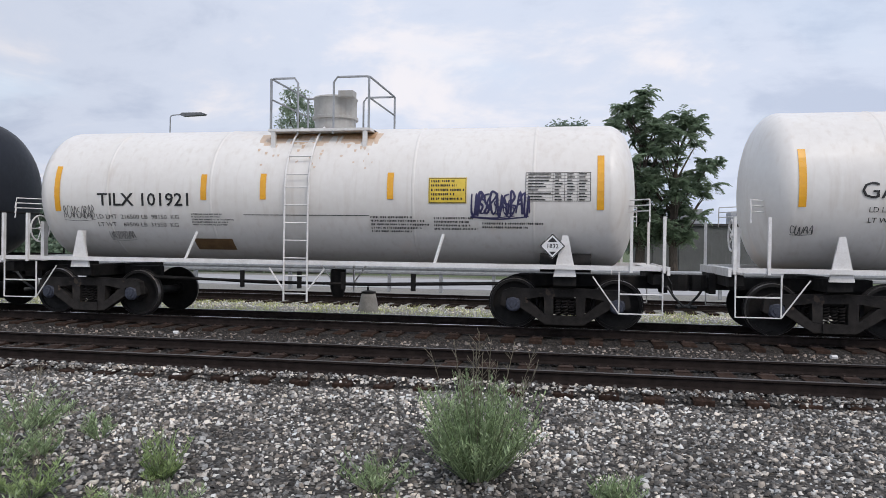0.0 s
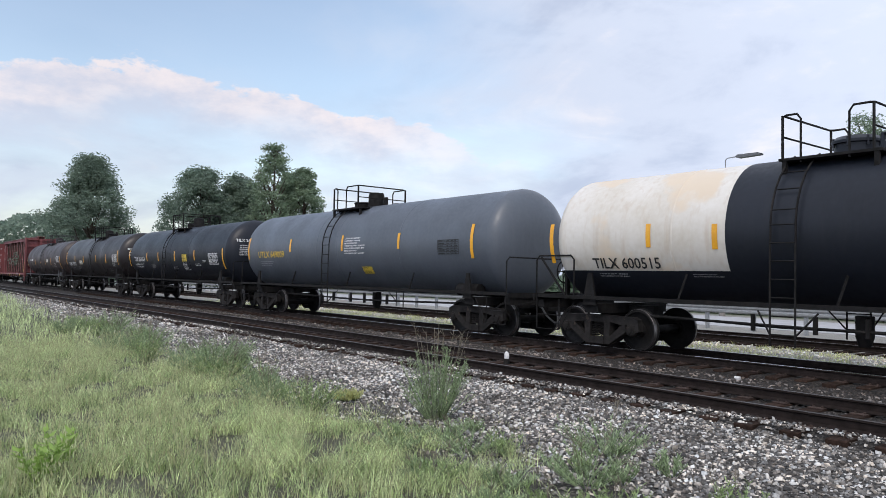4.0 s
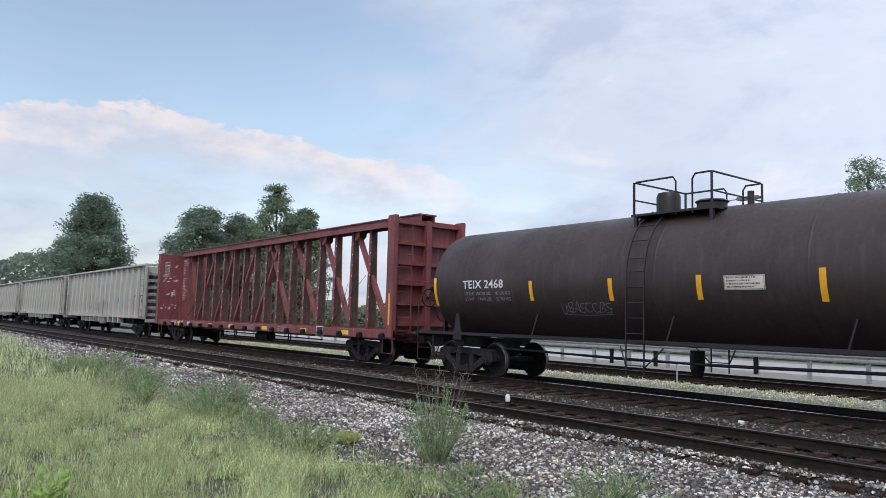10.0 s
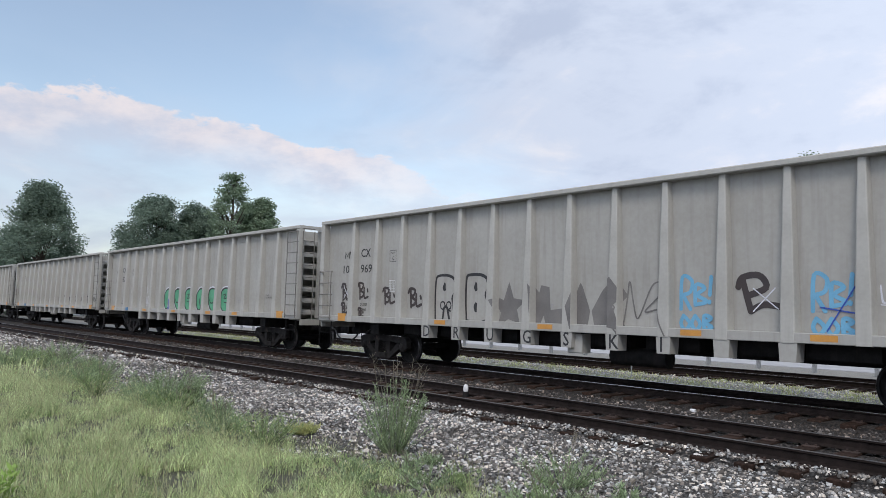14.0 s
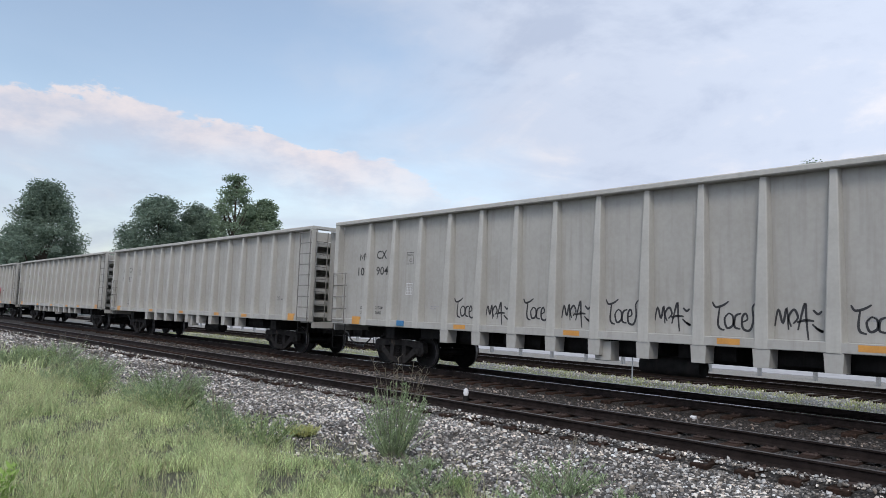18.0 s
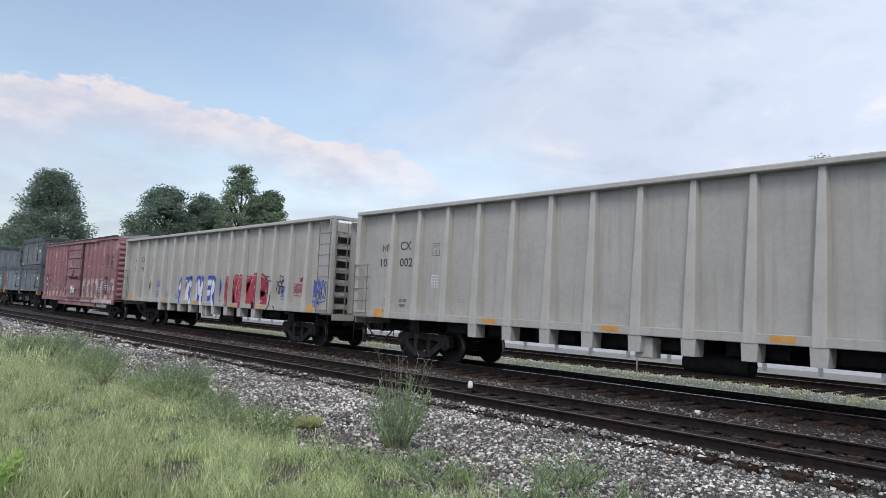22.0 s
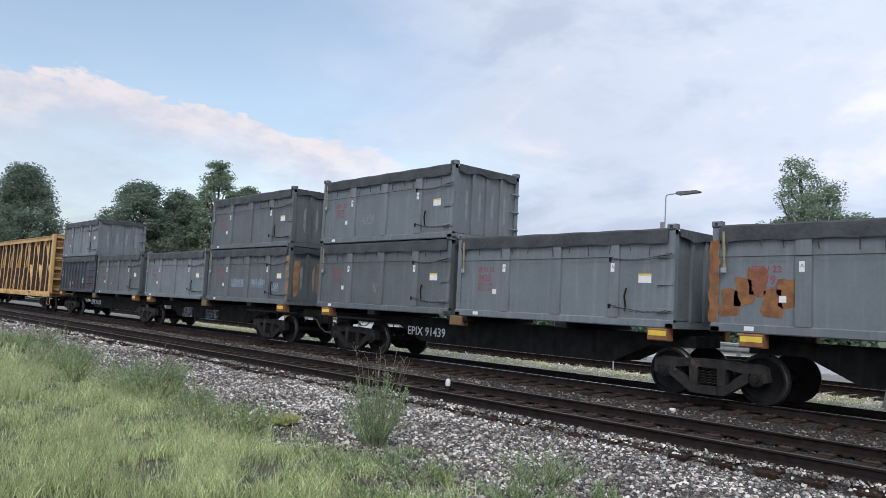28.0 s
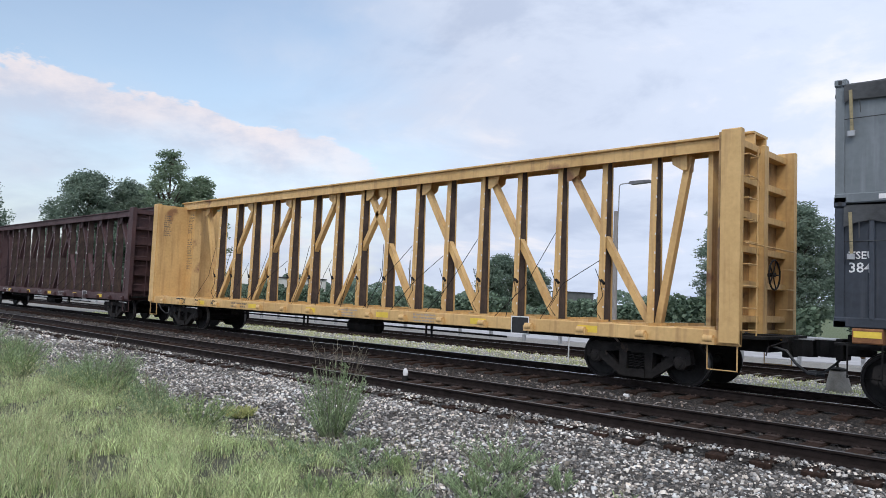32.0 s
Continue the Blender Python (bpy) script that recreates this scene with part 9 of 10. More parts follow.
    for i in range(nx + 1):
        x = -hx + 0.14 + (2 * hx - 0.28) * i / nx
        for j, (y, dz) in enumerate(rows):
            w = (0.022 if not blue else 0.07) * math.sin(i * 1.7 + seed) * math.sin(i * 0.6 + 1.3) if j in (0, 9) else 0.006 * math.sin(i * 1.1 + j + seed)
            g.v.append((x, y + (0.008 * math.sin(i * 0.9 + seed) if j in (0, 9) else 0), h + dz + w))
    k = len(rows)
    g.f += [(i * k + j, (i + 1) * k + j, (i + 1) * k + j + 1, i * k + j + 1) for i in range(nx) for j in range(k - 1)]
    for s in (-1, 1):       # flaps over the ends
        b = len(g.v)
        for i in range(9):
            y = -1.15 + 2.3 * i / 8
            for x, dz in ((hx - 0.14, 0.02), (hx + 0.02, 0.0), (hx + 0.045, -0.2 - 0.05 * math.sin(i * 1.9 + seed))):
                g.v.append((s * x, y, h + dz))
        f = [(b + i * 3 + j, b + i * 3 + j + 1, b + i * 3 + j + 4, b + i * 3 + j + 3) for i in range(8) for j in range(2)]
        g.f += f if s < 0 else [q[::-1] for q in f]
    part("tarpaulin", g, M["tarp"], c, "black tarpaulin with a sagging hem")
    for i in range(11):
        x = -2.72 + 0.53 * i + rnd.uniform(-0.12, 0.12)
        part("tie_cord", G(True).tube([(x, -1.322, h - 0.27), (x + rnd.uniform(-0.04, 0.04), -1.306, h - rnd.uniform(0.42, 0.56))], 0.010, 4), M["tarp"], c)
    part("side_cable", G(True).tube([(-2.95, -1.314, h - 0.60), (-0.5, -1.312, h - 0.585), (1.68, -1.314, h - 0.57)], 0.008, 4), M["tarp"], c, "thin cable along the side")
    part("strap", G(True).beam((-2.86, -1.322, h - 0.12), (-2.84, -1.306, h - 0.82), 0.05, 0.012, (0, 1, 0)), M["strap"], c, "yellow-grey ratchet strap")
    part("buckle", G().box(-2.90, -2.79, -1.335, -1.305, h - 0.90, h - 0.80, 0.01), M["galv"], c)
    if not blue:
        for z0, z1, seed2 in ((h - 0.60, h - 0.52, 1), (0.42, 0.34, 2)):
            for k in range(22):
                t = k / 21
                x, z = 1.62 + 1.4 * t, z0 + (z1 - z0) * t - 0.07 * math.sin(math.pi * t)
                part("chain_link", shared("chain_link", lambda: G(True).tube([(0.042 * math.cos(a), 0.0, 0.020 * math.sin(a)) for a in (2 * math.pi * k / 8 for k in range(9))], 0.0055, 4).mesh("chain_link")), M["dark_steel"], c, at=pose(x, -1.318, z, 90 * (k % 2)))
            part("chain_hook", G().box(1.58, 1.63, -1.315, -1.29, z0 - 0.07, z0 + 0.03, 0.008), M["dark_steel"], c)
        part("latch_lever", G(True).tube([(2.02, -1.31, 0.38), (1.98, -1.315, 0.62), (2.02, -1.31, 0.78)], 0.02, 5), M["dark_steel"], c)
        for zz in (0.3, 0.85, 1.4):
            part("door_hinge", G().box(2.72, 3.09, -1.288, -1.2745, zz, zz + 0.09, 0.006), m, c)
        marking("stencil_label", [rect(0, 0.30, 0, 0.19)], flat_side(-1.2545)(2.27, 0.90), M["placard"], c, "white label with a yellow strip")
        marking("stencil_label", [rect(0.01, 0.29, 0.15, 0.19)], flat_side(-1.2575)(2.27, 0.90), M["yellow_sign"], c)
        for x in (-1.49, 1.62):
            marking("stencil_label", [rect(0, 0.095, 0, 0.19)], flat_side(-1.3055)(x, 1.12), M["placard"], c, "white letter label")
            lettering("A", 0.065, flat_side(-1.3080)(x + 0.022, 1.20), M["ink"], c)
        marking("stencil_label", [rect(0, 0.13, 0, 0.12)], flat_side(-1.2545)(-1.85, 0.58), M["placard"], c)
        marking("stencil_label", [rect(0, 0.18, 0, 0.08)], flat_side(-1.303)(-2.45, 0.05), M["placard"], c)
    else:
        for zz in (0.5, 0.85, 1.2):
            part("step_bar", G().box(1.75, 2.7, -1.29, -1.252, zz, zz + 0.06, 0.008), m, c)
        marking("scraped_paint", [blob(0.12, 0.16, 0.1, 0.15, 880)], flat_side(-1.2545)(0.95, 0.5), M["graf_white"], c)
        marking("graffiti_tag", scrawl(0.6, 0.35, 4, 0.025, 881), flat_side(-1.2545)(-1.4, 0.25), M["graf_white"], c)
        for k, (x, z) in enumerate(((-0.85, 0.3), (0.25, 0.25), (2.3, 0.3), (1.9, 0.2))):
            marking("rust_patch", [blob(0.25, 0.3, 0.2, 0.28, 890 + k)], flat_side(-1.2535)(x, z), M["brown_car"], c)
        marking("small_print", small_print(0.3, 5, 0.07, 882), flat_side(-1.2545)(-2.28, 1.32), M["paint_grey"], c)
    if marks:
        for i, s in enumerate(marks.split("|")):
            lettering(s, (0.12, 0.16, 0.08, 0.08)[i], flat_side(-1.2545)(-2.36 if not blue else -2.9, 1.12 - (0, 0.22, 0.34, 0.46)[i]), M["paint_red"] if not blue else M["paint_white"], c)
    return c


def platform_car(u, ends, text):
    """An articulated two-unit platform car for containers, on three trucks."""
    car = roll_on(thing("container_flat_car", "dark steel articulated platform car with deep side sills", "flat car", "container flat cars"), u)
    for x in (-11.55, 0.0, 11.55):
        truck(car, x, u)
    for s in (-1, 1):
        coupler(car, s * (ends + 0.05), s, 0.88)
    for s in (-1, 1):
        g = G()
        g.prism([(s * 0.55, 0.92), (s * 1.6, 0.92), (s * 2.5, 0.50), (s * 9.0, 0.50), (s * 10.0, 0.92), (s * 13.2, 0.92), (s * 13.2, 1.16), (s * 0.55, 1.16)][::(1 if s > 0 else -1)], -0.52, 0.52)
        part("spine_beam", g, M["dark_steel"], car, "deep black spine beam")
        for x in (0.95, 3.4, 6.55, 6.95, 10.4, 12.75):
            part("bolster_arm", G().box(s * x - 0.16, s * x + 0.16, -1.30, 1.30, 1.161, 1.30, 0.02), M["dark_steel"], car)
        for x in (0.95, 12.7, 6.75):
            for q in (-1, 1):
                part("pedestal", G().box(s * x - 0.22, s * x + 0.22, *sorted((q * 1.10, q * 1.34)), 1.05, 1.296, 0.02), M["rust"] if x != 6.75 else M["brown_plate"], car, "rusty container pedestal")
        for q in (-1, 1):
            part("side_walk", G().box(*sorted((s * 10.2, s * 13.2)), *sorted((q * 0.95, q * 1.3)), 1.01, 1.049), M["dark_steel"], car)
    lettering(text, 0.24, flat_side(-0.526)(-9.6, 0.66), M["paint_white"], car)
    marking("graffiti_tag", scrawl(1.0, 0.36, 5, 0.022, int(abs(u)) + 7), flat_side(-0.526)(2.9, 0.55), M["graf_white"], car)
    marking("graffiti_tag", scrawl(1.2, 0.34, 4, 0.022, int(abs(u)) + 9), flat_side(-0.526)(5.2, 0.55), M["graf_white"], car)
    for x in (-12.7, 12.7, -0.95, 0.95):
        marking("reflective_stripe", [rect(-0.2, 0.2, -0.05, 0.05)], flat_side(-1.345)(x, 1.2), M["yellow_sign"], car)
    # grabs and steps at the ends
    for s in (-1, 1):
        for q in (-1, 1):
            g = G(True)
            g.tube([(s * 13.0, q * 1.3, 1.05), (s * 13.0, q * 1.3, 0.5), (s * 12.5, q * 1.3, 0.5), (s * 12.5, q * 1.3, 1.05)], 0.016, 5)
            part("step", g, M["dark_steel"], car)
        part("brake_wheel", shared("brake_wheel", brake_wheel_mesh), M["rust"], car, at=pose(s * 13.25, 0.6, 1.0, 0, 0, 0 if s > 0 else 180))


def containers():
    z = 1.30
    h = 2.0
    platform_car(-96.45, 13.6, "EPIX 91439")
    platform_car(-124.65, 13.6, "EPIX 91100")
    k = 0
    for mid in (-96.65, -124.75):
        for x, n in ((10.03, 2), (3.45, 1), (-3.53, 1), (-10.0, 2)):
            for lvl in range(n):
                k += 1
                u = mid + x
                top = n == 2 and lvl == 1
                if mid == -124.75 and x == -10.0 and lvl == 0:
                    container("dark blue ribbed waste container under a black tarpaulin", u, z, "container_blue", h, k, "TSEU|384", True)
                elif mid == -96.65 and x == -3.53:
                    container("pale grey waste container under a black tarpaulin", u, z, "container_light", h, k, "EPIU 22|3422|SER P1114|32 CU YD")
                else:
                    name = "slate-grey waste container stacked on another, tarpaulin on top" if top else "slate-grey waste container under a black tarpaulin"
                    c = container(name, u, z + lvl * (h + 0.03), "container" if k % 3 else "container_light", h, k, "EPIU 22|%d|32 CU YD" % (4835, 4629, 4436, 3719, 4421, 4719, 2877, 2569, 4439, 4833, 4817, 4636)[k % 12])
                    if k == 10:
                        for i, s in enumerate(("Astoria", "2399")):
                            lettering(s, 0.15, flat_side(-1.257)(-1.05, 0.66 - 0.2 * i), M["paint_grey"], c)
                    if k in (7, 3):
                        strip = [(-0.05 + 0.02 * math.sin(q * 1.7 + k) + (0.0 if s else 0.19 - 0.03 * math.sin(q * 2.3)), 0.18 + 0.11 * q) for q in range(15) for s in (1, 0)]
                        marking("rust_streak", [(strip, [(2 * q, 2 * q + 1, 2 * q + 3, 2 * q + 2) for q in range(14)])], flat_side(-1.2795)(2.95 if k != 3 else -3.1, 0.0), M["rust_tan"] if k == 7 else M["rust"], c, "rust down the corner post")
                        for q in range(3 if k == 7 else 0):
                            marking("rust_patch", [blob(0.12, 0.75, 0.13, 0.62, 930 + q, 18)], flat_end(3.0555)(-1.08 + 0.95 * q, 0.2), M["rust_tan"], c, "tan rust run on the end panel")
                    if k in (1, 2, 6, 7, 8, 12):
                        for q in range(4):
                            marking("bare_metal_streak", [blob(0.1, 0.5, 0.05, 0.4, 960 + q + k, 14)], flat_end(3.054)(-0.85 + 0.5 * q, 0.45), M["pale_stain"], c, "pale run of bare metal")
                    if k == 3:
                        for q in range(5):
                            marking("rust_patch", [blob(0.2, 0.3, 0.18, 0.26, 940 + q, 16)], flat_side(-1.2535)(-2.95 + 0.26 * q, 0.25 + 0.2 * (q % 3)), M["rust"], c, "rust on the side panel")
                    if k == 7:
                        for q, (xt, w2) in enumerate(((-1.1, 0.5), (-0.55, 0.45), (0.4, 0.5), (0.95, 0.5), (1.95, 0.45))):
                            marking("graffiti_tag", scrawl(w2, 0.24, 4, 0.022, 60 + q), flat_side(-1.257)(xt, 0.62 - 0.12 * (q == 4)), M["graf_pale"], c, "pale blue sprayed tag")
                    if k in (1, 2, 5, 6, 9):
                        marking("graffiti_tag", scrawl(0.5, 0.25, 4, 0.014, 80 + k), flat_side(-1.257)(-0.9 + 0.3 * (k % 3), 0.6), M["paint_grey"], c, "faint chalk scrawl")


def centerbeam(label, u, half, skin, mark, deep=0.0, brackets=True, group=""):
    """A centre-beam lumber car: deck, bulkheads, open centre truss."""
    car = roll_on(thing("centerbeam_car", label, "lumber car", "centre-beam lumber cars"), u)
    m = M[skin]
    for s in (-1, 1):
        truck(car, (half - 2.2) * s, u)
        coupler(car, (half + 0.62) * s, s)
    # deck: two side sills with cross bearers
    for q in (-1, 1):
        part("side_sill", G().box(-half, half, *sorted((q * 1.32, q * 1.40)), 0.86, 1.14, 0.015), m, car)
        part("deck_board", G().box(-half + 0.3, half - 0.3, *sorted((q * 0.42, q * 1.31)), 1.08, 1.13), m, car)
    part("centre_sill", G().box(-half - 0.1, half + 0.1, -0.3, 0.3, 0.74, 1.075, 0.02), M["dark_steel"] if skin != "red_car" else m, car)
    nb = 17
    for i in range(nb):
        x = -half + 0.9 + (2 * half - 1.8) * i / (nb - 1)
        part("cross_bearer", shared(("bearer", skin), lambda: G().box(-0.11, 0.11, -1.32, 1.32, 0.87, 1.07).mesh("cross_bearer")), m, car, at=(x, 0, 0))
        for q in (-1, 1):
            part("winch", shared("winch", lambda: G(True).lathe([(-0.09, 0.001), (-0.09, 0.075), (0.09, 0.075), (0.09, 0.001)], "x", (0, 0, 0), 10).box(-0.12, 0.12, -0.05, 0.05, -0.10, 0.02).mesh("winch")), M["dark_steel"] if skin == "red_car" else m, car, at=(x + 0.35, q * 1.45, 0.97))
            part("riser", shared(("riser", skin), lambda: G().prism([(-0.4, 1.131), (0.4, 1.131), (0.4, 1.19), (-0.4, 1.16)], -0.4, 0.4).mesh("riser")), m, car, at=(x, q * 0.88, 0))
    # truss
    top = 4.97
    x0, x1 = (-9.33, 9.28) if skin == "red_car" else (-8.87, 9.36)
    g = G()
    g.box(-half + 0.1, half - 0.2, -0.36, 0.36, top - 0.05, top, 0.01)
    g.box(-half + 0.2, half - 0.2, -0.30, -0.25, top - 0.30, top - 0.049)
    g.box(-half + 0.2, half - 0.2, 0.25, 0.30, top - 0.30, top - 0.049)
    part("top_chord", g, m, car)
    nv = 16
    xs = [x0 + (x1 - x0) * i / (nv - 1) for i in range(nv)]
    for i, x in enumerate(xs):
        def post():
            """A tapered channel: two flanges on a web."""
            g = G()
            b0, b1 = 0.19, 0.125
            def ring(w, y, z):
                t, n = 0.03, 0.015
                return [(-w, -y, z), (w, -y, z), (w, -y + t, z), (n, -y + t, z), (n, y - t, z), (w, y - t, z), (w, y, z), (-w, y, z), (-w, y - t, z), (-n, y - t, z), (-n, -y + t, z), (-w, -y + t, z)]
            g.add(ring(0.082, b0, 1.131) + ring(0.060, b1, top - 0.052), [(i, (i + 1) % 12, (i + 1) % 12 + 12, i + 12) for i in range(12)])
            return g.mesh("upright")
        up = part("upright", shared(("upright", skin), post), m, car, at=(x, 0, 0))
        # added slab: rust plus the recess shade between the flanges, as colour
        part("web_liner", shared("web_liner", lambda: G().add([(0.018, -0.158, 1.14), (0.018, 0.158, 1.14), (0.018, 0.094, top - 0.06), (0.018, -0.094, top - 0.06), (0.052, -0.158, 1.14), (0.052, 0.158, 1.14), (0.042, 0.094, top - 0.06), (0.042, -0.094, top - 0.06)], [(4, 5, 6, 7), (3, 2, 1, 0), (0, 1, 5, 4), (1, 2, 6, 5), (2, 3, 7, 6), (3, 0, 4, 7)]).mesh("web_liner")), M["rusty_shaded_web"], up, "rusted web, darkened for the shade between the flanges")
        g = G()
        for k in range(8):
            y = -0.194 + 0.065 * (0.3 + 0.4 * k) / 3.8
            g.box(x + 0.06, x + 0.085, y - 0.004, y, 1.43 + 0.4 * k, 1.48 + 0.4 * k)
        tagged(part("strap_slot_row", g, M["placard"], car), kind="stuff")
    mid = nv // 2
    def diagonal(xa, xb):
        """A brace from the chord at xa down to the deck at xb."""
        g = G()
        g.beam((xa, 0, top - 0.3), (xb, 0, 1.16), 0.14, 0.16, (0, 1, 0))
        part("diagonal_brace", g, m, car)
        for q in (-1, 1):
            w = 0.36 if xb > xa else -0.36
            p = [(xa, top - 0.22), (xa + w, top - 0.22), (xa + w * 0.9, top - 0.46), (xa + w * 0.3, top - 0.6), (xa, top - 0.6)]
            part("gusset", G().prism(p if w < 0 else p[::-1], q * 0.142, q * 0.152), m, car)
    sp = (x1 - x0) / (nv - 1)
    for k in range(4):          # braces lean towards the middle from both ends
        diagonal(xs[2 + 2 * k] - 0.1, xs[2 * k] + 0.1)
        diagonal(xs[7 + 2 * k] + 0.2, xs[9 + 2 * k] - 0.1 if 9 + 2 * k < nv else xs[nv - 1])
    diagonal(x1 + 0.75, xs[nv - 1] + 0.12)
    diagonal(x0 - 1.15, x0 - 0.14)
    part("end_upright", G().box(x1 + 1.2, x1 + 1.3, -0.14, 0.14, 1.131, top - 0.052), m, car)
    if brackets:
        rnd = random.Random(int(abs(u)))
        for i, x in enumerate(xs[:-1]):
            g = G(True)
            for q in (-1,):
                s = rnd.choice((-1, 1))
                zt = rnd.uniform(2.4, 3.2)
                g.tube([(x, -0.26, zt), (x + s * rnd.uniform(0.3, 0.6), -0.8, rnd.uniform(1.8, 2.1)), (x + s * rnd.uniform(0.6, 0.9), -1.38, 1.1)], 0.008, 4)
                if skin == "yellow_car":
                    g.tube([(x - 0.1, -0.27, 2.3), (x + 0.05, -0.29, 2.0), (x + 0.12, -0.29, 1.7), (x - 0.08, -0.30, 1.4), (x + 0.1, -0.32, 1.2)], 0.010, 4)
                    g.tube([(x + 0.06, -0.28, 2.05), (x + 0.17, -0.32, 1.97)], 0.035, 5)
            part("tie_down_cable", g, M["dark_steel"], car, "loose steel tie-down cable")
    # bulkheads
    for s in (-1, 1):
        hb = half + (0.38 if s < 0 and skin == "red_car" else 0)
        g = G()
        g.box(*sorted((s * (hb - 0.42), s * (hb - 0.36))), -1.42, 1.42, 1.131, 4.76)
        b = part("bulkhead", g, M["bulk_yellow"] if skin == "yellow_car" and s > 0 else m, car, "steel end bulkhead")
        for q in (-1, 1):
            part("bulkhead_post", G().box(*sorted((s * (hb - 0.36), s * (hb + 0.0))), *sorted((q * 1.30, q * 1.46)), 0.9, 4.80, 0.02), m, b)
        part("bulkhead_post", G().box(*sorted((s * (hb - 0.36), s * (hb - 0.08))), -0.1, 0.1, 1.0, 4.72, 0.015), m, b)
        for z in (1.35, 2.0, 2.65, 3.3, 3.95, 4.62):
            part("bulkhead_rib", shared(("bulk_rib", s, hb), lambda s=s: G().box(*sorted((s * (hb - 0.36), s * (hb - 0.16))), -1.30, 1.30, -0.06, 0.06, 0.01).mesh("bulkhead_rib")), m, b, at=(0, 0, z))
        g = G(True)
        for k in range(9):
            z = 1.15 + 0.40 * k
            g.tube([(s * (hb - 0.1), -1.22, z), (s * (hb + 0.05), -1.22, z), (s * (hb + 0.05), -0.78, z), (s * (hb - 0.1), -0.78, z)], 0.013, 5)
        g.tube([(s * (hb + 0.05), -0.78, 1.0), (s * (hb + 0.05), -0.78, 4.5)], 0.016, 5)
        part("end_ladder", g, m, b)
        g = G(True)
        for k in range(4):
            z = 1.15 + 0.40 * k
            g.tube([(s * (hb - 0.1), 1.22, z), (s * (hb + 0.05), 1.22, z), (s * (hb + 0.05), 0.78, z), (s * (hb - 0.1), 0.78, z)], 0.013, 5)
        g.tube([(s * (hb + 0.05), -1.3, 2.72), (s * (hb + 0.05), 1.3, 2.72)], 0.014, 5)
        part("end_ladder", g, m, b)
        part("brake_wheel", shared("brake_wheel", brake_wheel_mesh), M["dark_steel"], car, at=pose(s * (hb + 0.12), -0.1, 2.2, 0, 0, 0 if s > 0 else 180))
        part("end_platform", G().box(*sorted((s * (hb - 0.3), s * (hb + 0.3))), -1.2, 1.2, 1.0, 1.05), M["dark_steel"], car)
        for q in (-1, 1):
            g = G(True)
            g.tube([(s * (half - 0.05), q * 1.38, 0.9), (s * (half - 0.05), q * 1.38, 0.42), (s * (half - 0.6), q * 1.38, 0.42), (s * (half - 0.6), q * 1.38, 0.9)], 0.016, 5)
            part("step", g, m, car)
    lay = flat_side(-1.404)
    for i, x in enumerate((-3.75, -1.3, 2.2, 5.6, 8.6) if skin == "red_car" else (-7.6, -4.2, -1.0, 2.2, 5.6, 8.6)):
        marking("reflective_stripe", [rect(-0.24, 0.24, -0.07, 0.07)], lay(x, 1.0), M["yellow_sign"], car)
    for s, x in ((mark[0], -half + 2.24), (mark[1][:3], -half + (3.60 if skin == "red_car" else 3.68)), (mark[1][3:], -half + (4.57 if skin == "red_car" else 4.85))):
        lettering(s, 0.20, lay(x, 0.91), M["paint_white"] if skin != "yellow_car" else M["ink"], car, 1.0)
    if skin == "red_car":
        marking("reflective_stripe", [rect(-0.2, 0.2, 0.02, 0.12), rect(-0.07, 0.07, -0.1, 0.02)], lay(-8.14, 0.98), M["yellow_sign"], car)
        lettering("LD LMT  223700", 0.085, lay(-5.68, 1.02), M["paint_grey"], car)
        lettering("LT WT    62300", 0.085, lay(-5.68, 0.88), M["paint_grey"], car)
    else:
        marking("small_print", small_print(1.1, 2, 0.06, 500), lay(-half + 6.2, 1.08), M["paint_white"] if skin != "yellow_car" else M["ink_soft"], car)
    marking("small_print", small_print(1.0, 3, 0.045, 501), lay(0.3, 1.09), M["paint_grey"], car)
    marking("small_print", small_print(1.0, 3, 0.045, 502), lay(3.4, 1.09), M["paint_grey"], car)
    marking("data_panel", [rect(0, 0.5, 0, 0.4)], lay(6.6, 0.78), M["ink"], car, "black data panel")
    marking("data_panel_frame", outline(0, 0.5, 0, 0.4, 0.025), flat_side(-1.409)(6.6, 0.78), M["paint_white"], car)
    # a plate with instructions in the middle plane, beside the rear bulkhead
    rb = half + (0.38 if skin == "red_car" else 0)
    plate = part("instruction_panel", G().box(-rb + 0.362, -half + 0.9, -0.165, 0.165, 1.132, top - 0.052), m, car, "flat plate with stencilled instructions")
    pl = flat_side(-0.169)
    pen = M["paint_white"] if skin == "red_car" else M["ink_soft"]
    px = -half + 0.05 if skin == "red_car" else -half + 0.42
    for s, z in (("LOADING AND", 4.42), ("UNLOADING", 4.30), ("INSTRUCTION", 4.18), ("SAFETY FIRST", 3.42), ("WARNING", 2.78)):
        lettering(s, 0.075, pl(px, z), pen, plate, (0.62 if len(s) > 10 else 0.8) * (1.5 if skin == "red_car" else 1))
    for s, z in (("DO NOT MOVE", 2.66), ("CAR UNLESS", 2.56), ("TIEDOWNS ARE", 2.46), ("SECURED IN", 2.36), ("KEYSLOTS", 2.26)):
        lettering(s, 0.06, pl(px, z), pen, plate, 1.05 if skin == "red_car" else 0.75)
    marking("small_print", small_print(0.42, 5, 0.05, 505), pl(px, 4.10), pen, plate)
    marking("small_print", small_print(0.42, 6, 0.05, 506), pl(px, 3.36), pen, plate)
    # lettering on the inner face of the rear bulkhead
    ink = M["paint_white"] if skin == "red_car" else M["ink_soft"]
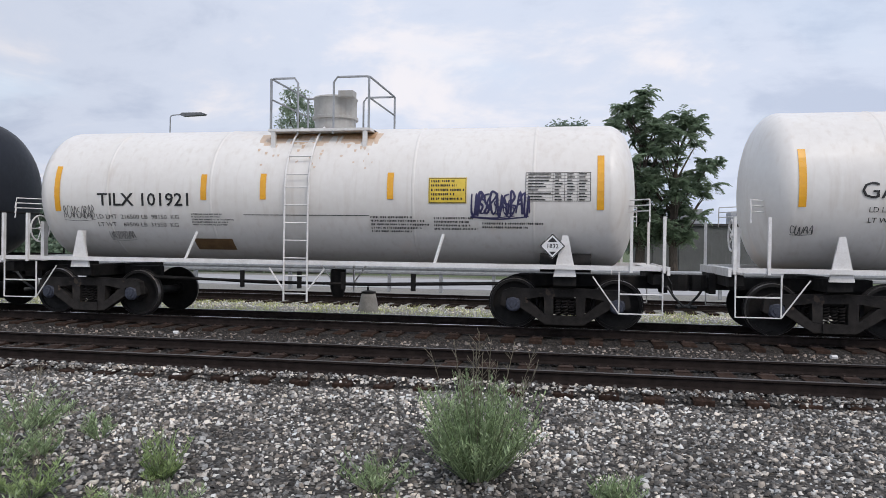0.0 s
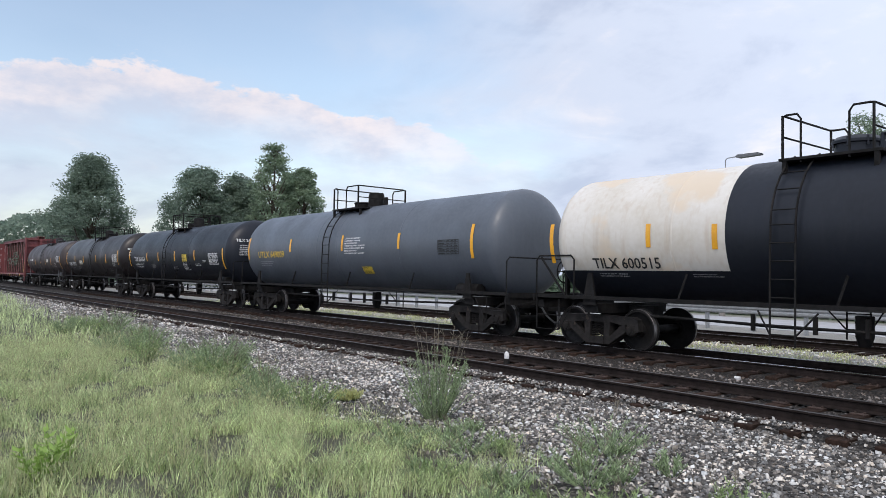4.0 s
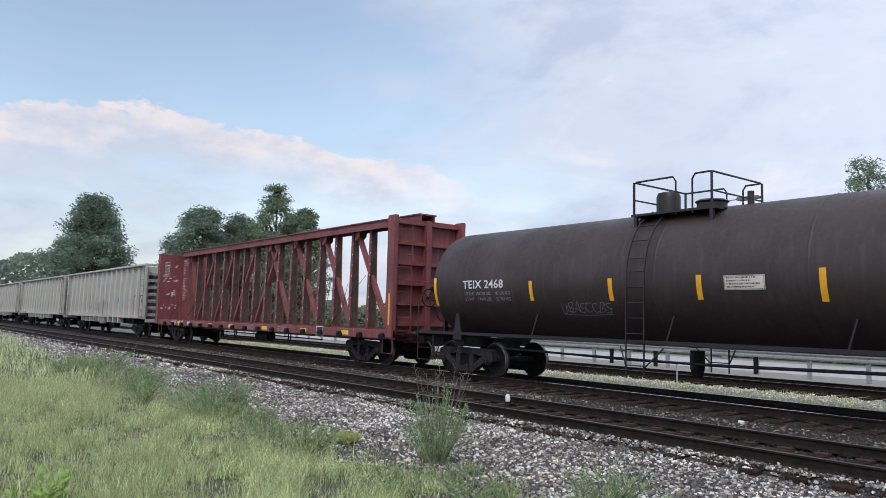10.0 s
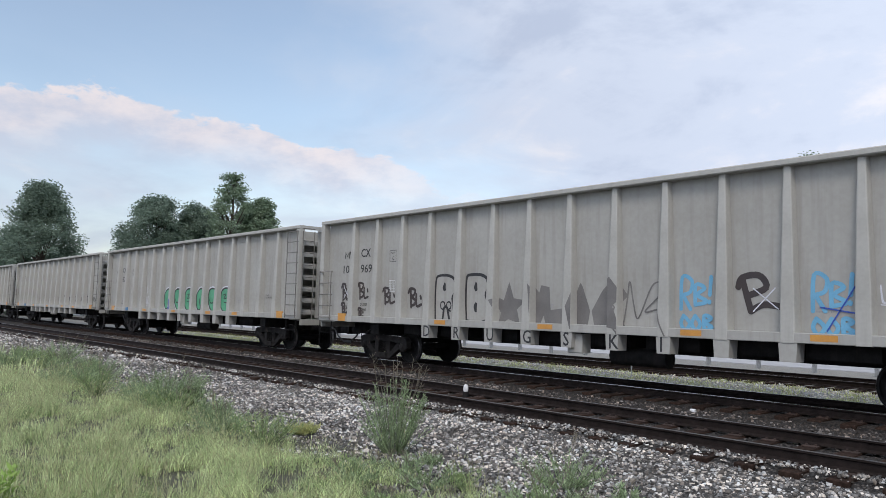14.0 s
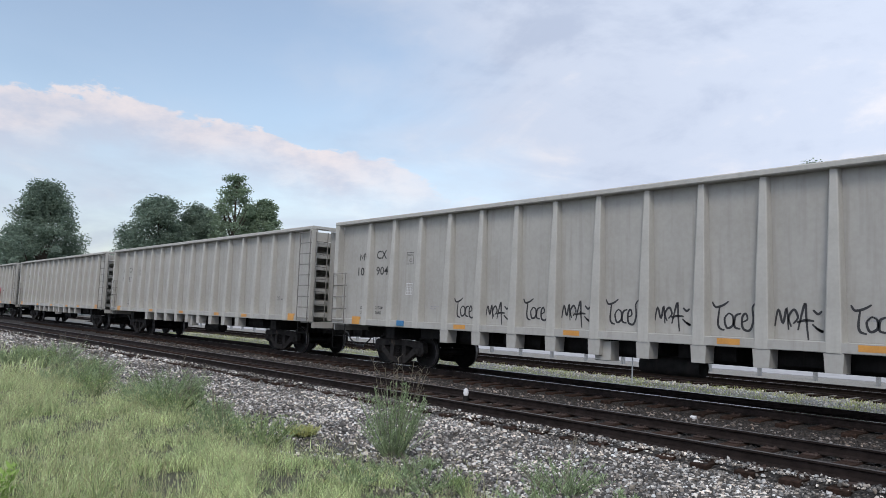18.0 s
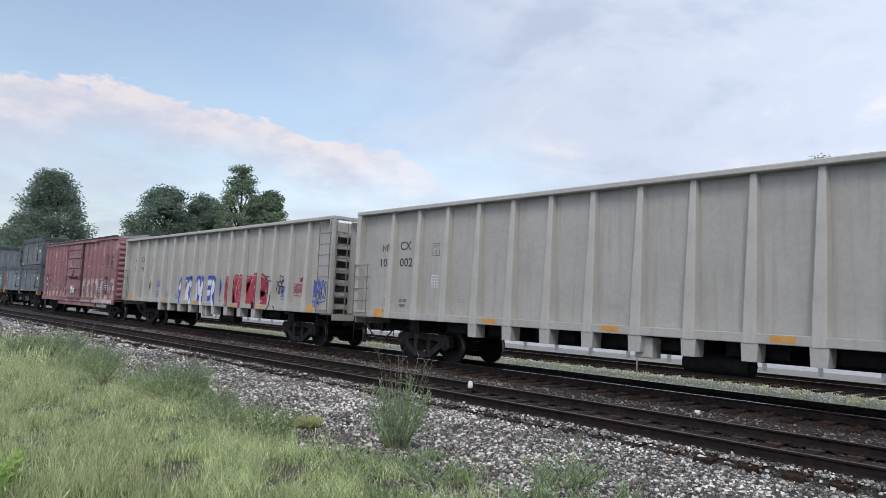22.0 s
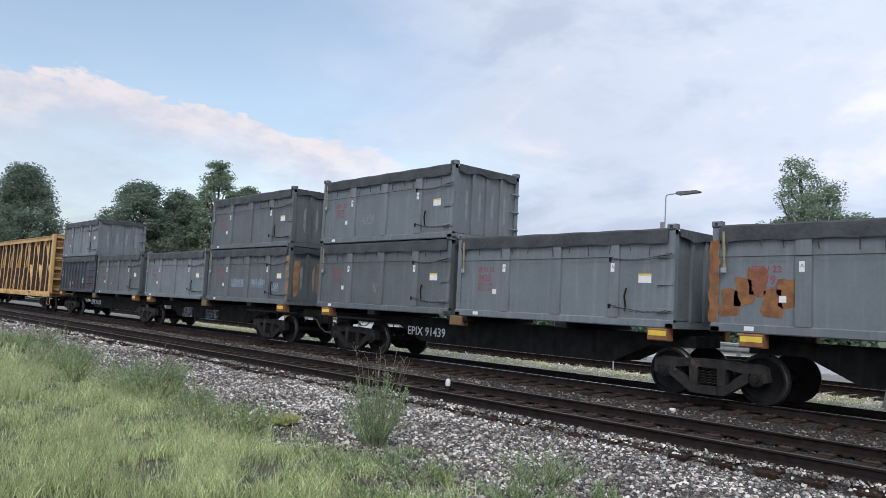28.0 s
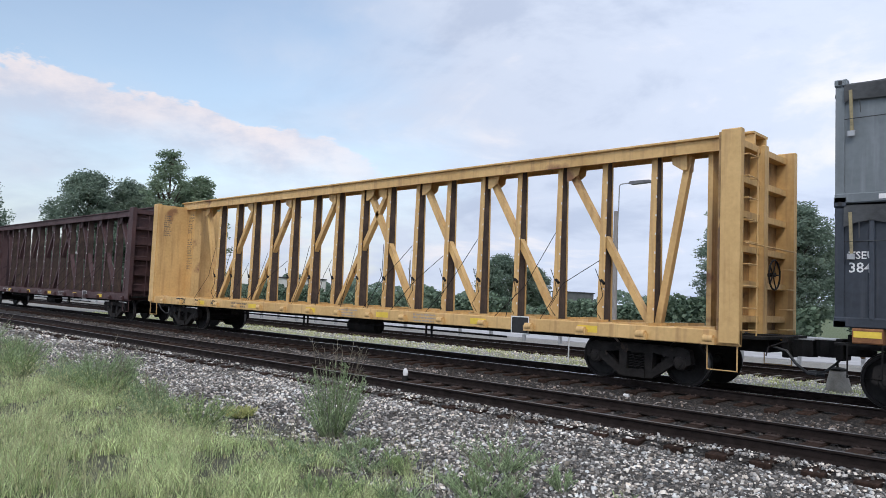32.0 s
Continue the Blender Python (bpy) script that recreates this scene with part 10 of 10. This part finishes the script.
    if skin != "brown_car":
        marking("small_print", small_print(0.34, 10, 0.05, 504), flat_end(-rb + 0.425)(-1.2, 4.35), ink, car)
    if skin == "red_car":
        rnd = random.Random(9)
        g = []
        for i in range(40):
            a, b = rnd.uniform(0, 0.8), rnd.choice((0.2, 0.9, 1.0, 1.7, 1.8, 2.5)) + rnd.uniform(0, 0.25)
            g.append(rect(a, a + rnd.uniform(0.03, 0.13), b, b + 0.045))
        marking("scraped_paint", g, flat_end(-rb + 0.427)(-1.35, 1.5), M["paint_white"], car)
        marking("reflective_stripe", [rect(0, 0.1, 0, 1.0, 2)], flat_side(-1.466)(half - 0.22, 1.3), M["yellow"], car)
    # brake rods hung below
    g = G(True)
    g.tube([(-6, -0.8, 0.72), (6, -0.8, 0.66)], 0.025, 5)
    for x in (-2.0, -1.8, 3.4, 3.6):
        g.tube([(x, -0.9, 0.86), (x, -0.9, 0.5)], 0.03, 5)
    g.lathe([(-0.6, 0.001), (-0.6, 0.2), (0.6, 0.2), (0.6, 0.001)], "x", (0.6, -0.6, 0.62), 12)
    part("brake_rigging", g, M["dark_steel"], car, "dark brake rods and air tank")
    return car


def motions():
    """The train runs past to +x; wheels turn while they are in the near stretch."""
    def way(t):
        k = t - 19.0
        return 12.88 * (-0.79194 + 0.85655 * k + 0.000404 * k * k)
    times = [4.0 * i for i in range(9)]
    for ob, u, *z in MOVING:
        walk(ob, [(t, pose(u + way(t), TRACK_Y, z[0] if z else 0)) for t in times])
    for ob, at, u in AXLES:
        rows, turn0 = [], None
        for f in range(0, 32 * 30 + 1):
            t = f / 30
            x = u + way(t)
            if -34 < x < 12 or f in (0, 960):
                if turn0 is None or f == 0:
                    turn0 = x
                a = math.degrees((x - turn0) / R_WHEEL) if -34 < x < 12 else (0 if x <= -34 else math.degrees((12 - turn0) / R_WHEEL))
                if x <= -34:
                    turn0 = -34.0
                rows.append((t, Matrix.Translation(at) @ pose(0, 0, 0, 0, a % 360, 0)))
        walk(ob, rows)

M["stone_dark"] = stone_material("grimy_ballast_stone", (0.018, 0.016, 0.015), (0.34, 0.30, 0.27), (0.055, 0.046, 0.041))
M["stone_black"] = stone_material("oily_crib_stone", (0.008, 0.007, 0.007), (0.12, 0.105, 0.095), (0.020, 0.017, 0.015))
M["stone_pale"] = stone_material("pale_gravel_stone", (0.34, 0.325, 0.285), (0.88, 0.86, 0.79), (0.64, 0.62, 0.555))

# ---- the place ----
ground()
buildings()
guard_rail()
lineside()
backdrop_plants()
# ---- the train, front to rear ----
tank_cars()
centerbeam("oxide-red centre-beam lumber car, empty", 78.55, 11.5, "red_car", ("MCSA", "625448"))
gondolas()
boxcar()
containers()
centerbeam("chalky yellow centre-beam lumber car, empty", -151.1, 11.75, "yellow_car", ("TTZX", "86542"))
centerbeam("dark red-brown centre-beam lumber car, empty", -176.5, 11.7, "brown_car", ("TTZX", "85117"))
# ---- plants and stones near the lens ----
bushes()
meadow()
scatter_stones()
track("near_track", "empty near track with dark rails on timber ties", 9.80, -140, 40, "rail_top", (-62, -58, 140), True)
track("middle_track", "middle track that the train runs on", 14.49, -200, 40, "rail_shine", (-62, -50, 136), True)
track("far_track", "third track with rusty rails in pale gravel", 21.0, -200, 40, "rail_top", (-70, 0, 170), False)
motions()
